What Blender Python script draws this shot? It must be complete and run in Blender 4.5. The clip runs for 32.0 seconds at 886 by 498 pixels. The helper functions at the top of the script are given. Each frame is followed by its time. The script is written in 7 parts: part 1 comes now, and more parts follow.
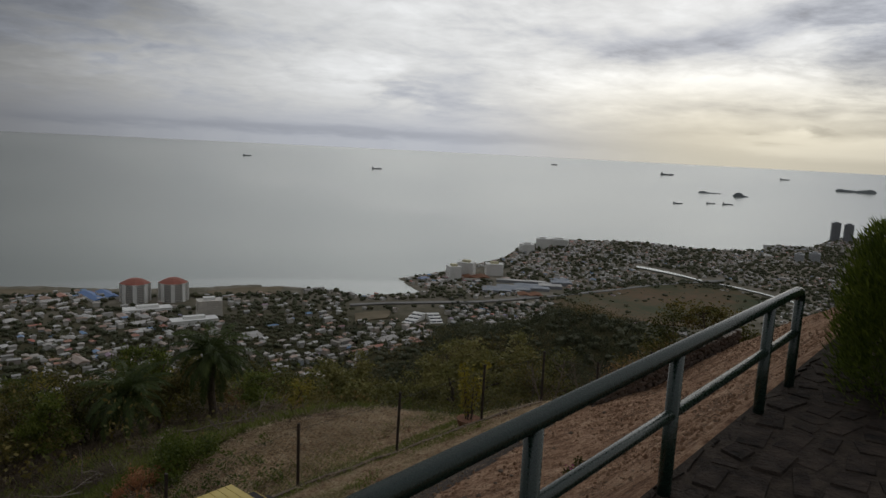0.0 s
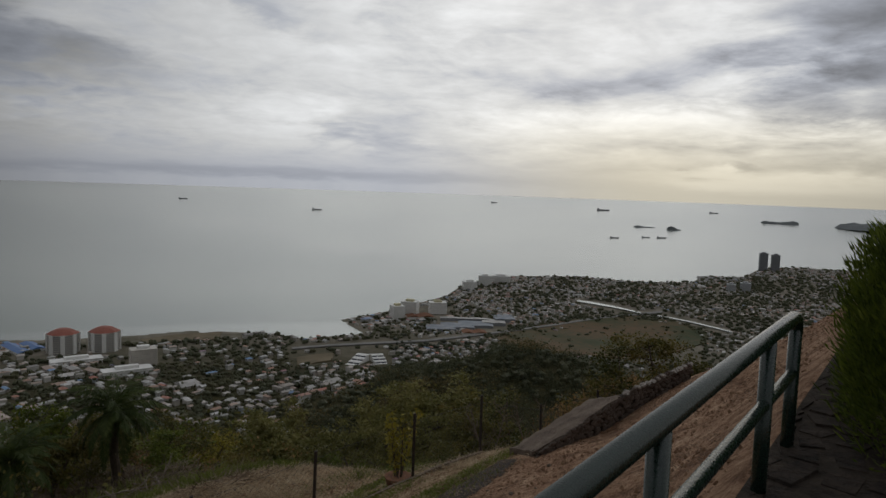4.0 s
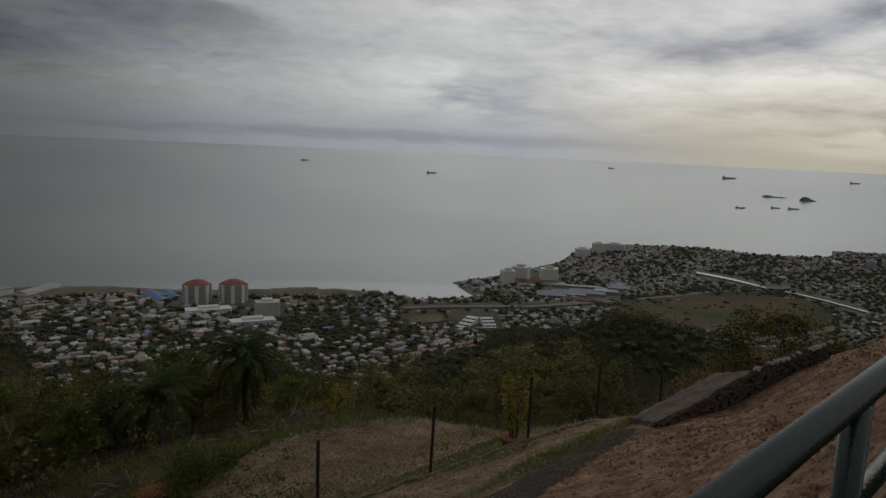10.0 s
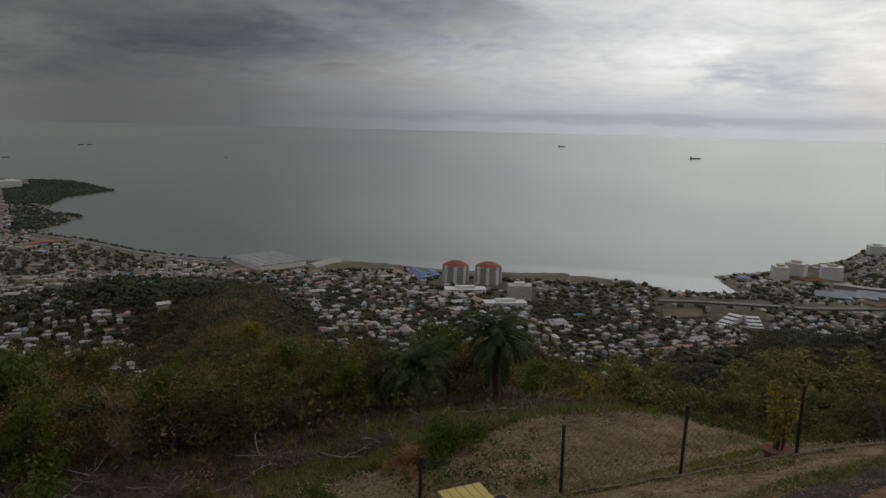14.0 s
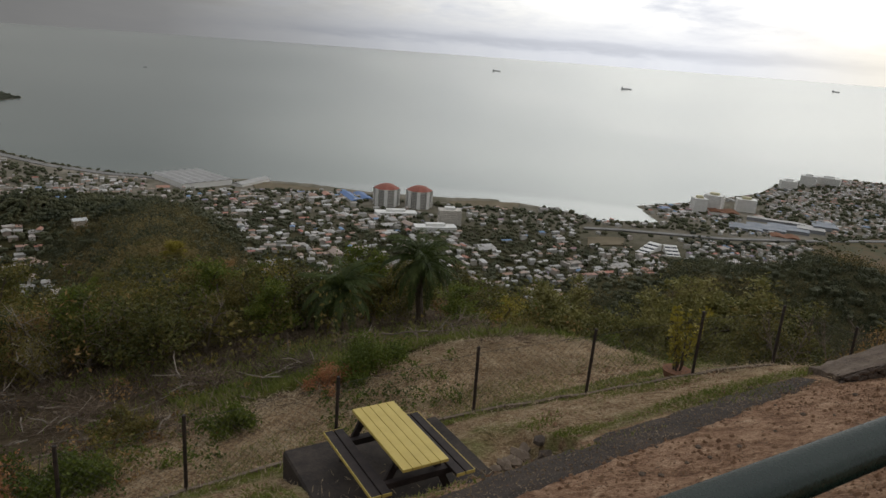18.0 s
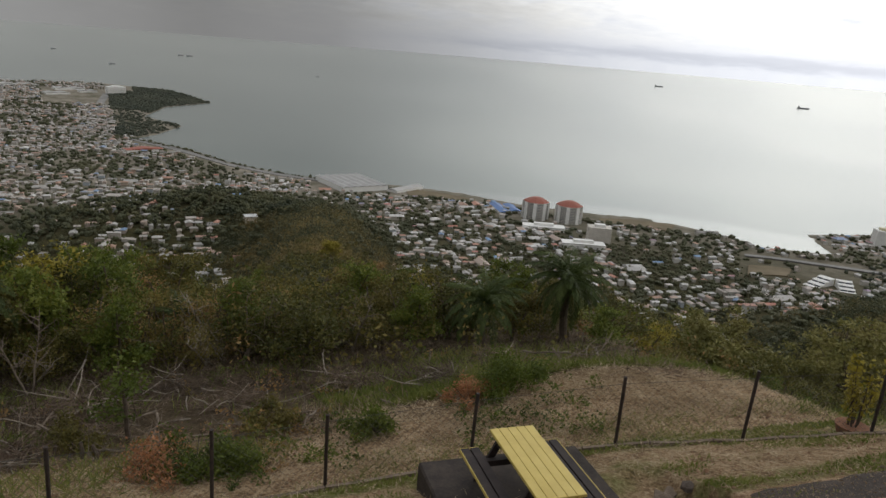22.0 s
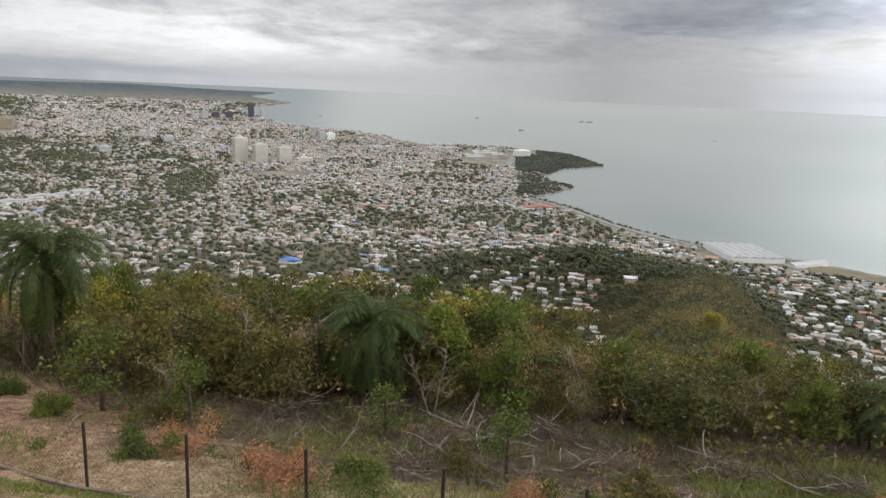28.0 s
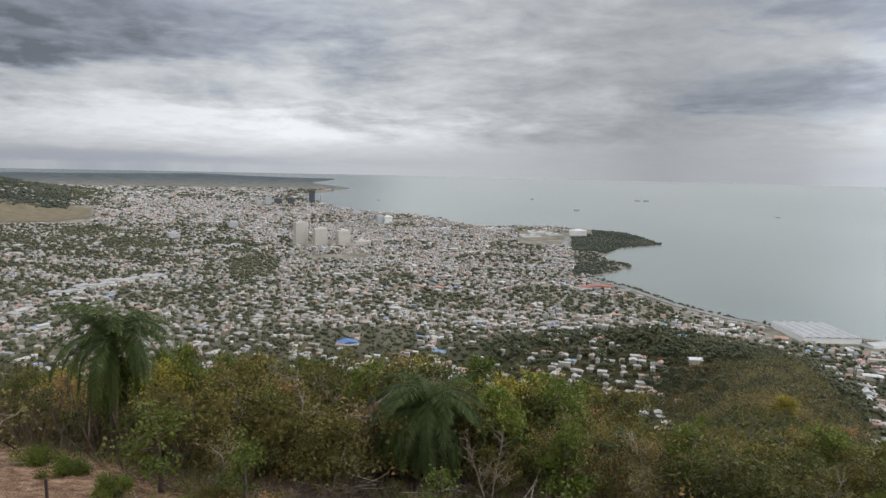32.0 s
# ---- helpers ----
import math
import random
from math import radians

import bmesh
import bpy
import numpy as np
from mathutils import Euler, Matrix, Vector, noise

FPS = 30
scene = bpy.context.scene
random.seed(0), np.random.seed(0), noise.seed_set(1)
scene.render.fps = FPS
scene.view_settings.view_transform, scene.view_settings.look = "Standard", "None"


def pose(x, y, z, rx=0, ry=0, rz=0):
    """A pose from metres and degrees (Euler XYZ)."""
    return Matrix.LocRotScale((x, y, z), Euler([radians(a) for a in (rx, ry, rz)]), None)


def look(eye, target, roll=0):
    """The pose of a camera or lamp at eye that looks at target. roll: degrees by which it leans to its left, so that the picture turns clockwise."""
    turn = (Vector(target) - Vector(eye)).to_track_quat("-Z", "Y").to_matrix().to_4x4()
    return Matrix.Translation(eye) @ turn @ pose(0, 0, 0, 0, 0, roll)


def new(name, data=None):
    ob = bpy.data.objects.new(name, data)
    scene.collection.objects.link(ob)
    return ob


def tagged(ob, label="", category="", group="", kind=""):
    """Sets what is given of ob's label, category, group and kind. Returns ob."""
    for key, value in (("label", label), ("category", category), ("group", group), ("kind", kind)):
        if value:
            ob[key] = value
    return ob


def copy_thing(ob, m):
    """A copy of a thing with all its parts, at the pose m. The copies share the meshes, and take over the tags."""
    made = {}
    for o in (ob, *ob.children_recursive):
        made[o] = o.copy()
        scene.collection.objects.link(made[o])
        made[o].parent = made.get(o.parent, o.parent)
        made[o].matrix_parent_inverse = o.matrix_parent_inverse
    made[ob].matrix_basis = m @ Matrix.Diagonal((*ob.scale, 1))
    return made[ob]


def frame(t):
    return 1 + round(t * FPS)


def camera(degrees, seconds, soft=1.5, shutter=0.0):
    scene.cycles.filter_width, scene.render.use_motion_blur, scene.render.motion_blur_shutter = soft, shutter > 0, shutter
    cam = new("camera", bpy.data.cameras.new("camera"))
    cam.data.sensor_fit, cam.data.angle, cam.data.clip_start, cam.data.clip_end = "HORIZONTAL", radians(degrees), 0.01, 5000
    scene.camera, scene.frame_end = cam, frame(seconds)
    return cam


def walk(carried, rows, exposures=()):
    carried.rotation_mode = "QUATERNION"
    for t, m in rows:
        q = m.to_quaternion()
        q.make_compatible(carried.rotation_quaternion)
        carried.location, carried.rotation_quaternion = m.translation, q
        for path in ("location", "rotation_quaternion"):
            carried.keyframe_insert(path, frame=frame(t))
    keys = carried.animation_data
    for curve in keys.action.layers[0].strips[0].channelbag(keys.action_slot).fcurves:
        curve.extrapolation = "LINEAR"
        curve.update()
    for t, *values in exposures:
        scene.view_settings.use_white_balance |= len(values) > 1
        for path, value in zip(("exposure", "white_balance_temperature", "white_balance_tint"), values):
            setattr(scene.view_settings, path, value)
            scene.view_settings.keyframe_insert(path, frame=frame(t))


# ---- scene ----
cam = camera(64.94, 32.0)


def aim(x, y, up, az, el, roll):
    """A hand-held pose: place from the usual standpoint, bearing from +y to the right, pitch and roll."""
    a, e = radians(az), radians(el)
    eye = Vector((x, y, 1.75 + up))
    return look(eye, eye + 10 * Vector((math.sin(a) * math.cos(e), math.cos(a) * math.cos(e), math.sin(e))), roll)


ROWS = [
    (0, -1.16, -1.77, 0.44, 21.58, -8.47, 2.86),
    (0.5, -1.22, -1.68, 0.46, 22.47, -8.67, 2.86),
    (1, -1.21, -1.69, 0.45, 22.48, -8.82, 2.03),
    (1.5, -1.18, -1.67, 0.44, 23.07, -8.80, 2.14),
    (2, -1.18, -1.65, 0.45, 22.97, -8.52, 2.64),
    (2.5, -0.80, -1.10, 0.28, 22.00, -7.65, 2.50),
    (3, -0.48, -0.60, 0.14, 24.99, -6.97, 2.37),
    (3.5, -0.22, -0.38, 0.10, 25.75, -6.05, 2.20),
    (4, -0.02, -0.24, 0.07, 26.18, -5.07, 1.96),
    (4.5, 0.00, -0.18, 0.06, 29.07, -4.66, 2.43),
    (6.5, 0.12, -0.03, 0.01, 29.35, -3.84, 1.96),
    (7, 0.12, -0.03, 0.01, 28.51, -4.44, 2.26),
    (7.5, 0.11, -0.05, 0.01, 27.53, -4.54, 1.84),
    (8, 0.11, -0.04, 0.01, 26.72, -4.83, 2.23),
    (8.5, 0.07, -0.04, 0.01, 25.37, -5.15, 2.78),
    (9, 0.04, -0.03, 0.00, 22.43, -6.41, 2.84),
    (9.5, -0.03, -0.00, -0.01, 19.49, -7.49, 2.56),
    (10, -0.19, -0.09, -0.01, 17.05, -8.35, 2.58),
    (10.5, -0.24, -0.12, -0.02, 14.31, -9.13, 1.99),
    (11, -0.16, -0.07, -0.02, 11.33, -9.25, 1.54),
    (11.5, -0.16, -0.07, -0.02, 8.09, -9.51, 1.24),
    (12, -0.07, -0.03, -0.02, 5.88, -9.21, 0.00),
    (12.5, -0.13, -0.06, -0.02, 3.85, -9.72, 0.61),
    (13, -0.21, -0.10, -0.03, 0.58, -10.38, 0.48),
    (13.5, -0.20, -0.09, -0.03, -2.18, -9.87, 0.66),
    (15.5, -0.19, -0.09, -0.03, -5.45, -13.75, 2.41),
    (16, -0.20, -0.10, -0.03, -3.50, -15.38, 2.77),
    (16.5, -0.19, -0.09, -0.03, -1.43, -16.52, 4.16),
    (17, -0.19, -0.09, -0.03, 0.61, -16.97, 4.42),
    (17.5, -0.12, -0.05, -0.02, 1.40, -16.33, 4.49),
    (18, -0.00, -0.12, 0.01, 2.41, -16.16, 4.20),
    (18.5, 0.01, 0.05, 0.01, 2.38, -16.56, 4.67),
    (19, 0.01, 0.15, 0.01, 2.48, -17.54, 4.64),
    (19.5, 0.01, 0.15, 0.00, 2.70, -17.64, 4.87),
    (20, 0.01, 0.16, 0.01, 2.58, -17.86, 4.71),
    (20.5, 0.00, 0.16, 0.01, 2.71, -17.81, 4.74),
    (21, -0.04, 0.13, 0.02, -1.20, -17.21, 4.50),
    (21.5, -0.08, 0.12, 0.03, -6.42, -16.79, 4.20),
    (22, -0.09, 0.12, 0.03, -10.06, -16.08, 4.70),
    (22.5, -0.08, 0.13, 0.04, -11.97, -15.89, 3.75),
    (23, -0.18, 0.11, 0.03, -15.32, -16.07, 3.85),
    (23.5, -0.17, 0.10, 0.03, -19.67, -16.01, 2.81),
    (24, -0.19, 0.12, 0.02, -22.35, -16.04, 2.41),
    (24.5, -0.23, 0.12, 0.03, -25.23, -15.20, 2.83),
    (25, -0.26, 0.11, 0.04, -27.30, -14.63, 3.16),
    (25.5, -0.25, 0.08, 0.04, -29.19, -14.39, 3.10),
    (27.5, -0.37, 0.06, 0.04, -38.61, -13.40, 2.60),
    (28, -0.39, 0.05, 0.03, -41.81, -12.98, 2.61),
    (28.5, -0.40, 0.05, 0.03, -44.26, -12.96, 2.90),
    (29, -0.42, 0.04, 0.03, -47.84, -12.40, 2.27),
    (29.5, -0.39, 0.03, 0.03, -49.85, -11.62, 1.44),
    (30, -0.38, 0.03, 0.04, -52.02, -11.10, 1.36),
    (30.5, -0.39, 0.02, 0.04, -52.73, -10.13, 1.29),
    (31, -0.31, 0.03, 0.03, -51.70, -8.81, 1.43),
    (31.5, -0.29, 0.04, 0.04, -49.30, -6.81, 1.60),
    (32, -0.29, 0.03, 0.03, -46.71, -6.48, 1.25),
]
# seconds, stops: the clip's camera darkens and brightens its picture
EXPOSURES = [(0, -0.7, 6310, 10), (4.5, -0.8, 6310, 10), (7, -1.05, 6310, 10), (9, -1.15, 6310, 10), (10.5, -1.1, 6310, 10), (13, -0.78, 6350, 10), (15.5, -0.36, 6450, 10), (17.5, -0.03, 6470, 10), (20, 0.34, 6480, 10), (22.5, 0.33, 6450, 10), (25, 1.05, 6350, 10), (28, 1.28, 6300, 10), (32, 1.13, 6100, 10)]
walk(cam, [(t, aim(*rest)) for t, *rest in ROWS], EXPOSURES)
# ---- plan: metres, x right, y towards the open sea, z up; the terrace path is z = 0 ----
EZ = 1.75            # usual eye height over the terrace
HSEA = 300.0         # the eye over the sea
KNEE, RISE = 1500.0, 0.0762   # beyond KNEE the far land and sea are drawn in and rise gently, so that the horizon lies inside 5 km
UX, UY = 0.878, 0.478         # along the handrail
NX, NY = -0.478, 0.878        # downhill


PAD_1 = (3.0, 5.85, 6.95, 9.55, -4.67)      # table pads: along from, to, down from, to, top
PAD_2 = (-13.9, -10.95, 7.15, 9.5, -5.45)


# terrain begin
def squeeze(rt):
    rt = np.asarray(rt, float)
    return np.where(rt < KNEE, rt, rt * (HSEA + KNEE * RISE) / (HSEA + RISE * rt))


def unsqueeze(r):
    r = np.asarray(r, float)
    return np.where(r < KNEE, r, HSEA * r / np.maximum(HSEA + KNEE * RISE - RISE * r, 1.0))


# shoreline by bearing and dip, from the east bay round to the western marina
COAST = [(-95, 0.62), (-66, 0.66), (-62, 0.8), (-55.2, 0.9), (-57.6, 1.26), (-54.1, 1.65), (-57, 2.0), (-58.5, 2.4), (-55.6, 3.17), (-53.4, 3.46), (-47.8, 3.87), (-44.1, 4.5),
         (-36.8, 4.4), (-31.9, 4.69), (-29.0, 5.44), (-32.3, 5.92), (-33.9, 6.67), (-31.2, 7.29), (-33.1, 8.0), (-34.4, 8.28), (-30.8, 9.05), (-27.8, 9.95),
         (-23.6, 10.7), (-18, 11.1), (-9.7, 11.6), (-4.5, 12.1), (1.8, 12.2), (8.2, 11.85), (12, 12.1), (14.9, 12.55), (19.9, 12.15), (17.9, 11.05), (21.3, 10.4),
         (26.6, 8.9), (28.2, 7.75), (31.4, 7.1), (36.8, 6.85), (41.7, 6.95), (46, 6.7), (47, 6.15), (49.7, 6.0), (50.8, 5.3), (52.5, 5.05), (57, 4.9), (62, 4.6), (80, 4.2)]


def coast_plan():
    az, dip = np.radians([c[0] for c in COAST]), np.radians([c[1] for c in COAST])
    rt = HSEA / np.tan(dip)
    r = squeeze(rt)
    return np.stack([r * np.sin(az), r * np.cos(az)], 1)


CP = coast_plan()
CPOLY = np.concatenate([CP, [[2600, -200], [0, -1500], [-4800, -1500]]])


def land_distance(x, y):
    """Signed distance to the shore, positive on land."""
    x, y = np.asarray(x, float), np.asarray(y, float)
    best, inside = np.full(x.shape, 1e9), np.zeros(x.shape, bool)
    n = len(CPOLY)
    for i in range(n):
        (ax, ay), (bx, by) = CPOLY[i], CPOLY[(i + 1) % n]
        inside ^= ((ay > y) != (by > y)) & (x < (bx - ax) * (y - ay) / ((by - ay) or 1e-9) + ax)
        if i < len(CP) - 1:
            dx, dy = bx - ax, by - ay
            t = np.clip(((x - ax) * dx + (y - ay) * dy) / (dx * dx + dy * dy), 0, 1)
            best = np.minimum(best, np.hypot(x - ax - t * dx, y - ay - t * dy))
    return np.where(inside, best, -best)


def bump(az, r, az0, r0, waz, wr):
    return np.exp(-((az - az0) / waz) ** 2 - ((r - r0) / wr) ** 2)


def sea_level(x, y):
    r = np.maximum(np.hypot(x, y), 1e-3)
    return EZ - HSEA * r / unsqueeze(r)


def ground(x, y, shore=None):
    x, y = np.asarray(x, float), np.asarray(y, float)
    r, az = np.hypot(x, y), np.degrees(np.arctan2(x, y))
    a, b = x * UX + y * UY, x * NX + y * NY
    c = np.interp(az, [-180, -110, -95, -60, -5, 12, 41, 50, 80, 81, 180], [0, 0, 0.6, 0.66, 0.75, 0.95, 0.95, 0.6, 0.5, 0, 0])
    k = np.clip((r - 18) / 16, 0, 1)
    p = b + (np.maximum(b, c * r - 6) - b) * k * k * (3 - 2 * k)
    # the hilltop: path, bank, lawn with the fence, brush, then the wooded flank
    z = np.interp(p, [-400, -60, 0.72, 0.8, 2.5, 4, 6, 8.2, 11, 17, 32, 110, 420, 560, 700], [-30, 0, 0, -0.12, -1.7, -2.65, -3.62, -4.52, -5.87, -7.6, -11.6, -54, -218, -276, -297])
    z = z - 0.05 * np.clip(-a - 4, 0, 25) * np.clip((p - 3) / 8, 0, 1) + 0.35 * np.exp(-((a - 16.5) / 3) ** 2 - ((b - 3.2) / 1.5) ** 2)
    z = z - 0.45 * np.clip(b - 16.5, 0, 14) * np.clip((az - 5) / 9, 0, 1) * np.clip((44 - az) / 8, 0, 1)
    z = z + 0.75 * np.exp(-((a - 9.5) / 4.5) ** 2 - ((b - 15) / 2.6) ** 2)
    z = z - 1.7 * np.clip((a - 14) / 3.5, 0, 1) * np.clip((b - 5.9) / 2.6, 0, 1) * np.clip((32 - b) / 10, 0, 1)
    z = z - 0.22 * np.exp(-((a - 14.0) / 1.1) ** 2 - ((b - 5.15) / 0.55) ** 2)
    z = z + np.interp(a, [-24, -17, -11, -1, 1.7, 4.5, 7.4, 12.5, 14.5], [-0.1, -0.22, -0.34, -0.34, -0.14, 0, 0.13, 0.13, 0]) * np.clip((b - 6) / 4, 0, 1) * np.clip((24 - b) / 8, 0, 1)
    z = z - 0.35 * np.exp(-((a + 13) / 4.5) ** 2 - ((b - 8.6) / 1.8) ** 2)
    for a0, a1, b0, b1, top in (PAD_1, PAD_2):
        k = np.clip(1 - np.maximum(np.maximum(a0 - 0.1 - a, a - a1 - 0.9), np.maximum(b0 - 0.08 - b, b - b1)) / 0.16, 0, 1)
        z = z + k * np.minimum(top - 0.04 - z, 0)
    d = land_distance(x, y) if shore is None else shore
    low = EZ - HSEA * r / unsqueeze(r) + np.clip(d * 0.05, -8, 2.5)
    # wooded spurs and knolls over the lowland
    ridge = np.interp(r, [100, 300, 600, 900, 1250], [-50, -94, -165, -226, -300]) + EZ
    wide = np.interp(r, [100, 300, 900, 1200], [12, 9, 5, 4])
    spur = np.maximum(ridge - np.maximum(z, low), 0) * np.exp(-((az + 20.5) / wide) ** 2)
    hills = 55 * bump(az, r, -29, 1080, 6, 150) + 34 * bump(az, r, -38, 1050, 5, 120) + 120 * bump(az, r, -84, 3350, 7.5, 380)
    crest = EZ - 720 * np.tan(np.radians(np.interp(az, [15, 19, 22.3, 25, 28.5, 31, 34, 36, 37.5, 39.5, 43, 47], [19.0, 18.4, 17.3, 16.4, 15.4, 14.4, 13.8, 14.0, 14.5, 15.2, 16.4, 18])))
    hills = hills + np.maximum(crest - np.maximum(z, low), 0) * np.exp(-(((r - 720) / 250) ** 2)) * ((az > 15) & (az < 47))
    fold = 1 + 0.07 * np.sin(az * 0.42 + r * 0.009) * np.sin(r * 0.014 - az * 0.3)
    m = np.where(r > 60, np.maximum(z, low) + (spur + hills) * fold, z)
    return np.where(d < -30, np.minimum(m, low), m)
# terrain end

# ---- sky, sun ----
SUN_AZ, SUN_EL = 38.0, 24.0
world = bpy.data.worlds.new("overcast_sky")
scene.world = world
world.use_nodes = True


class Nodes:
    """Short-hand for building a node tree."""

    def __init__(self, tree):
        self.t = tree


    def link(self, a, b):
        self.t.links.new(a, b)

    def put(self, socket, v):
        if isinstance(v, (int, float)):
            socket.default_value = v
        elif isinstance(v, (tuple, list)):
            socket.default_value = tuple(v)
        else:
            self.link(v, socket)

    def math(self, op, a, b=0.0, c=None, clamp=False):
        n = self.t.nodes.new("ShaderNodeMath")
        n.operation, n.use_clamp = op, clamp
        self.put(n.inputs[0], a)
        self.put(n.inputs[1], b)
        if c is not None:
            self.put(n.inputs[2], c)
        return n.outputs[0]

    def step(self, v, lo, hi, to0=0.0, to1=1.0):
        n = self.t.nodes.new("ShaderNodeMapRange")
        n.interpolation_type = "SMOOTHSTEP"
        for i, q in enumerate((v, lo, hi, to0, to1)):
            self.put(n.inputs[i], q)
        return n.outputs[0]

    def mix(self, f, a, b, kind="MIX"):
        n = self.t.nodes.new("ShaderNodeMix")
        n.data_type, n.blend_type = "RGBA", kind
        self.put(n.inputs[0], f)
        self.put(n.inputs[6], a if not isinstance(a, tuple) else (*a[:3], 1))
        self.put(n.inputs[7], b if not isinstance(b, tuple) else (*b[:3], 1))
        return n.outputs[2]

    def noise(self, vec, scale, detail=4.0, rough=0.55, dist=0.0):
        n = self.t.nodes.new("ShaderNodeTexNoise")
        if vec is not None:
            self.link(vec, n.inputs["Vector"])
        n.inputs["Scale"].default_value, n.inputs["Detail"].default_value = scale, detail
        n.inputs["Roughness"].default_value, n.inputs["Distortion"].default_value = rough, dist
        return n.outputs["Fac"]

    def voronoi(self, vec, scale, feature="F1"):
        n = self.t.nodes.new("ShaderNodeTexVoronoi")
        n.feature = feature
        if vec is not None:
            self.link(vec, n.inputs["Vector"])
        n.inputs["Scale"].default_value = scale
        return n

    def ramp(self, f, stops):
        n = self.t.nodes.new("ShaderNodeValToRGB")
        e = n.color_ramp.elements
        while len(e) < len(stops):
            e.new(0.5)
        for q, (pos, col) in zip(e, stops):
            q.position, q.color = pos, (*col, 1)
        self.link(f, n.inputs[0])
        return n.outputs[0]

    def combine(self, x, y, z):
        n = self.t.nodes.new("ShaderNodeCombineXYZ")
        for i, v in enumerate((x, y, z)):
            self.put(n.inputs[i], v)
        return n.outputs[0]


# cloud masses: bearing, height, half-widths in degrees, tilt, thickness (below 0: thin and bright)
CLOUDS = [(-7, 9.2, 15, 2.0, -0.19, 0.42), (-18, 6.4, 11, 1.6, 0.0, 0.4), (-18, 13.0, 8, 2.4, -0.1, 0.22), (8, 14.5, 9, 1.6, -0.3, 0.3), (21, 4.3, 6, 1.3, 0.0, 0.24), (12, 0.7, 20, 0.5, 0.0, 0.22),
          (56, 11.0, 7, 3.4, 0.2, 0.62), (58, 6.0, 5, 1.1, 0.1, 0.42), (48, 2.0, 2.6, 0.5, 0.0, 0.3), (42, 9.0, 8, 1.1, 0.15, 0.26), (34, 13.0, 8, 1.6, 0.2, 0.2), (-80, 10.0, 24, 2.8, 0.03, 0.6), (-78, 7.6, 13, 0.9, 0.04, 0.3), (-28, 4.2, 13, 1.8, 0.05, 0.1), (-74, 0.4, 22, 0.7, 0.0, 0.3),
          (19, 11.0, 8, 3.6, -0.2, -0.12), (-69, 3.3, 19, 1.5, 0.0, -0.42), (37, 5.4, 14, 1.0, 0.06, -0.26), (9, 5.6, 8, 1.8, -0.2, -0.2), (53, 1.1, 10, 0.8, 0.0, -0.3), (-54, 2.4, 14, 1.0, 0.0, -0.2)]
# brightness of the thin cloud by bearing, linear
VEIL = [(-180, 0.36), (-120, 0.30), (-90, 0.22), (-75, 0.24), (-60, 0.28), (-45, 0.235), (-30, 0.18), (-20, 0.235), (-10, 0.45), (0, 0.80), (10, 1.02), (20, 1.12), (32, 1.16), (46, 1.20), (60, 0.92), (80, 0.5), (120, 0.42), (180, 0.36)]


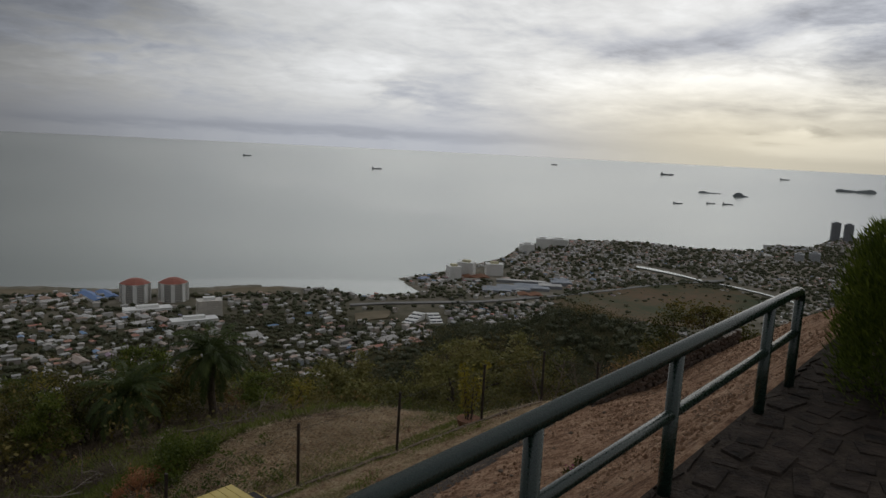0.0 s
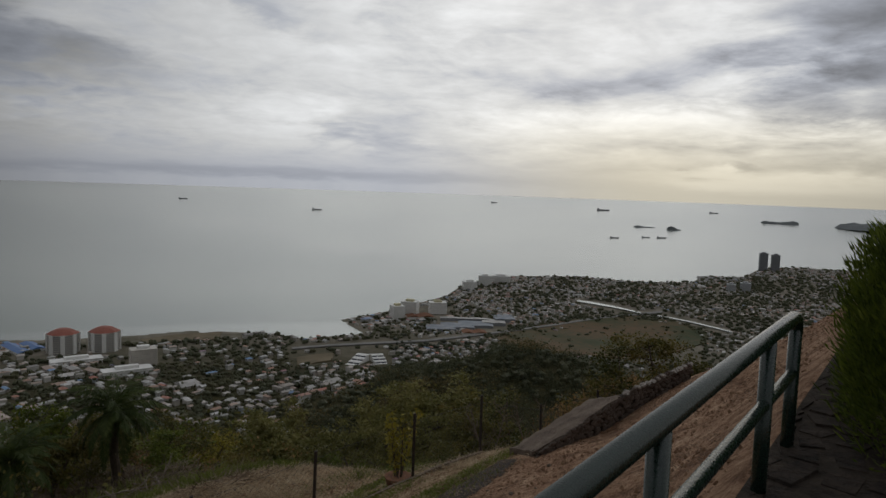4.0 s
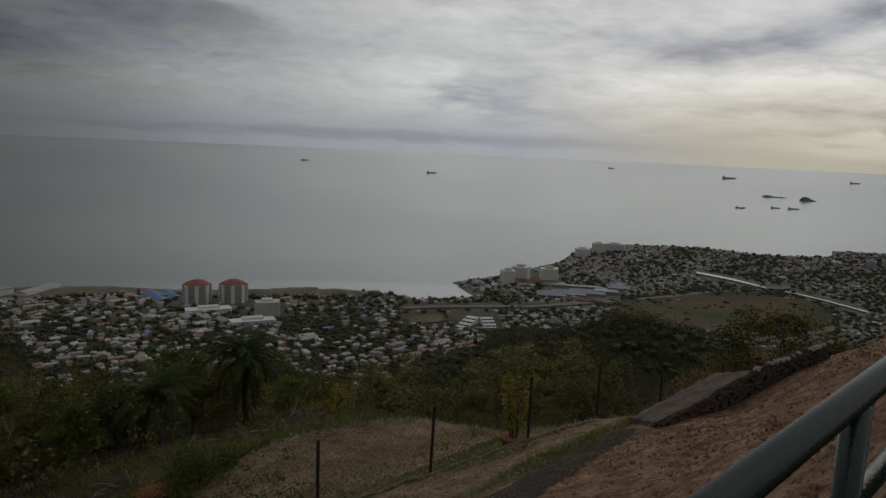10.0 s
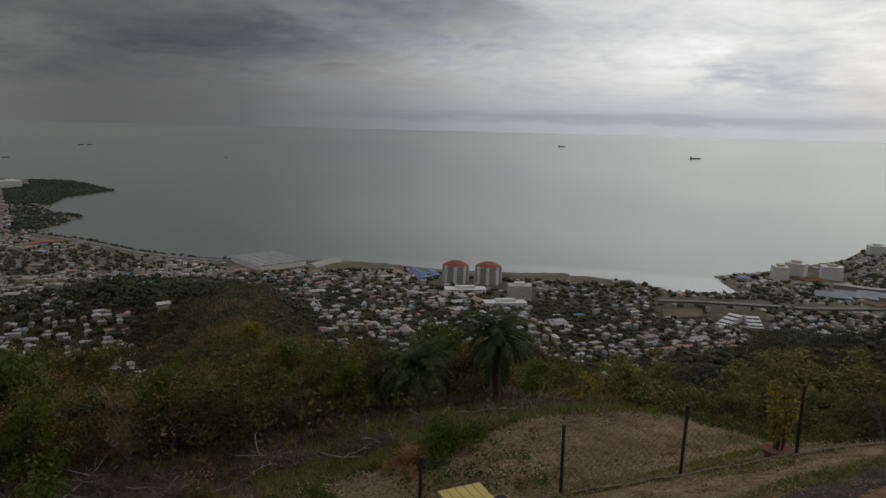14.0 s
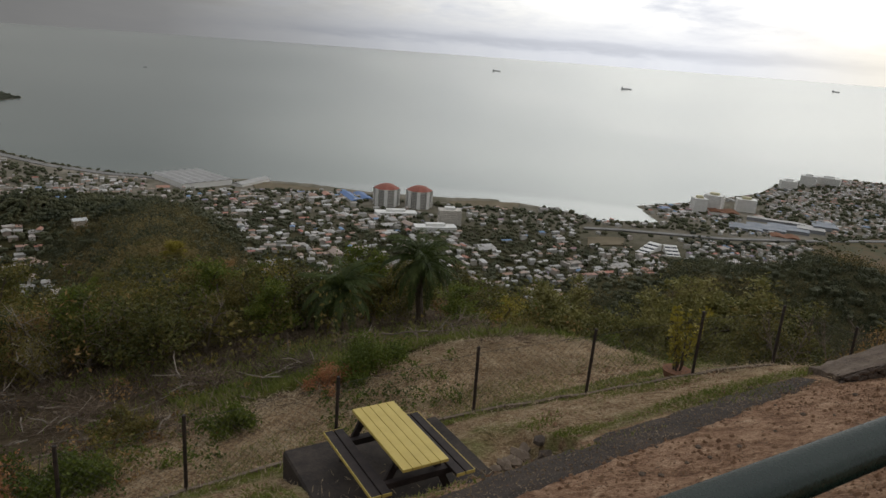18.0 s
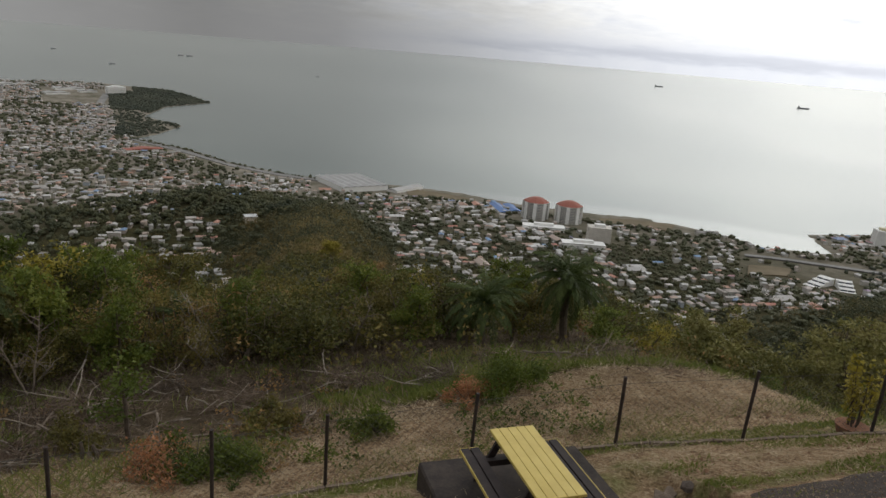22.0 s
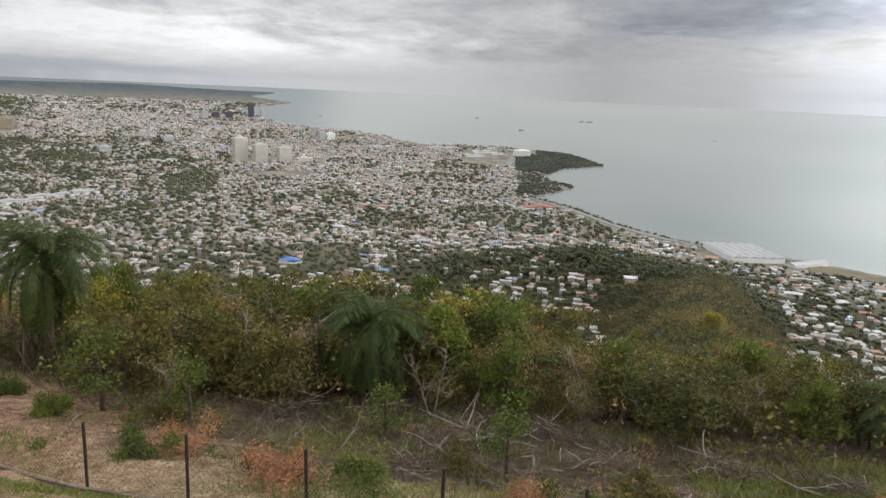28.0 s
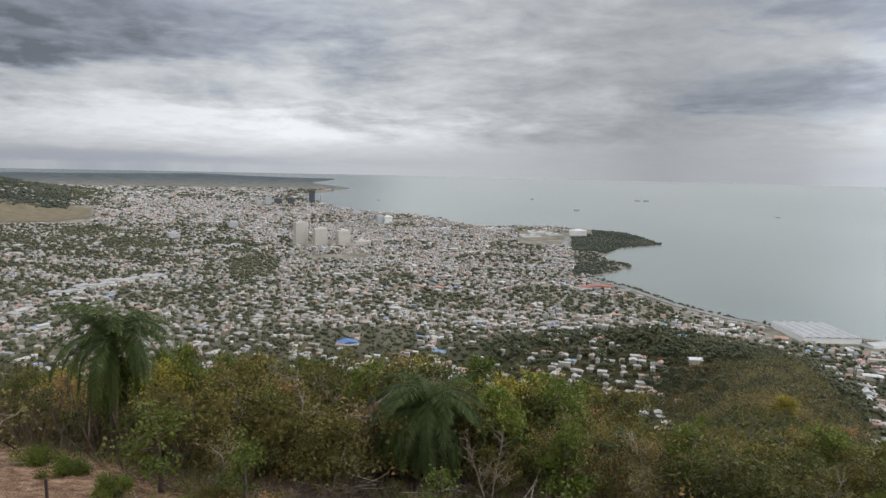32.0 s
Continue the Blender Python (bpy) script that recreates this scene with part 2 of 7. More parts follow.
def sky():
    w = Nodes(world.node_tree)
    out = world.node_tree.nodes["World Output"]
    bg = world.node_tree.nodes["Background"]
    tc = w.t.nodes.new("ShaderNodeTexCoord").outputs["Generated"]
    sep = w.t.nodes.new("ShaderNodeSeparateXYZ")
    w.link(tc, sep.inputs[0])
    x, y, z = sep.outputs
    up = w.math("MAXIMUM", z, 0.0)
    bearing = w.math("MULTIPLY", w.math("ARCTAN2", x, y), 57.2958)
    height = w.math("MULTIPLY", w.math("ARCSINE", up), 57.2958)
    # a cloud deck, seen in moderate perspective
    den = w.math("ADD", up, 0.16)
    flat = w.combine(w.math("DIVIDE", x, den), w.math("DIVIDE", y, den), 0.0)
    mid, fine = w.noise(flat, 1.7, 7, 0.55, 0.5), w.noise(flat, 7.0, 6, 0.58, 0.4)
    low_bank = w.noise(w.combine(w.math("MULTIPLY", bearing, 0.16), w.math("MULTIPLY", height, 0.62), 0.0), 1.0, 7, 0.6, 0.3)
    # ragged edges: the masses are bent by the deck's own pattern
    drift = w.math("SUBTRACT", w.math("ADD", w.math("MULTIPLY", mid, 0.6), w.math("MULTIPLY", low_bank, 0.4)), 0.5)
    az = w.math("ADD", bearing, w.math("MULTIPLY", drift, 22.0))
    el = w.math("ADD", height, w.math("MULTIPLY", w.math("MULTIPLY", drift, 6.5), w.step(height, 0.0, 4.0, 0.25, 1.0)))
    thick = None
    for a0, e0, wa, we, tilt, amount in CLOUDS:
        da = w.math("SUBTRACT", az, a0)
        u = w.math("DIVIDE", da, wa)
        v = w.math("DIVIDE", w.math("SUBTRACT", w.math("SUBTRACT", el, e0), w.math("MULTIPLY", da, tilt)), we)
        q = w.math("ADD", w.math("MULTIPLY", u, u), w.math("MULTIPLY", v, v))
        g = w.math("MULTIPLY", w.math("EXPONENT", w.math("MULTIPLY", w.math("POWER", q, 1.4), -1.0)), amount)
        thick = g if thick is None else w.math("ADD", thick, g)
    grain = w.math("ADD", w.math("MULTIPLY", w.math("SUBTRACT", mid, 0.5), w.step(bearing, -35.0, 5.0, 0.45, 1.15)), w.math("ADD", w.math("MULTIPLY", w.math("SUBTRACT", fine, 0.5), 0.36), w.math("MULTIPLY", w.math("SUBTRACT", low_bank, 0.5), w.step(bearing, -55.0, -30.0, 1.1, 0.5))))
    grain = w.math("MULTIPLY", grain, w.step(height, 0.3, w.step(bearing, -55.0, -30.0, 2.4, 5.0), 0.12, 1.0))
    light = w.math("SUBTRACT", w.math("SUBTRACT", 1.0, thick), grain)
    light = w.math("MULTIPLY", w.math("MINIMUM", w.math("MAXIMUM", light, 0.3), 1.5), w.step(height, 0.3, 4.5, w.step(bearing, -40.0, 0.0, 1.05, 0.74), 1.0))
    veil = w.ramp(w.math("DIVIDE", w.math("ADD", w.math("ADD", bearing, w.math("MULTIPLY", w.math("MULTIPLY", drift, 45.0), w.step(height, 0.5, 5.0))), 180.0), 360.0), [((a + 180) / 360, (v, v, v)) for a, v in VEIL])
    # grey-blue in the thick cloud, warm low down on the sun's side
    tint = w.mix(w.step(light, 0.55, 1.05), (0.94, 0.985, 1.09), (1.0, 1.0, 0.985))
    warm = w.math("MULTIPLY", w.math("MULTIPLY", w.step(bearing, 20.0, 44.0), w.step(bearing, 85.0, 66.0)), w.step(height, 1.0, 9.0, 1.0, 0.0))
    tint = w.mix(warm, tint, (1.12, 1.03, 0.82))
    body = w.mix(1.0, w.mix(1.0, veil, w.combine(light, light, light), "MULTIPLY"), tint, "MULTIPLY")
    body = w.mix(w.step(up, 0.42, 0.8), body, (0.48, 0.50, 0.53))
    nishita = w.t.nodes.new("ShaderNodeTexSky")
    nishita.sky_type, nishita.sun_disc = "NISHITA", False
    nishita.sun_elevation, nishita.sun_rotation = radians(SUN_EL), radians(SUN_AZ)
    nishita.air_density, nishita.dust_density = 1.0, 3.0
    blue = w.mix(1.0, nishita.outputs[0], (0.06, 0.06, 0.06), "MULTIPLY")
    full = w.mix(0.96, blue, body)
    w.link(full, bg.inputs[0])
    bg.inputs[1].default_value = 1.0
    w.link(bg.outputs[0], out.inputs[0])


sky()
sun = new("sun", bpy.data.lights.new("sun", "SUN"))
sun.data.energy, sun.data.angle, sun.data.color = 0.6, radians(170), (1.0, 0.94, 0.84)
sun.matrix_world = look((0, 0, 50), (-math.sin(radians(SUN_AZ)) * 40, -math.cos(radians(SUN_AZ)) * 40, 50 - 40 * math.tan(radians(SUN_EL))))

# ---- materials ----
MATS = {}


def material(name, build):
    m = bpy.data.materials.new(name)
    m.use_nodes = True
    w = Nodes(m.node_tree)
    bsdf = m.node_tree.nodes["Principled BSDF"]
    build(w, bsdf, w.t.nodes.new("ShaderNodeTexCoord").outputs["Object"])
    MATS[name] = m
    return m


def rand_object(w):
    return w.t.nodes.new("ShaderNodeObjectInfo").outputs["Random"]


def rand_island(w):
    return w.t.nodes.new("ShaderNodeNewGeometry").outputs["Random Per Island"]


def bump_on(w, bsdf, height, strength, distance):
    n = w.t.nodes.new("ShaderNodeBump")
    n.inputs["Strength"].default_value, n.inputs["Distance"].default_value = strength, distance
    w.link(height, n.inputs["Height"])
    w.link(n.outputs[0], bsdf.inputs["Normal"])


def plain(name, c1, c2, scale, rough=0.7, metal=0.0, bump=0.3, dist=0.01, fine=None, spec=0.35):
    """Two mottled tones at a broad and a fine scale, with relief."""

    def build(w, b, co):
        broad, small = w.noise(co, scale, 5), w.noise(co, fine or scale * 9, 4, 0.65)
        f = w.math("ADD", w.math("MULTIPLY", broad, 0.6), w.math("MULTIPLY", small, 0.4))
        w.link(w.ramp(f, [(0.36, c1), (0.64, c2)]), b.inputs["Base Color"])
        w.put(b.inputs["Roughness"], w.step(small, 0.3, 0.7, rough - 0.08, rough + 0.08))
        b.inputs["Metallic"].default_value = metal
        b.inputs["Specular IOR Level"].default_value = spec
        bump_on(w, b, small, bump, dist)

    return material(name, build)


def leafy(name, cols, patch=0.8, rough=0.6, single=0.34):
    def build(w, b, co):
        r1, r2 = rand_island(w), rand_object(w)
        clump = w.step(w.noise(co, patch, 4, 0.6), 0.32, 0.68)
        f = w.math("ADD", w.math("MULTIPLY", r1, single), w.math("ADD", w.math("MULTIPLY", r2, 0.28), w.math("MULTIPLY", clump, 0.72 - single)))
        n = len(cols)
        c = w.ramp(f, [(0.15 + 0.7 * i / max(n - 1, 1), q) for i, q in enumerate(cols)])
        w.link(c, b.inputs["Base Color"])
        b.inputs["Roughness"].default_value = rough
        b.inputs["Specular IOR Level"].default_value = 0.25
        tr = w.t.nodes.new("ShaderNodeBsdfTranslucent")
        w.link(c, tr.inputs[0])
        mx = w.t.nodes.new("ShaderNodeMixShader")
        mx.inputs[0].default_value = 0.3
        w.link(b.outputs[0], mx.inputs[1])
        w.link(tr.outputs[0], mx.inputs[2])
        w.link(mx.outputs[0], w.t.nodes["Material Output"].inputs[0])

    return material(name, build)


def water_build(w, b, co):
    mp = w.t.nodes.new("ShaderNodeMapping")
    mp.inputs["Rotation"].default_value, mp.inputs["Scale"].default_value = (0, 0, radians(20)), (0.5, 1.3, 1)
    w.link(co, mp.inputs[0])
    big, streak = w.noise(co, 0.0009, 3, 0.5), w.noise(mp.outputs[0], 0.0016, 4, 0.5, 0.6)
    f = w.math("ADD", w.math("MULTIPLY", big, 0.7), w.math("MULTIPLY", streak, 0.3))
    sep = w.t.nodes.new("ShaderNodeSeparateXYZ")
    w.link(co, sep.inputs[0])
    # the western sky's brighter reflection, painted into the base colour
    west_sheen = w.step(w.math("ADD", sep.outputs[0], w.math("MULTIPLY", big, 500)), -700.0, 1500.0)
    dim_sea = w.ramp(f, [(0.34, (0.13, 0.165, 0.16)), (0.66, (0.20, 0.235, 0.225))])
    bright_sea = w.ramp(f, [(0.34, (0.36, 0.39, 0.375)), (0.66, (0.47, 0.49, 0.46))])
    w.link(w.mix(west_sheen, dim_sea, bright_sea), b.inputs["Base Color"])
    b.inputs["Roughness"].default_value = 0.26
    b.inputs["IOR"].default_value = 1.6
    b.inputs["Metallic"].default_value = 0.55


def ground_build(w, b, co):
    # dry soil and straw near, scrub and town earth further off
    sep = w.t.nodes.new("ShaderNodeSeparateXYZ")
    w.link(co, sep.inputs[0])
    r = w.math("SQRT", w.math("ADD", w.math("MULTIPLY", sep.outputs[0], sep.outputs[0]), w.math("MULTIPLY", sep.outputs[1], sep.outputs[1])))
    bank = w.math("ADD", w.math("MULTIPLY", sep.outputs[0], NX), w.math("MULTIPLY", sep.outputs[1], NY))
    fine, mid, broad = w.noise(co, 14, 6, 0.7), w.noise(co, 2.2, 6, 0.65, 0.4), w.noise(co, 0.35, 5, 0.6)
    soil = w.ramp(w.math("ADD", w.math("MULTIPLY", mid, 0.55), w.math("MULTIPLY", fine, 0.45)), [(0.38, (0.13, 0.068, 0.04)), (0.47, (0.31, 0.18, 0.11)), (0.54, (0.46, 0.285, 0.18)), (0.64, (0.66, 0.47, 0.32))])
    straw = w.ramp(w.math("ADD", w.math("MULTIPLY", mid, 0.4), w.math("MULTIPLY", fine, 0.6)), [(0.38, (0.11, 0.068, 0.038)), (0.47, (0.28, 0.185, 0.105)), (0.54, (0.42, 0.30, 0.18)), (0.64, (0.62, 0.50, 0.34))])
    grass = w.ramp(fine, [(0.3, (0.07, 0.085, 0.02)), (0.7, (0.21, 0.22, 0.065))])
    lawn = w.math("MULTIPLY", w.step(bank, 5.8, 7.6), w.step(bank, 11.4, 10.4))
    verge = w.math("MAXIMUM", w.math("MULTIPLY", w.step(bank, 6.9, 7.1), w.step(bank, 7.9, 7.5)), w.math("MULTIPLY", w.step(bank, 10.0, 10.4), w.step(bank, 10.9, 10.7)))
    patch = w.math("MULTIPLY", lawn, w.math("MAXIMUM", w.step(broad, 0.46, 0.60), w.math("MULTIPLY", verge, w.step(mid, 0.36, 0.54))))
    c = w.mix(w.step(w.math("ADD", bank, w.math("MULTIPLY", broad, 2.5)), 7.0, 9.0), soil, straw)
    c = w.mix(w.math("MULTIPLY", patch, 0.8), c, grass)
    along = w.math("ADD", w.math("MULTIPLY", sep.outputs[0], UX), w.math("MULTIPLY", sep.outputs[1], UY))
    tilled = w.math("MULTIPLY", w.math("MULTIPLY", w.step(w.math("ADD", along, w.math("MULTIPLY", broad, 4)), -8.0, -12.0), w.step(bank, 10.8, 11.4)), w.step(bank, 21.5, 19.5))
    brush = w.ramp(w.math("ADD", w.math("MULTIPLY", mid, 0.5), w.math("MULTIPLY", fine, 0.5)), [(0.3, (0.035, 0.027, 0.016)), (0.52, (0.10, 0.075, 0.045)), (0.72, (0.21, 0.16, 0.105))])
    c = w.mix(w.step(w.math("ADD", bank, w.math("MULTIPLY", broad, 4)), 15.0, 19.0), c, brush)
    c = w.mix(w.math("MULTIPLY", tilled, 0.85), c, soil)
    # litter under the trees; the shade between crowns is put into its colour
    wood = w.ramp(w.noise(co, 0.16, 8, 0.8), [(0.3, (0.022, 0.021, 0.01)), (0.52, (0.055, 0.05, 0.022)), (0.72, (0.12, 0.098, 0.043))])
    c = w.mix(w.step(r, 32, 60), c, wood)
    # town earth, paled in its colour to stand for haze between houses
    town = w.ramp(w.noise(co, 0.022, 7, 0.75), [(0.34, (0.11, 0.105, 0.07)), (0.5, (0.20, 0.18, 0.14)), (0.66, (0.30, 0.265, 0.215))])
    c = w.mix(w.step(r, 950, 1500), c, town)
    # far plain: haze painted as a blue-grey ground colour
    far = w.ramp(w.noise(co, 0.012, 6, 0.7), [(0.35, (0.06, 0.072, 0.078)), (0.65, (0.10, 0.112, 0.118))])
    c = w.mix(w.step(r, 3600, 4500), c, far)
    w.link(c, b.inputs["Base Color"])
    b.inputs["Roughness"].default_value = 0.95
    b.inputs["Specular IOR Level"].default_value = 0.1
    bump_on(w, b, w.math("ADD", fine, w.math("MULTIPLY", mid, 1.6)), 1.0, 0.11)


def town_walls(w, b, co):
    c = w.ramp(rand_island(w), [(0.0, (0.46, 0.45, 0.42)), (0.3, (0.60, 0.585, 0.55)), (0.55, (0.46, 0.42, 0.36)), (0.75, (0.64, 0.63, 0.60)), (0.9, (0.42, 0.34, 0.28)), (1.0, (0.42, 0.47, 0.51))])
    w.link(c, b.inputs["Base Color"])
    b.inputs["Roughness"].default_value = 0.85


def town_roofs(w, b, co):
    n = w.noise(co, 0.25, 4)
    c = w.ramp(rand_island(w), [(0.0, (0.36, 0.35, 0.335)), (0.16, (0.56, 0.55, 0.53)), (0.3, (0.24, 0.225, 0.21)), (0.42, (0.47, 0.45, 0.42)), (0.54, (0.36, 0.22, 0.155)), (0.64, (0.40, 0.36, 0.32)), (0.76, (0.66, 0.655, 0.64)), (0.86, (0.42, 0.27, 0.19)), (0.93, (0.46, 0.17, 0.12)), (0.98, (0.18, 0.30, 0.48))])
    c2 = w.mix(w.step(n, 0.45, 0.7, 0, 0.35), c, (0.24, 0.19, 0.15))
    w.link(c2, b.inputs["Base Color"])
    b.inputs["Roughness"].default_value = 0.6


def single(cols, rough):
    def build(w, b, co):
        n = w.noise(co, 0.5, 5)
        c = w.ramp(rand_object(w), [(i / (len(cols) - 1), q) for i, q in enumerate(cols)])
        w.link(w.mix(w.step(n, 0.45, 0.72, 0, 0.35), c, (0.22, 0.18, 0.15)), b.inputs["Base Color"])
        b.inputs["Roughness"].default_value = rough

    return build


material("house_wall", single([(0.60, 0.58, 0.54), (0.74, 0.72, 0.69), (0.52, 0.43, 0.33), (0.66, 0.64, 0.60)], 0.85))
material("house_roof", single([(0.60, 0.60, 0.60), (0.76, 0.76, 0.75), (0.34, 0.33, 0.32), (0.68, 0.67, 0.65), (0.36, 0.19, 0.13), (0.74, 0.73, 0.72), (0.42, 0.33, 0.26), (0.46, 0.16, 0.12)], 0.6))
material("water", water_build)
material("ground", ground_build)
material("town_wall", town_walls)
material("town_roof", town_roofs)


def mixed_islands(stops):
    def build(w, b, co):
        c = w.ramp(rand_island(w), stops)
        w.link(w.mix(w.step(w.noise(co, 0.25, 4), 0.45, 0.7, 0, 0.3), c, (0.26, 0.235, 0.21)), b.inputs["Base Color"])
        b.inputs["Roughness"].default_value = 0.75

    return build


material("east_wall", mixed_islands([(0.0, (0.36, 0.335, 0.295)), (0.3, (0.46, 0.435, 0.39)), (0.55, (0.43, 0.35, 0.275)), (0.75, (0.50, 0.48, 0.445)), (0.9, (0.38, 0.27, 0.20)), (1.0, (0.34, 0.38, 0.41))]))
material("east_roof", mixed_islands([(0.0, (0.31, 0.295, 0.275)), (0.12, (0.45, 0.435, 0.41)), (0.26, (0.25, 0.225, 0.20)), (0.36, (0.40, 0.37, 0.335)), (0.46, (0.56, 0.545, 0.52)), (0.54, (0.34, 0.31, 0.275)), (0.61, (0.38, 0.235, 0.16)), (0.68, (0.29, 0.265, 0.24)), (0.76, (0.50, 0.48, 0.455)), (0.83, (0.38, 0.305, 0.245)), (0.89, (0.43, 0.21, 0.14)), (0.94, (0.36, 0.33, 0.30)), (0.985, (0.19, 0.28, 0.42))]))
leafy("town_leaf", [(0.07, 0.078, 0.042), (0.105, 0.11, 0.06), (0.145, 0.138, 0.076)], 0.01, 0.6, 0.25)
leafy("wood_leaf", [(0.036, 0.044, 0.011), (0.085, 0.088, 0.021), (0.145, 0.128, 0.031), (0.21, 0.155, 0.043)])
# hill and headland leaf: haze painted in as a greyer green
leafy("hill_leaf", [(0.048, 0.056, 0.03), (0.085, 0.092, 0.046), (0.12, 0.118, 0.058), (0.17, 0.145, 0.07)], 0.03, 0.6, 0.2)
leafy("hazed_leaf", [(0.055, 0.066, 0.048), (0.08, 0.09, 0.062), (0.11, 0.115, 0.08)], 0.01, 0.6, 0.2)
leafy("green_leaf", [(0.05, 0.072, 0.012), (0.105, 0.135, 0.02), (0.20, 0.22, 0.04)])
leafy("olive_leaf", [(0.075, 0.07, 0.019), (0.155, 0.13, 0.035), (0.26, 0.20, 0.058)])
leafy("dry_wood_leaf", [(0.105, 0.092, 0.038), (0.19, 0.15, 0.06), (0.27, 0.20, 0.085)], 0.03, 0.6, 0.2)
leafy("yellow_leaf", [(0.16, 0.14, 0.018), (0.27, 0.225, 0.03), (0.37, 0.31, 0.055)])
leafy("orange_leaf", [(0.22, 0.125, 0.045), (0.34, 0.205, 0.08), (0.40, 0.27, 0.115)])
leafy("canopy_leaf", [(0.13, 0.13, 0.04), (0.22, 0.205, 0.065), (0.31, 0.27, 0.10)])
leafy("palm_leaf", [(0.03, 0.046, 0.011), (0.06, 0.085, 0.02), (0.11, 0.135, 0.036)])
leafy("hedge_leaf", [(0.045, 0.068, 0.012), (0.115, 0.15, 0.02), (0.23, 0.26, 0.045)], 6.0)
leafy("grass_blade", [(0.10, 0.125, 0.025), (0.18, 0.205, 0.045), (0.28, 0.26, 0.09)])
leafy("dry_twig", [(0.08, 0.055, 0.038), (0.17, 0.122, 0.086), (0.31, 0.24, 0.175)])
leafy("pale_straw", [(0.26, 0.19, 0.115), (0.42, 0.325, 0.205), (0.60, 0.49, 0.34)])
leafy("litter_leaf", [(0.12, 0.085, 0.055), (0.26, 0.19, 0.12), (0.45, 0.36, 0.25)])
leafy("dead_twig", [(0.04, 0.029, 0.021), (0.10, 0.073, 0.052), (0.19, 0.145, 0.105)])
leafy("rust_leaf", [(0.28, 0.125, 0.06), (0.44, 0.215, 0.10), (0.54, 0.31, 0.17)], 2.0)
plain("bare_bark", (0.17, 0.14, 0.11), (0.37, 0.32, 0.26), 5, 0.9)
leafy("flower", [(0.30, 0.03, 0.16), (0.42, 0.06, 0.24)])
plain("bark", (0.05, 0.038, 0.027), (0.13, 0.10, 0.075), 6, 0.9)
plain("pale_bark", (0.10, 0.078, 0.058), (0.25, 0.20, 0.155), 5, 0.9)
plain("rail_paint", (0.004, 0.016, 0.011), (0.010, 0.026, 0.018), 9, 0.27, 0.0, 0.2, 0.003, 60, 0.7)
plain("flagstone", (0.012, 0.010, 0.009), (0.066, 0.050, 0.040), 3, 0.95, 0, 1.0, 0.05, 14, 0.15)
plain("kerb_stone", (0.10, 0.072, 0.052), (0.26, 0.20, 0.15), 4, 0.95, 0, 0.6, 0.01)
plain("mortar", (0.02, 0.016, 0.013), (0.07, 0.054, 0.042), 5, 0.95, 0, 1.0, 0.04, 22, 0.15)
plain("wall_stone", (0.06, 0.045, 0.036), (0.17, 0.135, 0.11), 4, 0.9, 0, 0.8, 0.03, 25)
plain("cap_stone", (0.20, 0.175, 0.15), (0.42, 0.38, 0.34), 4, 0.9, 0, 0.8, 0.03, 25)
plain("concrete", (0.085, 0.062, 0.048), (0.23, 0.18, 0.14), 2.4, 0.95, 0, 1.0, 0.05, 14, 0.2)
plain("dark_slab", (0.018, 0.014, 0.012), (0.070, 0.054, 0.044), 2.5, 0.85, 0, 0.6, 0.015, 20)
plain("fence_steel", (0.022, 0.017, 0.016), (0.06, 0.042, 0.035), 8, 0.7)
plain("wire", (0.06, 0.06, 0.058), (0.12, 0.11, 0.10), 8, 0.6, 0.6)
plain("dark_wood", (0.016, 0.012, 0.012), (0.045, 0.033, 0.030), 5, 0.75, 0, 0.4, 0.004, 40)
plain("terracotta", (0.15, 0.065, 0.035), (0.27, 0.13, 0.07), 6, 0.9)
plain("tower_wall", (0.52, 0.49, 0.44), (0.66, 0.62, 0.56), 0.2, 0.85, 0, 0.1)
plain("tower_white", (0.76, 0.75, 0.72), (0.86, 0.85, 0.82), 0.2, 0.85, 0, 0.1)
plain("tower_grey", (0.42, 0.43, 0.44), (0.55, 0.56, 0.57), 0.2, 0.8, 0, 0.1)
# distance haze put into the wall colour as a lifted blue-grey
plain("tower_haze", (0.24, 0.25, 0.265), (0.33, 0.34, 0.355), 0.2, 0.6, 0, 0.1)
plain("mall_roof", (0.12, 0.15, 0.19), (0.27, 0.29, 0.32), 0.06, 0.6, 0, 0.1)
plain("tower_dark", (0.07, 0.075, 0.085), (0.13, 0.135, 0.15), 0.2, 0.6, 0, 0.1)
plain("tower_glass", (0.14, 0.155, 0.17), (0.22, 0.235, 0.25), 0.5, 0.3, 0, 0.0)
plain("red_tile", (0.26, 0.085, 0.06), (0.38, 0.15, 0.11), 0.4, 0.8, 0, 0.2)
plain("blue_sheet", (0.05, 0.12, 0.30), (0.10, 0.20, 0.42), 0.2, 0.5, 0, 0.1)
plain("white_sheet", (0.30, 0.295, 0.285), (0.44, 0.43, 0.41), 0.1, 0.5, 0, 0.1)
plain("shed_roof", (0.27, 0.265, 0.258), (0.42, 0.415, 0.405), 0.09, 0.6, 0, 0.2)
plain("yellow_cap", (0.5, 0.45, 0.28), (0.62, 0.57, 0.38), 0.2, 0.8)
plain("road", (0.17, 0.165, 0.155), (0.27, 0.26, 0.245), 0.05, 0.9, 0, 0.1)
plain("field_tan", (0.12, 0.095, 0.055), (0.20, 0.16, 0.10), 0.04, 0.95, 0, 0.2)
plain("field_green", (0.045, 0.064, 0.026), (0.17, 0.105, 0.06), 0.009, 0.95, 0, 0.2)
# hull paint, lightened in the base colour to stand for haze
plain("hazed_hull", (0.16, 0.16, 0.17), (0.24, 0.235, 0.235), 0.1, 0.7)
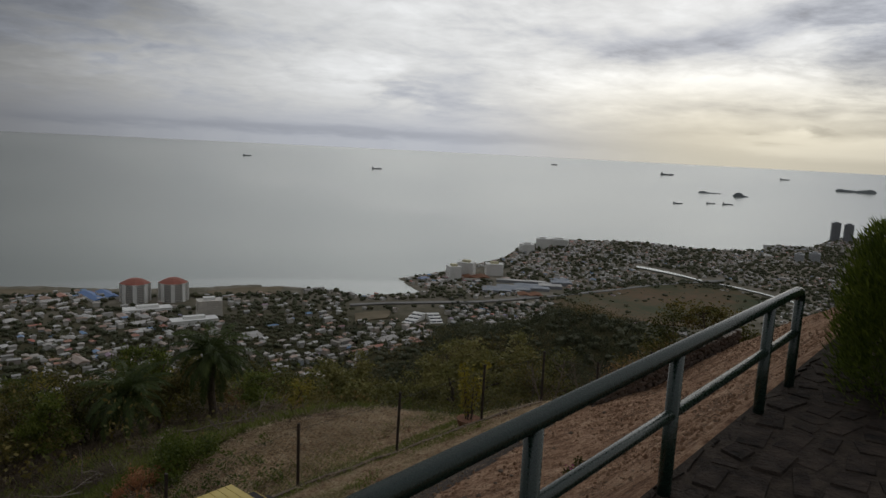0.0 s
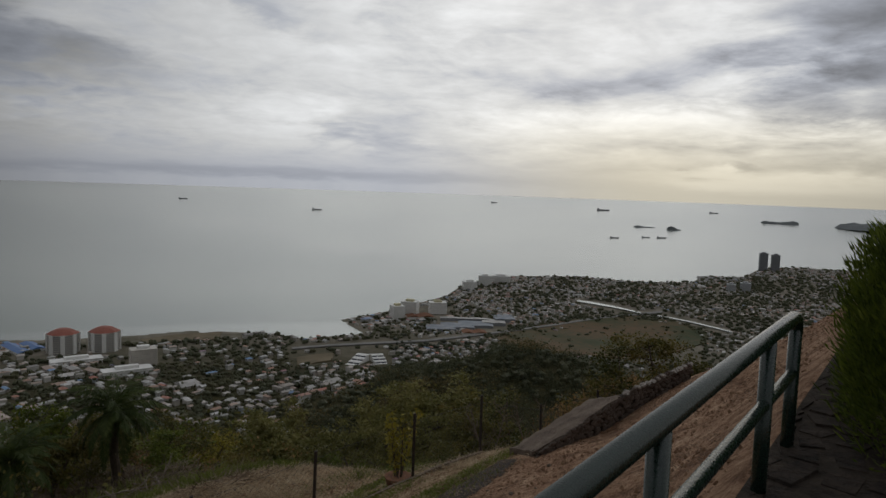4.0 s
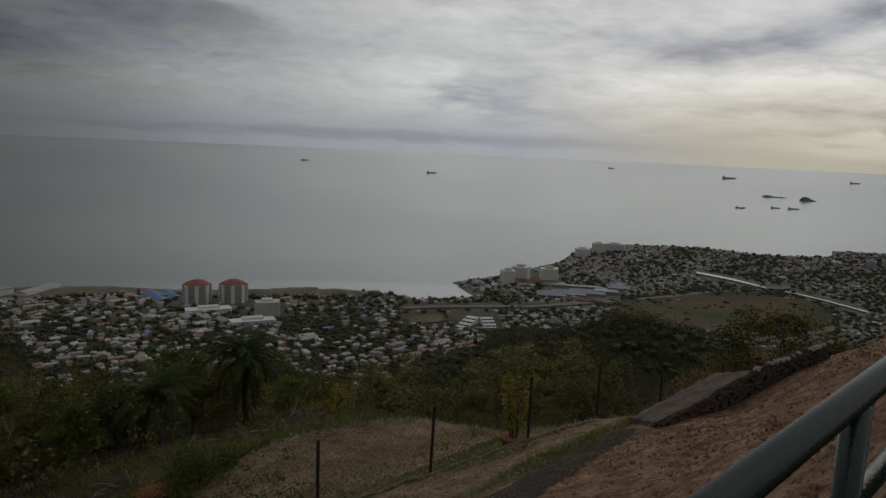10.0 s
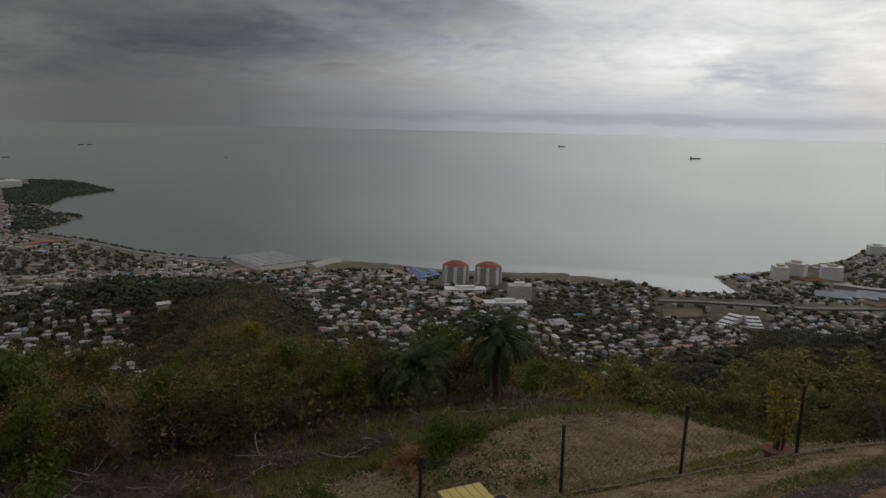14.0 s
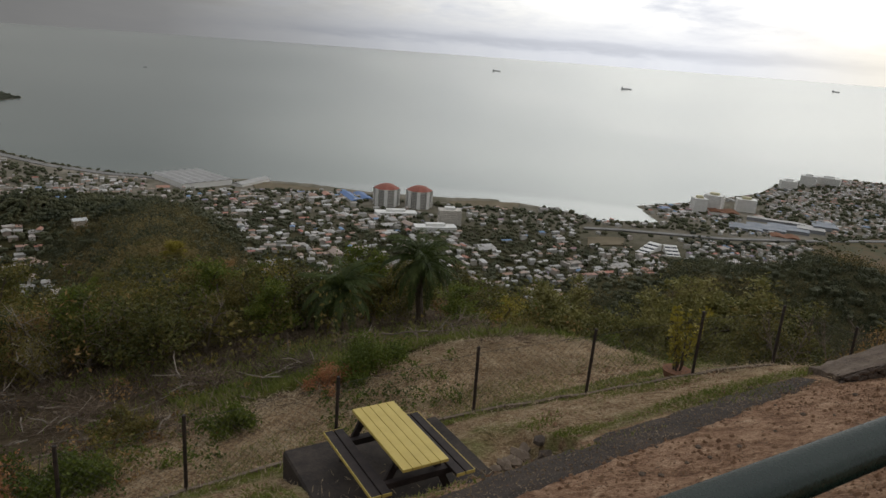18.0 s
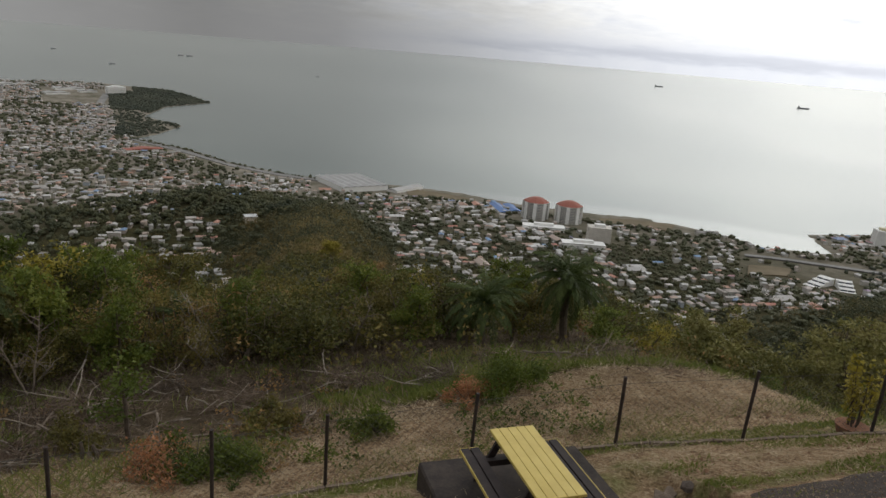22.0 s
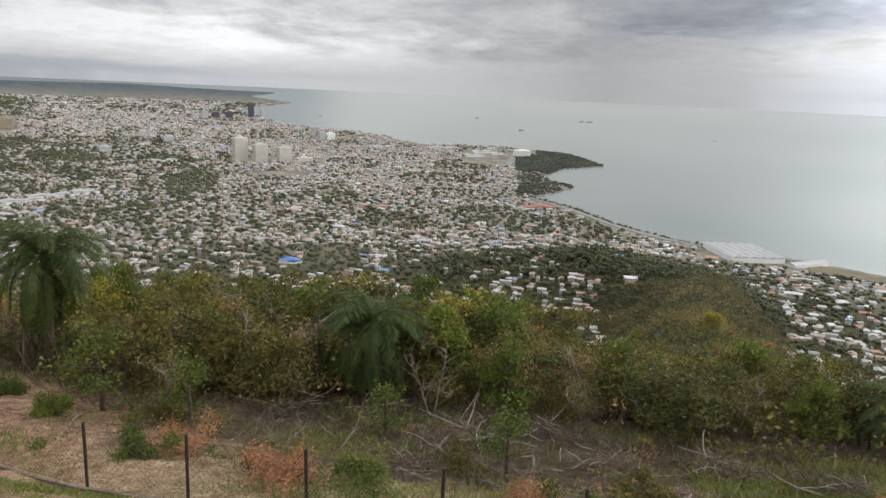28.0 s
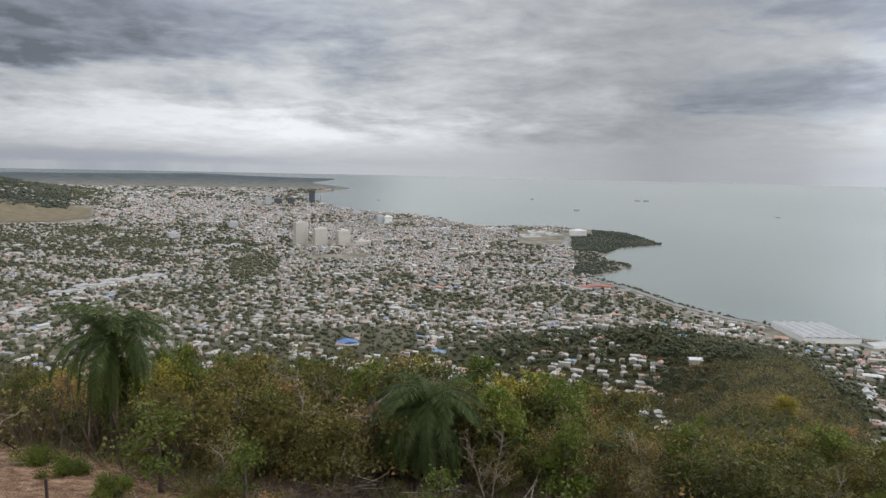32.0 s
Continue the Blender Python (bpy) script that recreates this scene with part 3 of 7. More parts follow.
# islands: dark woods paled to blue-grey, the haze painted into them
plain("hazed_island", (0.15, 0.165, 0.17), (0.22, 0.235, 0.235), 0.02, 0.95)


def yellow_paint(w, b, co):
    n, f = w.noise(co, 3, 5), w.noise(co, 30, 4)
    grain = w.noise(co, 24, 5)
    c = w.ramp(n, [(0.3, (0.50, 0.37, 0.085)), (0.7, (0.62, 0.48, 0.13))])
    c = w.mix(w.step(f, 0.62, 0.75, 0, 0.5), c, (0.36, 0.26, 0.10))
    c = w.mix(w.math("MULTIPLY", rand_object(w), 0.22), c, (0.66, 0.53, 0.18))
    w.link(c, b.inputs["Base Color"])
    b.inputs["Roughness"].default_value = 0.55
    bump_on(w, b, grain, 0.3, 0.003)


material("yellow_paint", yellow_paint)


def tarmac(w, b, co):
    n, f = w.noise(co, 2.2, 6, 0.65), w.noise(co, 34, 5, 0.7)
    c = w.ramp(w.math("ADD", w.math("MULTIPLY", n, 0.5), w.math("MULTIPLY", f, 0.5)), [(0.34, (0.020, 0.014, 0.011)), (0.52, (0.052, 0.037, 0.028)), (0.68, (0.13, 0.092, 0.066))])
    v = w.voronoi(co, 16)
    c = w.mix(w.step(v.outputs["Distance"], 0.16, 0.10, 0.0, 0.8), c, (0.34, 0.28, 0.20))
    w.link(c, b.inputs["Base Color"])
    b.inputs["Roughness"].default_value = 0.95
    bump_on(w, b, f, 1.0, 0.03)


material("asphalt", tarmac)
leafy("soil_clod", [(0.22, 0.125, 0.075), (0.34, 0.21, 0.13), (0.46, 0.32, 0.21)], 2.0, 0.95)

# ---- mesh helpers ----
rng = np.random.default_rng(7)


def mesh_from(name, verts, faces, mats, mat_index=None, smooth=False):
    me = bpy.data.meshes.new(name)
    me.from_pydata(np.asarray(verts).tolist() if not isinstance(verts, list) else verts, [], faces if isinstance(faces, list) else faces.tolist())
    for m in mats:
        me.materials.append(MATS[m])
    if mat_index is not None:
        me.polygons.foreach_set("material_index", np.asarray(mat_index, np.int32))
    if smooth:
        me.polygons.foreach_set("use_smooth", np.ones(len(me.polygons), bool))
    me.update()
    return me


class Shape:
    """Collects boxes, tubes and faces of one mesh."""

    def __init__(self):
        self.v, self.f = [], []

    def add(self, verts, faces):
        n = len(self.v)
        self.v += [tuple(map(float, q)) for q in verts]
        self.f += [tuple(n + i for i in q) for q in faces]
        return self

    def box(self, x0, y0, z0, x1, y1, z1, bevel=0.0, m=None):
        c = min(bevel, (x1 - x0) * 0.3, (y1 - y0) * 0.3, (z1 - z0) * 0.45)
        if c <= 0:
            vs = [(x0, y0, z0), (x1, y0, z0), (x1, y1, z0), (x0, y1, z0), (x0, y0, z1), (x1, y0, z1), (x1, y1, z1), (x0, y1, z1)]
            fs = [(3, 2, 1, 0), (4, 5, 6, 7), (0, 1, 5, 4), (1, 2, 6, 5), (2, 3, 7, 6), (3, 0, 4, 7)]
        else:
            ring = lambda e, z: [(x0 + e, y0, z), (x1 - e, y0, z), (x1, y0 + e, z), (x1, y1 - e, z), (x1 - e, y1, z), (x0 + e, y1, z), (x0, y1 - e, z), (x0, y0 + e, z)]
            inner = lambda z: [(x0 + c, y0 + c, z), (x1 - c, y0 + c, z), (x1 - c, y1 - c, z), (x0 + c, y1 - c, z)]
            vs = ring(c, z0) + ring(c, z1 - c) + inner(z1)
            fs = [(7, 6, 5, 4, 3, 2, 1, 0)] + [(i, (i + 1) % 8, 8 + (i + 1) % 8, 8 + i) for i in range(8)]
            fs += [(8, 9, 17, 16), (9, 10, 17), (10, 11, 18, 17), (11, 12, 18), (12, 13, 19, 18), (13, 14, 19), (14, 15, 16, 19), (15, 8, 16), (16, 17, 18, 19)]
        if m is not None:
            vs = [m @ Vector(q) for q in vs]
        return self.add(vs, fs)

    def tube(self, points, radii, sides=8, cap=True):
        pts = [Vector(q) for q in points]
        vs, fs = [], []
        for i, q in enumerate(pts):
            d = (pts[min(i + 1, len(pts) - 1)] - pts[max(i - 1, 0)]).normalized()
            s = d.cross(Vector((0, 0, 1)) if abs(d.z) < 0.95 else Vector((1, 0, 0))).normalized()
            u = s.cross(d)
            r = radii[i] if isinstance(radii, (list, tuple)) else radii
            for k in range(sides):
                a = 2 * math.pi * k / sides
                vs.append(q + r * (math.cos(a) * s + math.sin(a) * u))
        for i in range(len(pts) - 1):
            for k in range(sides):
                k2 = (k + 1) % sides
                fs.append((i * sides + k, i * sides + k2, (i + 1) * sides + k2, (i + 1) * sides + k))
        if cap:
            fs += [tuple(range(sides))[::-1], tuple((len(pts) - 1) * sides + k for k in range(sides))]
        return self.add(vs, fs)

    def prism(self, poly, z0, z1, top=None):
        """An upright prism on a plan polygon; top: its plan at the upper end."""
        n = len(poly)
        vs = [(x, y, z0) for x, y in poly] + [(x, y, z1) for x, y in (top or poly)]
        return self.add(vs, [tuple(range(n))[::-1], tuple(range(n, 2 * n))] + [(i, (i + 1) % n, n + (i + 1) % n, n + i) for i in range(n)])

    def moved(self, m):
        self.v = [tuple(m @ Vector(q)) for q in self.v]
        return self

    def mesh(self, name, mat, smooth=False):
        return mesh_from(name, self.v, self.f, [mat], None, smooth)


def part(name, shape, mat, parent, label="", smooth=False):
    ob = new(name, shape.mesh(name, mat, smooth) if isinstance(shape, Shape) else shape)
    ob.parent = parent
    if label:
        tagged(ob, label)
    return ob


def thing(name, m, label, category, group="", kind=""):
    ob = new(name)
    ob.empty_display_size = 0.2
    ob.matrix_world = m
    return tagged(ob, label, category, group, kind)


def gz(x, y):
    return float(ground(np.array([float(x)]), np.array([float(y)]))[0])


def ab(a, b):
    return a * UX + b * NX, a * UY + b * NY


def at_bearing(az, r):
    return r * math.sin(radians(az)), r * math.cos(radians(az))


def far(az, dip):
    """Place on the far lowland by bearing and dip, and the scale there."""
    rt = HSEA / math.tan(radians(dip))
    r = float(squeeze(rt))
    x, y = at_bearing(az, r)
    return Vector((x, y, EZ - HSEA * r / rt)), r / rt


# ---- ground and sea ----
def polar(az, radii, zs, name, mat, kind_label):
    A, R = np.meshgrid(az, radii, indexing="ij")
    X, Y = R * np.sin(A), R * np.cos(A)
    Z = zs(X, Y)
    n, m = A.shape
    idx = np.arange(n * m).reshape(n, m)
    wrap = idx if name != "ground" else np.concatenate([idx, idx[:1]])
    q = np.stack([wrap[:-1, :-1], wrap[:-1, 1:], wrap[1:, 1:], wrap[1:, :-1]], -1).reshape(-1, 4)
    me = bpy.data.meshes.new(name)
    v = np.stack([X, Y, Z], -1).reshape(-1, 3)
    me.vertices.add(len(v))
    me.vertices.foreach_set("co", v.ravel())
    me.loops.add(q.size)
    me.loops.foreach_set("vertex_index", q[:, ::-1].ravel().astype(np.int32))
    me.polygons.add(len(q))
    me.polygons.foreach_set("loop_start", np.arange(0, q.size, 4, dtype=np.int32))
    me.polygons.foreach_set("loop_total", np.full(len(q), 4, np.int32))
    me.polygons.foreach_set("use_smooth", np.ones(len(q), bool))
    me.materials.append(MATS[mat])
    me.update()
    me.validate()
    return tagged(new(name, me), kind_label, name, "", "structure")


def rough_ground(x, y):
    z = ground(x, y)
    r, b = np.hypot(x, y), x * NX + y * NY
    w = np.clip((b - 0.9) / 0.8, 0, 1) * (r < 60)
    lump = 0.030 * np.sin(x * 2.1 + 1.3 * np.sin(y * 1.7)) * np.sin(y * 2.6 + 0.9 * np.sin(x * 2.3)) + 0.016 * np.sin(x * 6.3 + y * 3.1) * np.sin(y * 7.1 - x * 2.0)
    lump = lump * np.where((b > 3.6) & (b < 6.6), 0.5, 1) + 0.012 * (rng.random(x.shape) - 0.5) * 2
    return z + w * lump * np.clip(b / 8, 0.7, 3)


AZ = np.radians(np.concatenate([np.arange(-100, 82, 0.42), np.arange(82, 260, 3.0)]))
dips = np.radians(np.linspace(16, 0.5, 235))
RAD = np.concatenate([[0.02, 0.4], np.geomspace(0.8, 60, 175), np.geomspace(62, HSEA / math.tan(math.radians(16)) - 12, 70), squeeze(HSEA / np.tan(dips))])
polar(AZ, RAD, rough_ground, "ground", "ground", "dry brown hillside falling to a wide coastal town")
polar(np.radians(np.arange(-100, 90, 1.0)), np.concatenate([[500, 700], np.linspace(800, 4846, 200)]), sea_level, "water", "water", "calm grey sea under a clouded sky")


# ---- the far town ----
def house_mesh(cx, cy, cz, w, l, h, rot, gable):
    """Corner points of many houses at once: walls and a pitched roof with eaves."""
    c, s = np.cos(rot), np.sin(rot)
    def place(u, v, z):
        return np.stack([cx + u * c - v * s, cy + u * s + v * c, cz + z], -1)
    wall = [place(sx * w / 2, sy * l / 2, z) for z in (-2.0 * np.ones_like(w), h) for sx, sy in ((-1, -1), (1, -1), (1, 1), (-1, 1))]
    e = 0.12 * w
    hip = np.where(gable, 0.5, 0.30) * l
    roof = [place(sx * (w / 2 + e), sy * (l / 2 + e), h - 0.1) for sx, sy in ((-1, -1), (1, -1), (1, 1), (-1, 1))]
    rise = h + 0.22 * w
    roof += [place(0 * w, -hip - e * gable, rise), place(0 * w, hip + e * gable, rise)]
    return np.stack(wall, 1), np.stack(roof, 1)


WALL_F = np.array([(0, 1, 5, 4), (1, 2, 6, 5), (2, 3, 7, 6), (3, 0, 4, 7)])
ROOF_F = [(0, 1, 4), (1, 2, 5, 4), (2, 3, 5), (3, 0, 4, 5)]


def clear_of(az, dip):
    """False where fields, hills with woods, roads or large buildings lie."""
    keep = np.ones(az.shape, bool)
    for line in ROADS:
        la, ld = zip(*line)
        keep &= (az < la[0]) | (az > la[-1]) | (np.abs(dip - np.interp(az, la, ld)) > 0.33)
    for a0, a1, d0, d1 in BLOCKS:
        keep &= ~((az > a0) & (az < a1) & (dip > d0) & (dip < d1))
    return keep


# the two highways by bearing and dip
ROADS = [[(14, 13.5), (17, 13.3), (21, 13.08), (25, 12.8), (29, 12.21), (32, 11.7), (36, 10.9), (39, 10.2), (44, 9.3)], [(-34.8, 8.5), (-31.2, 9.22), (-27.8, 10.2), (-24, 10.82), (-19, 11.32)], [(37.2, 8.93), (40, 9.18), (42.3, 9.56)], [(43.4, 9.5), (46.5, 9.9), (49, 10.35)]]
# bearing and dip ranges kept free: fields, mall, plants, towers
BLOCKS = [(-21.5, -6.5, 10.9, 12.1), (-4.6, 2.2, 11.9, 13.3), (2.2, 10, 11.7, 12.6), (25.8, 31.8, 10.75, 11.75), (31, 36.5, 11.5, 13.4), (36.5, 47, 10.1, 13.4), (-89, -73.4, 3.4, 4.55),
          (-40.5, -36.5, 4.9, 6.0), (-36.5, -28.5, 4.3, 6.1), (-36, -31, 5.9, 8.2), (-59.2, -53, 5.95, 6.42), (17.8, 22.2, 13.5, 15.2), (14, 17.6, 13.9, 15.0), (1.2, 4.2, 13.0, 14.4), (22, 27, 9.9, 10.7), (-57.5, -53, 7.1, 7.5)]


def scatter(n_rings, spacing, lo, hi, jitter=0.48):
    """Points on a rotated town grid in true distance, thinned with range."""
    out = []
    for rt0, rt1, step in n_rings:
        g = np.arange(-rt1, rt1, step * spacing)
        X, Y = np.meshgrid(g, np.arange(0, rt1, step * spacing * 1.25))
        X = X + (rng.random(X.shape) - 0.5) * step * spacing * jitter * 2
        Y = Y + (rng.random(Y.shape) - 0.5) * step * spacing * jitter * 2
        t = radians(24)
        X, Y = X * math.cos(t) - Y * math.sin(t), X * math.sin(t) + Y * math.cos(t)
        rt, az = np.hypot(X, Y), np.degrees(np.arctan2(X, Y))
        m = (rt > rt0) & (rt <= rt1) & (az > lo) & (az < hi)
        out.append(np.stack([az[m], rt[m], np.full(m.sum(), step)], 1))
    return np.concatenate(out)


def town():
    p = scatter([(640, 1500, 1.0), (1500, 2400, 1.05), (2400, 3800, 1.25), (3800, 6000, 1.7), (6000, 9500, 2.7)], 12.8, -88, 66)
    az, rt, step = p.T
    dip = np.degrees(np.arctan(HSEA / rt))
    r = squeeze(rt)
    x, y = r * np.sin(np.radians(az)), r * np.cos(np.radians(az))
    d = land_distance(x, y)
    z = ground(x, y, d)
    low = EZ - HSEA * r / rt
    hilly = z - low
    # density: thick in the eastern town, mixed with trees in the west, thin on slopes
    dens = np.where(az < -30, 0.80, np.where(az > 30, np.interp(az, [32, 42], [0.72, 0.5]), 0.74))
    dens = dens * np.where((az < -60) & (dip > 4.6), np.interp(az, [-75, -60], [0.45, 0.95]), 1.0)
    dens = dens * np.interp(rt, [700, 900, 1700, 2400], [0.5, 0.72, 0.9, 1.0])
    dens = np.where((hilly > 12) & ~((az > -13) & (az < 21) & (rt > 760)), 0.20, dens)
    dens = np.where(hilly > 70, 0.02, dens)
    dens = np.where((az > -46) & (az < -27) & (rt > 720) & (rt < 1010), 0.66, dens)
    dens = np.where((az > -28.5) & (az < -12) & (hilly > 25), 0.0, dens)
    dens = np.where((az > -46) & (az < -27) & (rt > 1010) & (rt < 1250), 0.5, dens)
    dens = np.where((az < -60) & (dip > 6.2), dens * 0.5, dens)
    dens = np.where((az < -62) & (dip > 4.6), np.minimum(dens, 0.24 + 0.3 * np.clip((az + 66) / 4, 0, 1)), dens)
    dens = np.where((az < -66) & (dip > 6.5), 0.5, dens)
    blot = np.sin(x * 0.013 + 2 * np.sin(y * 0.006)) * np.sin(y * 0.017 + 1.5 * np.sin(x * 0.008))
    blot2 = np.sin(x * 0.0047 + 1.3 + 2 * np.sin(y * 0.0031)) * np.sin(y * 0.0056 + 1.8 * np.sin(x * 0.0039))
    dens = dens - np.where((az > -28) & (az < 22), 0.2, 0.36) * (blot > 0.22) - 0.25 * ((blot2 > 0.3) & (az > -60))
    ok = (d > 12) & clear_of(az, dip) & (rng.random(len(az)) < dens) & (hilly < 112)
    ok |= (d > 12) & (hilly > 20) & (hilly < 200) & (np.abs(az - 3) < 9) & (rng.random(len(az)) < 0.25)
    tree_ok = (d > 8) & clear_of(az, dip) & ~ok
    s = r / rt
    sc = s * step
    w, l, h = (rng.uniform(4.8, 7.6, len(az)) * sc, rng.uniform(6.2, 11, len(az)) * sc, rng.choice([3.2, 3.6, 6.0, 6.5], len(az), p=[0.4, 0.3, 0.2, 0.1]) * s * np.minimum(step, 1.6))
    near = np.interp(rt, [1000, 1500], [1.15, 1.0]) * np.interp(az, [20, 28], [1.0, 0.8])
    w, l, h = w * near, l * near, h * near
    big, row = rng.random(len(az)) < 0.04, rng.random(len(az)) < 0.16
    w, l = np.where(big, w * 1.8, w * rng.uniform(0.75, 1.1, len(az))), np.where(big, l * 2.2, np.where(row, l * 1.5, l * rng.uniform(0.75, 1.1, len(az))))
    rot = np.radians(24) + rng.choice([0, np.pi / 2], len(az)) + rng.normal(0, 0.12, len(az))
    return az, rt, x, y, z, w, l, h, rot, ok, tree_ok, sc


T_az, T_rt, T_x, T_y, T_z, T_w, T_l, T_h, T_rot, T_ok, T_tree, T_sc = town()
order = np.argsort(T_rt + np.where(T_ok, 0, 1e6))
near_ids = order[:260]
far_ids = order[260:T_ok.sum()]


def joined_houses(ids, name_wall, name_roof, label, wall="town_wall", roof="town_roof"):
    wv, rv = house_mesh(T_x[ids], T_y[ids], T_z[ids], T_w[ids], T_l[ids], T_h[ids], T_rot[ids], rng.random(len(ids)) < 0.5)
    n = len(ids)
    wf = (WALL_F[None] + 8 * np.arange(n)[:, None, None]).reshape(-1, 4)
    rf = [tuple(6 * k + i for i in f) for k in range(n) for f in ROOF_F]
    top = new(name_wall, mesh_from(name_wall, wv.reshape(-1, 3), wf, [wall]))
    tagged(top, label, "houses", "", "stuff")
    ob = new(name_roof, mesh_from(name_roof, rv.reshape(-1, 3), rf, [roof]))
    ob.parent = top
    tagged(ob, "sheet-metal and tiled roofs", "", "", "stuff")


joined_houses(far_ids[T_az[far_ids] > -30], "town_houses", "roofs", "countless small white houses with metal and tiled roofs")
joined_houses(far_ids[T_az[far_ids] <= -30], "town_houses", "roofs", "dense sea of small beige houses with grey and tiled roofs", "east_wall", "east_roof")

for k in near_ids:
    ids = np.array([k])
    wv, rv = house_mesh(T_x[ids], T_y[ids], T_z[ids], T_w[ids], T_l[ids], T_h[ids], T_rot[ids], rng.random(1) < 0.5)
    o = np.array([T_x[k], T_y[k], T_z[k]])
    ob = thing("house", Matrix.Translation(Vector(o)), "small pale house with a pitched roof among trees", "house", "houses on the lower slope")
    part("wall", mesh_from("wall", wv[0] - o, WALL_F, ["house_wall"]), "", ob)
    part("roof", mesh_from("roof", rv[0] - o, ROOF_F, ["house_roof"]), "", ob)


def clump_base(seed, n=7, lump=1.0):
    """A ragged crown out of a few jittered low lumps: points and triangles."""
    g = np.random.default_rng(seed)
    ico = [(0, 0, 1), (0.894, 0, 0.447), (0.276, 0.851, 0.447), (-0.724, 0.526, 0.447), (-0.724, -0.526, 0.447), (0.276, -0.851, 0.447), (0.724, 0.526, -0.447), (-0.276, 0.851, -0.447), (-0.894, 0, -0.447), (-0.276, -0.851, -0.447), (0.724, -0.526, -0.447)]
    tri = [(0, 1, 2), (0, 2, 3), (0, 3, 4), (0, 4, 5), (0, 5, 1), (1, 6, 2), (2, 7, 3), (3, 8, 4), (4, 9, 5), (5, 10, 1), (6, 7, 2), (7, 8, 3), (8, 9, 4), (9, 10, 5), (10, 6, 1)]
    vs, fs = [], []
    for i in range(n):
        c = g.normal(0, 1, 3) * (0.42, 0.42, 0.25)
        c[2] = abs(c[2]) + 0.35
        q = np.array(ico) * lump * g.uniform(0.32, 0.55) * g.uniform(0.75, 1.25, (11, 1)) + c
        fs += [tuple(len(vs) * 1 + np.array(t)) for t in tri]
        vs += q.tolist()
    return np.array(vs), np.array(fs)


CLUMPS = [clump_base(40 + k, 2 + k % 2) for k in range(6)]
CROWNS = [clump_base(60 + k, 7, 0.5) for k in range(6)]


def joined_clumps(name, x, y, z, size, mat, label, category, kinds=None):
    vs, fs, base = [], [], 0
    for k in range(6):
        m = np.arange(len(x)) % 6 == k
        cv, cf = (kinds or CLUMPS)[k]
        t = rng.random(m.sum()) * 6.28
        c, s = np.cos(t)[:, None], np.sin(t)[:, None]
        sz = size[m][:, None]
        px = x[m][:, None] + sz * (cv[:, 0] * c - cv[:, 1] * s)
        py = y[m][:, None] + sz * (cv[:, 0] * s + cv[:, 1] * c)
        pz = z[m][:, None] + sz * cv[:, 2] * rng.uniform(0.8, 1.25, (m.sum(), 1))
        vs.append(np.stack([px, py, pz], -1).reshape(-1, 3))
        fs.append((cf[None] + base + len(cv) * np.arange(m.sum())[:, None, None]).reshape(-1, 3))
        base += len(cv) * m.sum()
    ob = new(name, mesh_from(name, np.concatenate(vs), np.concatenate(fs), [mat]))
    return tagged(ob, label, category, "", "stuff")


pick = T_tree & (rng.random(len(T_az)) < np.where(T_az < -61, np.interp(T_rt, [1800, 2600, 4500], [0.98, 0.9, 0.6]), np.interp(T_rt, [1800, 2600, 4500], [0.95, 0.7, 0.4]))) & (T_rt > 620)
joined_clumps("town_trees", T_x[pick] + rng.normal(0, 3, pick.sum()), T_y[pick] + rng.normal(0, 3, pick.sum()), T_z[pick] - 1.0, T_sc[pick] * rng.uniform(4.5, 8.5, pick.sum()), "town_leaf", "dark green trees between the houses", "trees")
extra = T_ok & (rng.random(len(T_az)) < np.where((T_az < -30) & (T_rt > 1500), 0.18, np.where(T_rt < 1350, 0.75, 0.42)))
joined_clumps("garden_trees", T_x[extra] + 8 * T_sc[extra], T_y[extra] - 6 * T_sc[extra], T_z[extra] - 1.0, T_sc[extra] * rng.uniform(3, 6, extra.sum()) * np.where(T_rt[extra] < 1350, 1.3, 1.0), "town_leaf", "small dark garden trees beside the houses", "trees")


def woods():
    """Trees of the wooded flank and spurs, from 55 m out."""
    n = 84000
    az = rng.uniform(-95, 66, n)
    r = np.where(np.arange(n) % 2, np.exp(rng.uniform(math.log(62), math.log(1350), n)), 250 + 1100 * rng.random(n) ** 0.7)
    x, y = r * np.sin(np.radians(az)), r * np.cos(np.radians(az))
    d = land_distance(x, y)
    z = ground(x, y, d)
    hilly = z - (EZ - HSEA)
    m = (d > 20) & ((r > 300) | (az < 46)) & ((hilly > 16) | ((r < 700) & (rng.random(n) < 0.6)))
    m &= ~((az > -43.5) & (az < -28.5) & (r > 770) & (r < 990) & (rng.random(n) < 0.85))
    m &= ~((az > -52) & (az < -27) & (r > 985) & (rng.random(n) < 0.6))
    m &= ~((az > -13) & (az < 21) & (r > 740) & (rng.random(n) < 0.85))
    x, y, z, r = x[m], y[m], z[m], r[m]
    size = np.interp(r, [60, 200, 600, 1300], [2.6, 4.2, 5.6, 7.0]) * rng.uniform(0.6, 1.3, len(x)) ** 1.5
    near = r < 330
    return x, y, z, size, near


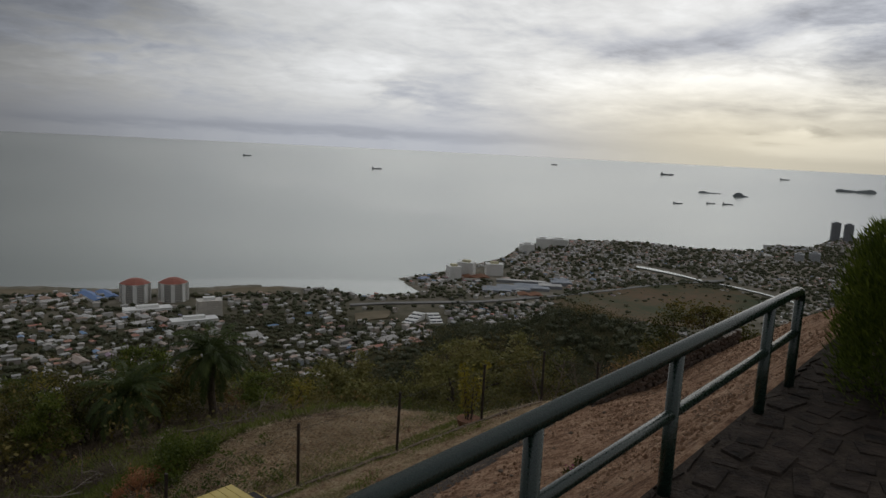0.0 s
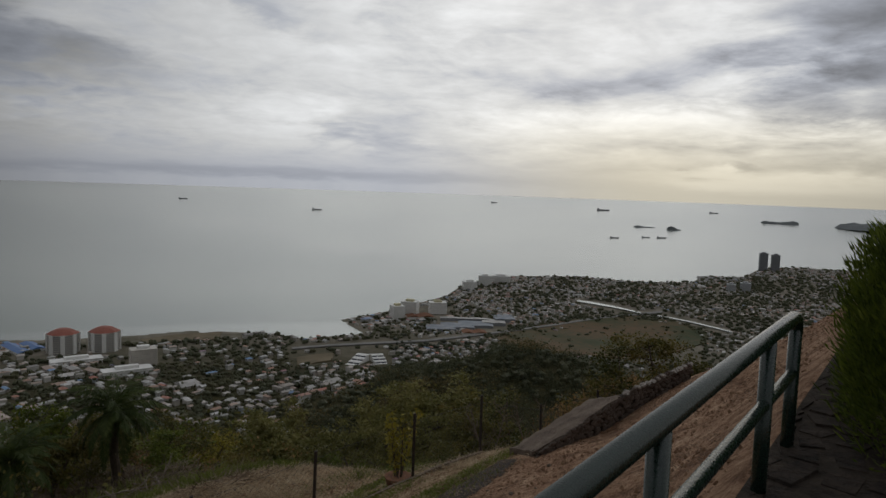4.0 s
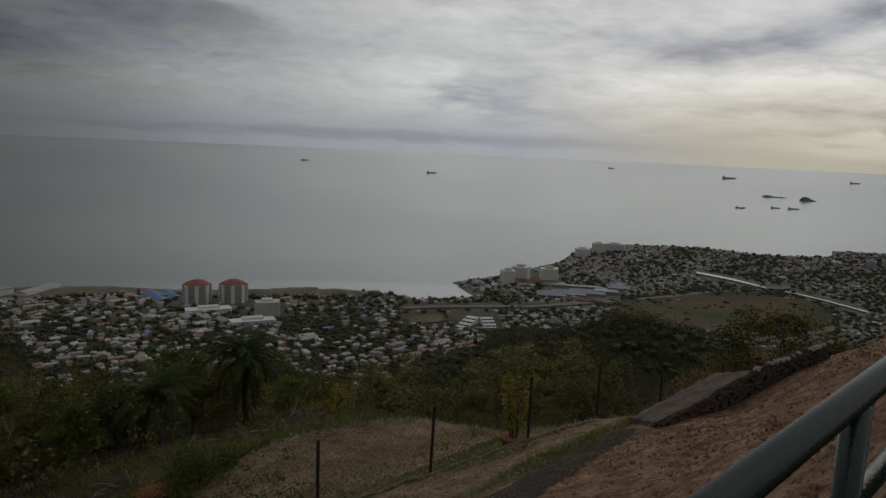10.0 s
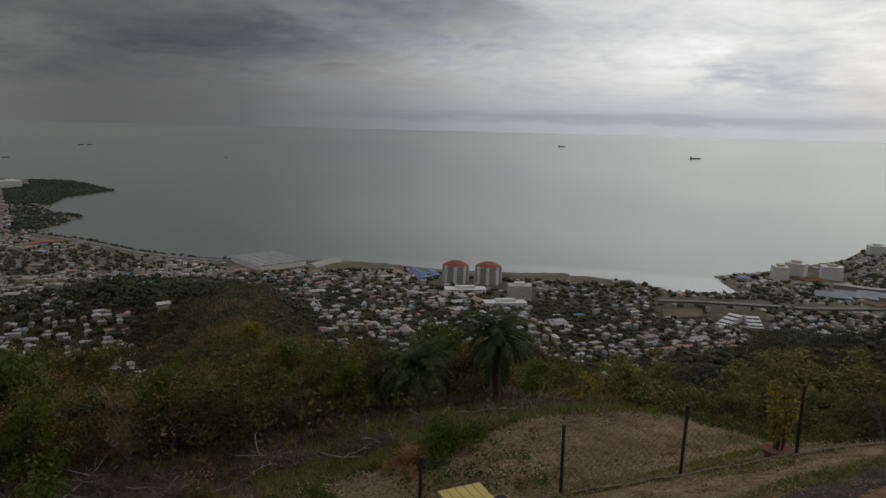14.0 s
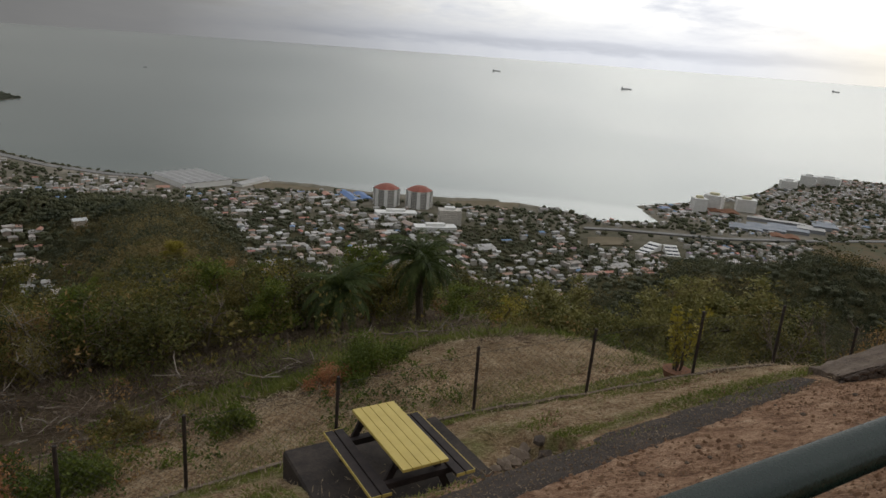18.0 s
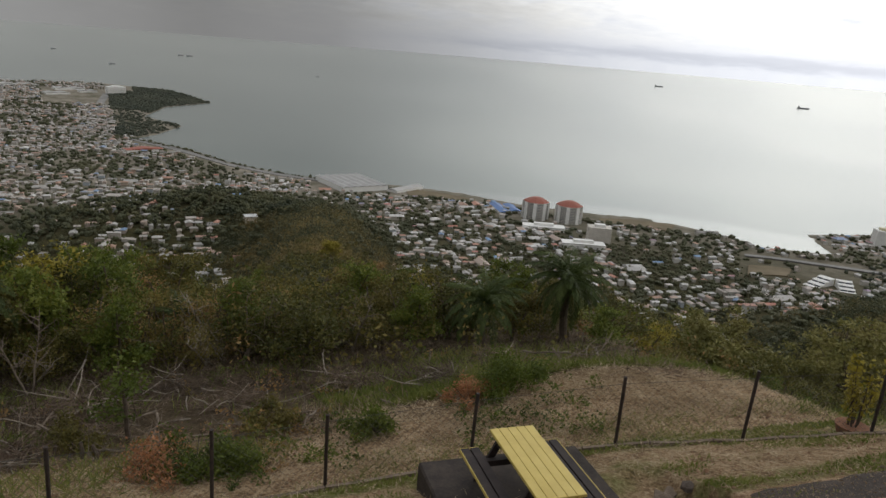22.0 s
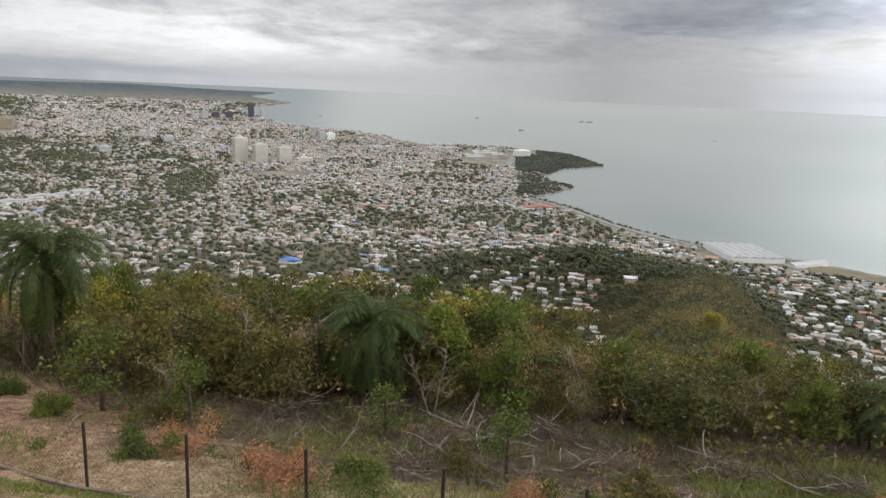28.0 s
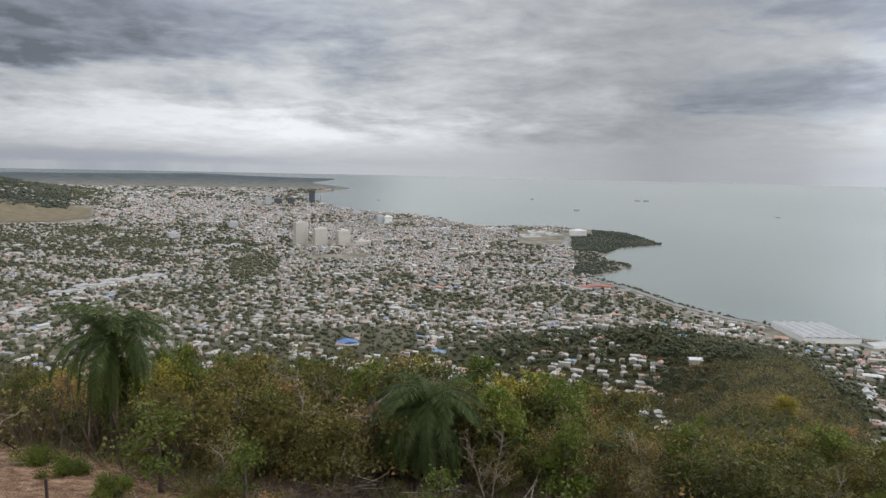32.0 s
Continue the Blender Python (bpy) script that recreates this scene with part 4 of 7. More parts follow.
W_x, W_y, W_z, W_s, W_near = woods()
W_s = np.where((np.abs(np.degrees(np.arctan2(W_x, W_y)) + 20) < 11) & (np.hypot(W_x, W_y) > 110) & (np.hypot(W_x, W_y) < 560), 0.62 * W_s, W_s)
W_low = np.nonzero(~W_near)[0]
W_az = np.degrees(np.arctan2(W_x, W_y))
W_mid = W_low[(np.hypot(W_x[W_low], W_y[W_low]) < 1000) & (W_az[W_low] > -46) & (W_az[W_low] < 38)]
W_mid = W_mid[rng.permutation(len(W_mid))[:12500]]
W_low = W_low[np.hypot(W_x[W_low], W_y[W_low]) >= 1000]
joined_clumps("hill_woods", W_x[W_low], W_y[W_low], W_z[W_low] - 0.8, W_s[W_low] * 1.35, "hill_leaf", "dense dry-season woods on the hillside", "woods", CROWNS)


# tall trees between the nearer houses
v_az = np.concatenate([rng.uniform(-44, -28, 420), rng.uniform(-13, 21, 800), rng.uniform(-28, -12, 420)])
v_r = np.concatenate([rng.uniform(740, 990, 420), rng.uniform(760, 1180, 800), rng.uniform(980, 1330, 420)])
v_x, v_y = v_r * np.sin(np.radians(v_az)), v_r * np.cos(np.radians(v_az))
v_ok = (land_distance(v_x, v_y) > 20) & clear_of(v_az, np.degrees(np.arctan2(HSEA, v_r)))
joined_clumps("street_trees", v_x[v_ok], v_y[v_ok], ground(v_x[v_ok], v_y[v_ok]) - 1.0, rng.uniform(4.5, 9, v_ok.sum()), "town_leaf", "large dark trees among the nearer houses", "trees", CROWNS)


# ---- landmarks of the town and the coast ----
def tower_block(name, az, dip, w, l, floors, wall, label, cap=None, turn=0.0, category="tower", bays=6, group=""):
    """A tall block with a slab edge at each storey, window strips between piers, and a plant room on the roof."""
    p, s = far(az, dip)
    ob = thing(name, Matrix.Translation(p) @ Matrix.Rotation(radians(turn - az), 4, "Z"), label, category, group)
    w, l, fh = w * s, l * s, 3.2 * s
    h = fh * floors
    part("core", Shape().box(-w / 2 + 0.5 * s, -l / 2 + 0.5 * s, -6 * s, w / 2 - 0.5 * s, l / 2 - 0.5 * s, h - 0.4 * s), "tower_glass", ob)
    for i in range(bays + 1):
        x = -w / 2 + w * i / bays
        t = (0.05 if i in (0, bays) else 0.028) * w
        part("pier", Shape().box(max(x - t, -w / 2), -l / 2 - 0.02 * w, -6 * s, min(x + t, w / 2), l / 2 + 0.02 * w, h - 0.02 * s), wall, ob)
    k = max(3, int(bays * l / w))
    for i in range(k + 1):
        y = -l / 2 + l * i / k
        part("pier", Shape().box(-w / 2 - 0.02 * w, max(y - 0.035 * l, -l / 2), -6 * s, w / 2 + 0.02 * w, min(y + 0.035 * l, l / 2), h - 0.04 * s), wall, ob)
    for i in range(1, floors + 1):
        part("floor_slab", Shape().box(-w / 2 - 0.035 * w, -l / 2 - 0.035 * w, fh * i - 1.1 * s, w / 2 + 0.035 * w, l / 2 + 0.035 * w, fh * i + 0.0 * s), wall, ob)
    part("roof_room", Shape().box(-w * 0.25, -l * 0.25, h, w * 0.25, l * 0.25, h + 4.5 * s), cap or wall, ob)
    return ob


def domed_tower(az, dip):
    """A chamfered apartment tower with a red hipped roof."""
    p, s = far(az, dip)
    ob = thing("apartment_tower", Matrix.Translation(p) @ Matrix.Rotation(radians(-az + 20), 4, "Z"), "round-cornered apartment tower with a red hipped roof by the shore", "apartment tower", "red-roofed towers")
    octo = lambda r, e=0.62: [(r * math.cos(radians(22.5 + 45 * i)) * (1.0), r * math.sin(radians(22.5 + 45 * i)) * 1.0) for i in range(8)]
    fh = 3.1 * s
    part("core", Shape().prism(octo(24 * s), -5 * s, 11 * fh), "tower_glass", ob)
    for i in range(11):
        part("storey_band", Shape().prism(octo(25.2 * s), fh * i + 1.9 * s, fh * i + 3.3 * s), "tower_wall", ob)
    for i in range(8):
        a = radians(22.5 + 45 * i)
        c = Vector((24.6 * s * math.cos(a), 24.6 * s * math.sin(a), 0))
        part("pier", Shape().box(-3.2 * s, -1.2 * s, -5 * s, 3.2 * s, 1.2 * s, 11.4 * fh, 0, Matrix.Translation(c) @ Matrix.Rotation(a + math.pi / 2, 4, "Z")), "tower_white", ob)
    part("roof", Shape().prism(octo(25.6 * s), 11.35 * fh, 11.35 * fh + 5.5 * s, octo(15 * s)), "red_tile", ob, "red tiled roof")
    part("lantern", Shape().prism(octo(13 * s), 11.35 * fh + 5.5 * s, 11.35 * fh + 7.5 * s, octo(9 * s)), "red_tile", ob)
    return ob


domed_tower(-2.64, 12.9)
domed_tower(0.1, 12.92)
tower_block("office_block", 2.75, 14.35, 36, 22, 10, "tower_wall", "cream office block of ten storeys among low houses", "tower_white", 10, "office block", 5)
tower_block("low_block", 1.6, 14.9, 66, 20, 4, "tower_white", "long white four-storey block with strip windows", None, 12, "office block", 10)
tower_block("low_block", -1.8, 13.75, 70, 20, 3, "tower_white", "long white low block near the red-roofed towers", None, 8, "office block", 11)
for az, dip, fl, w, tn in ((22.55, 10.95, 10, 26, 20), (23.6, 10.65, 11, 36, -15), (25.9, 10.4, 9, 38, 10)):
    tower_block("apartment_tower", az, dip, w, 26, fl, "tower_white", "pale apartment tower with a yellowish roof by the bay", "yellow_cap", tn, "apartment tower", 5, "bay apartments")
for az, dip, fl, w, tn in ((28.5, 8.35, 8, 38, 14), (29.75, 7.95, 10, 38, 0), (31.05, 7.72, 8, 56, -6)):
    tower_block("apartment_tower", az, dip, w, 26, fl, "tower_white", "pale grey apartment slab on the far headland", None, tn, "apartment tower", 6, "headland apartments")
for az, dip, fl in ((51.0, 5.42, 23), (51.82, 5.42, 22)):
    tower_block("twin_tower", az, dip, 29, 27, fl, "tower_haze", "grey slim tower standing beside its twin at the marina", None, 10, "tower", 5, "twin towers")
tower_block("tower", 49.9, 7.1, 30, 22, 9, "tower_grey", "grey mid-rise block in the western town", None, 0, "office block", 4)
tower_block("tower", 48.9, 7.2, 26, 22, 8, "tower_grey", "grey mid-rise block in the western town", None, 0, "office block", 4)
for az, dip, fl in ((-58.35, 6.2, 27), (-56.8, 6.32, 21), (-54.95, 6.3, 18)):
    tower_block("housing_slab", az, dip, 48, 26, fl, "tower_wall", "tall beige housing block rising from the dense town", None, 25, "housing block", 6, "beige housing blocks")
tower_block("podium_block", -53.4, 6.3, 60, 26, 6, "tower_wall", "beige lower block beside the housing towers", None, 25, "housing block", 8)
for az, dip, fl, w, mat in ((-57.45, 2.95, 34, 38, "tower_dark"), (-56.6, 2.95, 24, 30, "tower_grey"), (-60.9, 3.1, 19, 44, "tower_grey"), (-60.1, 3.05, 15, 50, "tower_dark"), (-59.1, 3.0, 16, 44, "tower_dark"), (-61.6, 3.15, 13, 40, "tower_grey"),
                            (-51.3, 4.45, 12, 40, "tower_white"), (-52.0, 4.5, 14, 30, "tower_grey"), (-53.9, 3.9, 8, 50, "tower_grey"), (-63.6, 4.9, 9, 40, "tower_grey"), (-68.0, 5.7, 8, 40, "tower_grey"), (-35.75, 5.15, 10, 70, "tower_white")):
    tower_block("city_block", az, dip, w, 34, fl, mat, "tall city block far across the town near the harbour", None, 15, "office block", 5)


def hall(name, az, dip, w, l, h, roof, label, turn=0, ridges=1, wall="tower_white", rise=4.0):
    """A broad low hall with one or more shallow roof ridges."""
    p, s = far(az, dip)
    ob = thing(name, Matrix.Translation(p) @ Matrix.Rotation(radians(turn - az), 4, "Z"), label, "hall")
    w, l, h = w * s, l * s, h * s
    part("wall", Shape().box(-w / 2, -l / 2, -4 * s, w / 2, l / 2, h), wall, ob)
    for i in range(ridges):
        x0, x1 = -w / 2 - 0.5 * s + (w + s) * i / ridges, -w / 2 - 0.5 * s + (w + s) * (i + 1) / ridges
        xm, k = (x0 + x1) / 2, min(0.12 * (x1 - x0), rise * s)
        sh = Shape().add([(x0, -l / 2 - s, h), (x1, -l / 2 - s, h), (xm, -l / 2 - s, h + k), (x0, l / 2 + s, h), (x1, l / 2 + s, h), (xm, l / 2 + s, h + k)], [(0, 1, 2), (3, 5, 4), (0, 2, 5, 3), (2, 1, 4, 5), (0, 3, 4, 1)])
        part("roof", sh, roof, ob)
    return ob


hall("warehouse", -18.1, 11.45, 105, 130, 13, "shed_roof", "large pale sheet-roofed warehouse by the shore", 28, 6)
hall("warehouse", -13.6, 11.55, 26, 90, 7, "white_sheet", "narrow white sheet-roofed shed beside a dry field", -38, 1)
hall("boat_shed", -5.6, 12.55, 22, 80, 7, "blue_sheet", "long blue-roofed boat shed", 18, 1)
hall("boat_shed", -4.6, 12.45, 22, 60, 7, "blue_sheet", "long blue-roofed boat shed", 18, 1)
for az, dip, w, l, tn, rf in ((26.2, 11.75, 60, 46, 4, "mall_roof"), (27.6, 11.55, 70, 50, 4, "mall_roof"), (29.1, 11.35, 74, 50, 4, "mall_roof"), (30.6, 11.1, 50, 40, 4, "white_sheet"), (31.4, 10.7, 46, 60, 10, "mall_roof"), (28.2, 10.95, 110, 16, 2, "white_sheet")):
    hall("shopping_hall", az, dip, w, l, 8, rf, "low shopping hall with a blue-grey sheet roof", tn, 2, "tower_haze", 0.8)


def stepped_flats(low, high, steps, label):
    """Terraced flats: a row of white saw-roofed units that climbs from one end to the other, each with a window band."""
    (p, s), (q, _) = far(*low), far(*high)
    run = (q - p).to_2d().length
    turn = math.atan2(q.y - p.y, q.x - p.x) - math.pi / 2
    ob = thing("stepped_flats", Matrix.Translation(p) @ Matrix.Rotation(turn, 4, "Z"), label, "flats", "stepped flats")
    d, hw = run / steps, 10.0 * s
    for k in range(steps):
        y0, z0 = d * k, 3.0 * s * k + 4 * s
        st = part("terrace", Shape().box(-hw, y0, -6 * s, hw, y0 + d * 0.97, z0), "tower_white", ob)
        for x0 in (-hw * 0.92, hw * 0.06):
            part("window_band", Shape().box(x0, y0 - 0.25 * s, z0 - 2.6 * s, x0 + hw * 0.86, y0 + 0.1 * s, z0 - 0.5 * s), "tower_dark", st, "dark window band")
        part("roof", Shape().box(-hw - s, y0 + 0.25 * d, z0, hw + s, y0 + 0.95 * d, z0 + 0.5 * s), "tower_white", st, "white sheet roof")


stepped_flats((18.5, 15.2), (19.9, 14.5), 5, "stepped white row of flats with saw-toothed roofs")
stepped_flats((21.6, 15.1), (20.9, 14.5), 5, "stepped white row of flats beside its twin")
hall("tiled_hall", 24.4, 10.85, 60, 40, 8, "terracotta", "low hall with an orange tiled roof", 10, 2)
hall("tiled_hall", 29.0, 12.0, 50, 30, 7, "terracotta", "low hall with a reddish roof beside the highway", 10, 2)
hall("school_hall", -34.0, 9.3, 90, 30, 8, "red_tile", "red-roofed hall in the dense town", 20, 1)
hall("blue_hall", -54.5, 14.4, 34, 24, 6, "blue_sheet", "hall with a bright blue roof at the foot of the hill", 15, 1)
for az, dip, w, l in ((-71.5, 8.9, 110, 30), (-73.5, 9.2, 90, 30), (-69.5, 8.7, 60, 40), (-64, 6.4, 120, 30), (-75.5, 9.6, 70, 26), (-38.8, 4.95, 120, 50), (-42.0, 4.8, 170, 60), (-39.6, 5.3, 90, 50), (-37.6, 5.1, 70, 40), (-47, 4.9, 120, 50), (-72.5, 4.25, 170, 40)):
    hall("sheet_hall", az, dip, w, l, 8, "white_sheet", "long white sheet-roofed hall in the town", 18, 2)


hx, hy = at_bearing(-26.2, 985)
lone = thing("house", Matrix.Translation((hx, hy, gz(hx, hy))) @ Matrix.Rotation(radians(40), 4, "Z"), "tall pale house standing alone on the wooded spur", "house")
part("wall", Shape().box(-8, -6, -6, 8, 6, 9), "house_wall", lone)
part("roof", Shape().add([(-9, -7, 9), (9, -7, 9), (9, 7, 9), (-9, 7, 9), (-9, 0, 11.5), (9, 0, 11.5)], [(0, 1, 5, 4), (2, 3, 4, 5), (0, 4, 3), (1, 2, 5), (3, 2, 1, 0)]), "house_roof", lone)


def draped(name, pts, mat, lift, label, category, kind="structure", cols=3):
    """A strip or patch laid over the far ground between two edges, given by bearing and dip."""
    n = len(pts)
    grid = []
    for (a0, d0), (a1, d1) in pts:
        for k in range(cols + 1):
            t = k / cols
            p, s = far(a0 + (a1 - a0) * t, d0 + (d1 - d0) * t)
            grid.append((p.x, p.y, max(gz(p.x, p.y), p.z + 0.5) + lift))
    top = np.array(grid).reshape(n, cols + 1, 3)
    vs = np.concatenate([top.reshape(-1, 3), top.reshape(-1, 3) - (0, 0, 1.5)])
    m, off = cols + 1, n * (cols + 1)
    fs = [(i * m + k, i * m + k + 1, (i + 1) * m + k + 1, (i + 1) * m + k) for i in range(n - 1) for k in range(cols)]
    rim = [i * m for i in range(n)] + [(n - 1) * m + k for k in range(1, m)] + [i * m + cols for i in range(n - 2, -1, -1)] + [k for k in range(cols - 1, 0, -1)]
    fs += [(rim[i], rim[(i + 1) % len(rim)], off + rim[(i + 1) % len(rim)], off + rim[i]) for i in range(len(rim))]
    return tagged(new(name, mesh_from(name, vs, fs, [mat])), label, category, "", kind)


draped("field", [((-13.8, 11.0 + 0.35), (-13.2, 12.1)), ((-10.5, 11.6), (-10.2, 12.15)), ((-7.8, 11.85), (-7.6, 12.2))], "field_tan", 1.2, "dry tan field on the shore", "field")
draped("field", [((2.6, 12.3), (2.8, 12.75)), ((5, 12.05), (5, 12.6)), ((8.6, 11.95), (8.2, 12.6))], "field_tan", 1.2, "brown cleared ground on the shore", "field")
draped("field", [((31, 11.95), (31, 12.7)), ((33, 11.45), (33, 12.95)), ((35.2, 10.85), (35, 13.2)), ((37.4, 10.35), (37.4, 13.3)), ((40, 9.95), (40, 13.3)), ((42, 9.75), (42, 13.2)), ((45, 9.95), (45, 12.4)), ((47.5, 10.55), (47.3, 11.4))], "field_green", 2.0, "flat green and brown field beside the highway", "field", "structure", 8)
draped("field", [((-88, 3.5), (-88, 4.5)), ((-81, 3.45), (-81, 4.45)), ((-76.5, 3.5), (-76.2, 4.4)), ((-73.6, 3.6), (-73.8, 4.15))], "field_tan", 2.0, "wide brown savannah park in the town", "park")
draped("field", [((14.4, 14.2), (14.5, 15.0)), ((16, 14.05), (16, 14.8)), ((17.4, 13.95), (17.3, 14.6))], "field_tan", 2.0, "small dry playing field among houses", "field")
draped("highway", [((a, d - 0.07), (a, d + 0.07)) for a, d in ROADS[0]], "road", 2.6, "pale highway crossing the lowland", "road")
draped("highway", [((-19, 11.25), (-19, 11.4)), ((-24, 10.72), (-24, 10.92)), ((-27.8, 10.1), (-27.8, 10.3)), ((-31.2, 9.1), (-31.2, 9.35)), ((-34.4, 8.3), (-34.6, 8.55)), ((-36.2, 7.72), (-36.5, 7.95)), ((-37.0, 7.1), (-37.6, 7.15)), ((-36.9, 6.5), (-37.4, 6.5)), ((-36.5, 5.8), (-37.0, 5.8)), ((-36.1, 5.2), (-36.6, 5.2))], "road", 1.2, "pale coast road curving along the bay", "road")
draped("canal", [((37.4, 8.88), (37.3, 8.99)), ((38.4, 8.95), (38.3, 9.09)), ((40, 9.12), (39.9, 9.25)), ((41.2, 9.31), (41.1, 9.40)), ((42.4, 9.50), (42.3, 9.58))], "water", 3.0, "pale water of a canal", "water")
draped("canal", [((43.6, 9.62), (43.5, 9.67)), ((45, 9.74), (44.9, 9.80)), ((46.5, 9.92), (46.4, 9.98)), ((49.2, 10.33), (49.1, 10.40))], "water", 3.0, "pale water of a canal", "water")
draped("marina", [((46.4, 6.25), (46.6, 6.6)), ((48.2, 6.15), (48.2, 6.5)), ((49.8, 6.1), (49.6, 6.4))], "road", 2.5, "low marina quay in the bay", "quay")

# trees along the edges of the fields
e_az = np.concatenate([rng.uniform(30, 48, 260), rng.uniform(-88, -73, 240), rng.uniform(-14, 9, 160), rng.uniform(32, 47, 90)])
e_dip = np.concatenate([np.interp(e_az[:260], [30, 33, 37.4, 42, 45, 48], [12.3, 11.4, 10.25, 9.7, 9.9, 10.6]) + rng.normal(0, 0.14, 260), np.where(rng.random(240) < 0.3, 3.45, 4.6) + rng.normal(0, 0.06, 240), np.interp(e_az[500:660], [-14, -8, 2, 9], [12.15, 12.25, 12.8, 12.6]) + rng.normal(0, 0.07, 160), rng.uniform(10.4, 13.2, 90)])
e_rt = HSEA / np.tan(np.radians(e_dip))
e_r = squeeze(e_rt)
e_x, e_y = e_r * np.sin(np.radians(e_az)), e_r * np.cos(np.radians(e_az))
joined_clumps("field_trees", e_x, e_y, ground(e_x, e_y) - 0.5, (e_r / e_rt) * rng.uniform(3.5, 8, len(e_x)), "town_leaf", "scattered dark trees round the fields", "trees")

# woods on the far eastern hill
h_az, h_r = rng.uniform(-93, -75, 6500), rng.uniform(2950, 3750, 6500)
h_x, h_y = h_r * np.sin(np.radians(h_az)), h_r * np.cos(np.radians(h_az))
joined_clumps("far_woods", h_x, h_y, ground(h_x, h_y) - 2, rng.uniform(6, 13, 6500), "hazed_leaf", "hazy woods on the far hill above the town", "woods")

# trees along the coast road
c_az = rng.uniform(-35, -14, 240)
c_dip = np.interp(c_az, [-34.8, -31.2, -27.8, -24, -19, -14], [8.38, 9.02, 9.98, 10.66, 11.2, 11.5]) + rng.normal(0, 0.05, 240)
c_rt = HSEA / np.tan(np.radians(c_dip))
c_r = squeeze(c_rt)
c_x, c_y = c_r * np.sin(np.radians(c_az)), c_r * np.cos(np.radians(c_az))
c_ok = land_distance(c_x, c_y) > 1
joined_clumps("shore_trees", c_x[c_ok], c_y[c_ok], ground(c_x[c_ok], c_y[c_ok]) - 0.5, (c_r / c_rt)[c_ok] * rng.uniform(2.5, 6, c_ok.sum()), "town_leaf", "small trees along the coast road", "trees")

# mangroves of the headlands, and woods round the western field
n = 5200
m_az = np.concatenate([rng.uniform(-36.2, -28.8, n), rng.uniform(-36.0, -31, 800), rng.normal(27, 3.2, 60)])
m_dip = np.concatenate([rng.uniform(4.5, 6.3, n), rng.uniform(6.2, 8.2, 800), rng.normal(13.3, 0.4, 60)])
m_rt = HSEA / np.tan(np.radians(m_dip))
m_r = squeeze(m_rt)
m_x, m_y = m_r * np.sin(np.radians(m_az)), m_r * np.cos(np.radians(m_az))
m_d = land_distance(m_x, m_y)
m_ok = (m_d > 6) & ((m_dip > 5.0) | (m_az > -34.6))
joined_clumps("mangroves", m_x[m_ok], m_y[m_ok], ground(m_x[m_ok], m_y[m_ok]) - 1, (m_r / m_rt)[m_ok] * rng.uniform(4.0, 8.5, m_ok.sum()), "hazed_leaf", "dark mangrove woods on the headlands", "woods")


def ship(az, dip, length, label):
    length *= 0.62
    p, s = far(az, dip)
    ob = thing("ship", Matrix.Translation(p) @ Matrix.Rotation(radians(-az + 8), 4, "Z"), label, "ship", "anchored ships")
    L = length * s
    b, h = L * 0.075, L * 0.085
    part("hull", Shape().prism([(-L / 2, -b), (L * 0.36, -b), (L / 2, 0), (L * 0.36, b), (-L / 2, b)], -2 * s, h, [(-L * 0.51, -b), (L * 0.38, -b), (L * 0.54, 0), (L * 0.38, b), (-L * 0.51, b)]), "hazed_hull", ob)
    part("bridge", Shape().box(-L * 0.46, -b * 0.9, h, -L * 0.33, b * 0.9, h + L * 0.11), "tower_grey", ob)
    part("funnel", Shape().box(-L * 0.44, -b * 0.3, h + L * 0.11, -L * 0.39, b * 0.3, h + L * 0.16), "hazed_hull", ob)
    for x in (-0.1, 0.12, 0.32):
        part("crane", Shape().box(L * x - 0.006 * L, -b * 0.15, h, L * x + 0.006 * L, b * 0.15, h + L * 0.075), "hazed_hull", ob)


for az, dip, ln in ((5.62, 1.56, 190), (15.83, 2.17, 175), (30.25, 1.12, 210), (39.0, 1.42, 330), (40.0, 3.58, 95), (42.4, 3.42, 90), (43.6, 3.4, 105), (47.3, 1.29, 240), (-30.6, 2.1, 100), (-31.2, 2.1, 90), (-21.1, 2.98, 45), (-39.55, 2.2, 70), (-35.9, 3.0, 70), (-52.1, 2.55, 60), (42.9, 2.62, 60)):
    ship(az, dip, ln, "dark cargo ship lying at anchor on the grey sea")


def island(az0, az1, dip, top, seed, label, mat="hazed_island"):
    """A low wooded island between two bearings."""
    g = np.random.default_rng(seed)
    p0, s = far((az0 + az1) / 2, dip)
    w = 2 * math.tan(radians((az1 - az0) / 2)) * p0.to_2d().length
    h = top * s
    n, m = 40, 12
    u, v = np.meshgrid(np.linspace(-1, 1, n), np.linspace(-1, 1, m), indexing="ij")
    prof = np.sqrt(np.clip(1 - u**2, 0, 1)) * (0.65 + 0.35 * np.sin(2.6 * u + seed)) * np.clip(1 - v**2, 0, 1) ** 0.7
    z = h * prof * (1 + 0.16 * g.normal(0, 1, u.shape)) - 3 * s
    x, y = u * w / 2, v * w * 0.16 * np.sqrt(np.clip(1.02 - u**2, 0, 1))
    idx = np.arange(n * m).reshape(n, m)
    q = np.stack([idx[:-1, :-1], idx[1:, :-1], idx[1:, 1:], idx[:-1, 1:]], -1).reshape(-1, 4)
    ob = new("island", mesh_from("island", np.stack([x, y, z], -1).reshape(-1, 3), q, [mat]))
    ob.matrix_world = Matrix.Translation(p0) @ Matrix.Rotation(radians(-(az0 + az1) / 2), 4, "Z")
    return tagged(ob, label, "island", "islands in the bay")


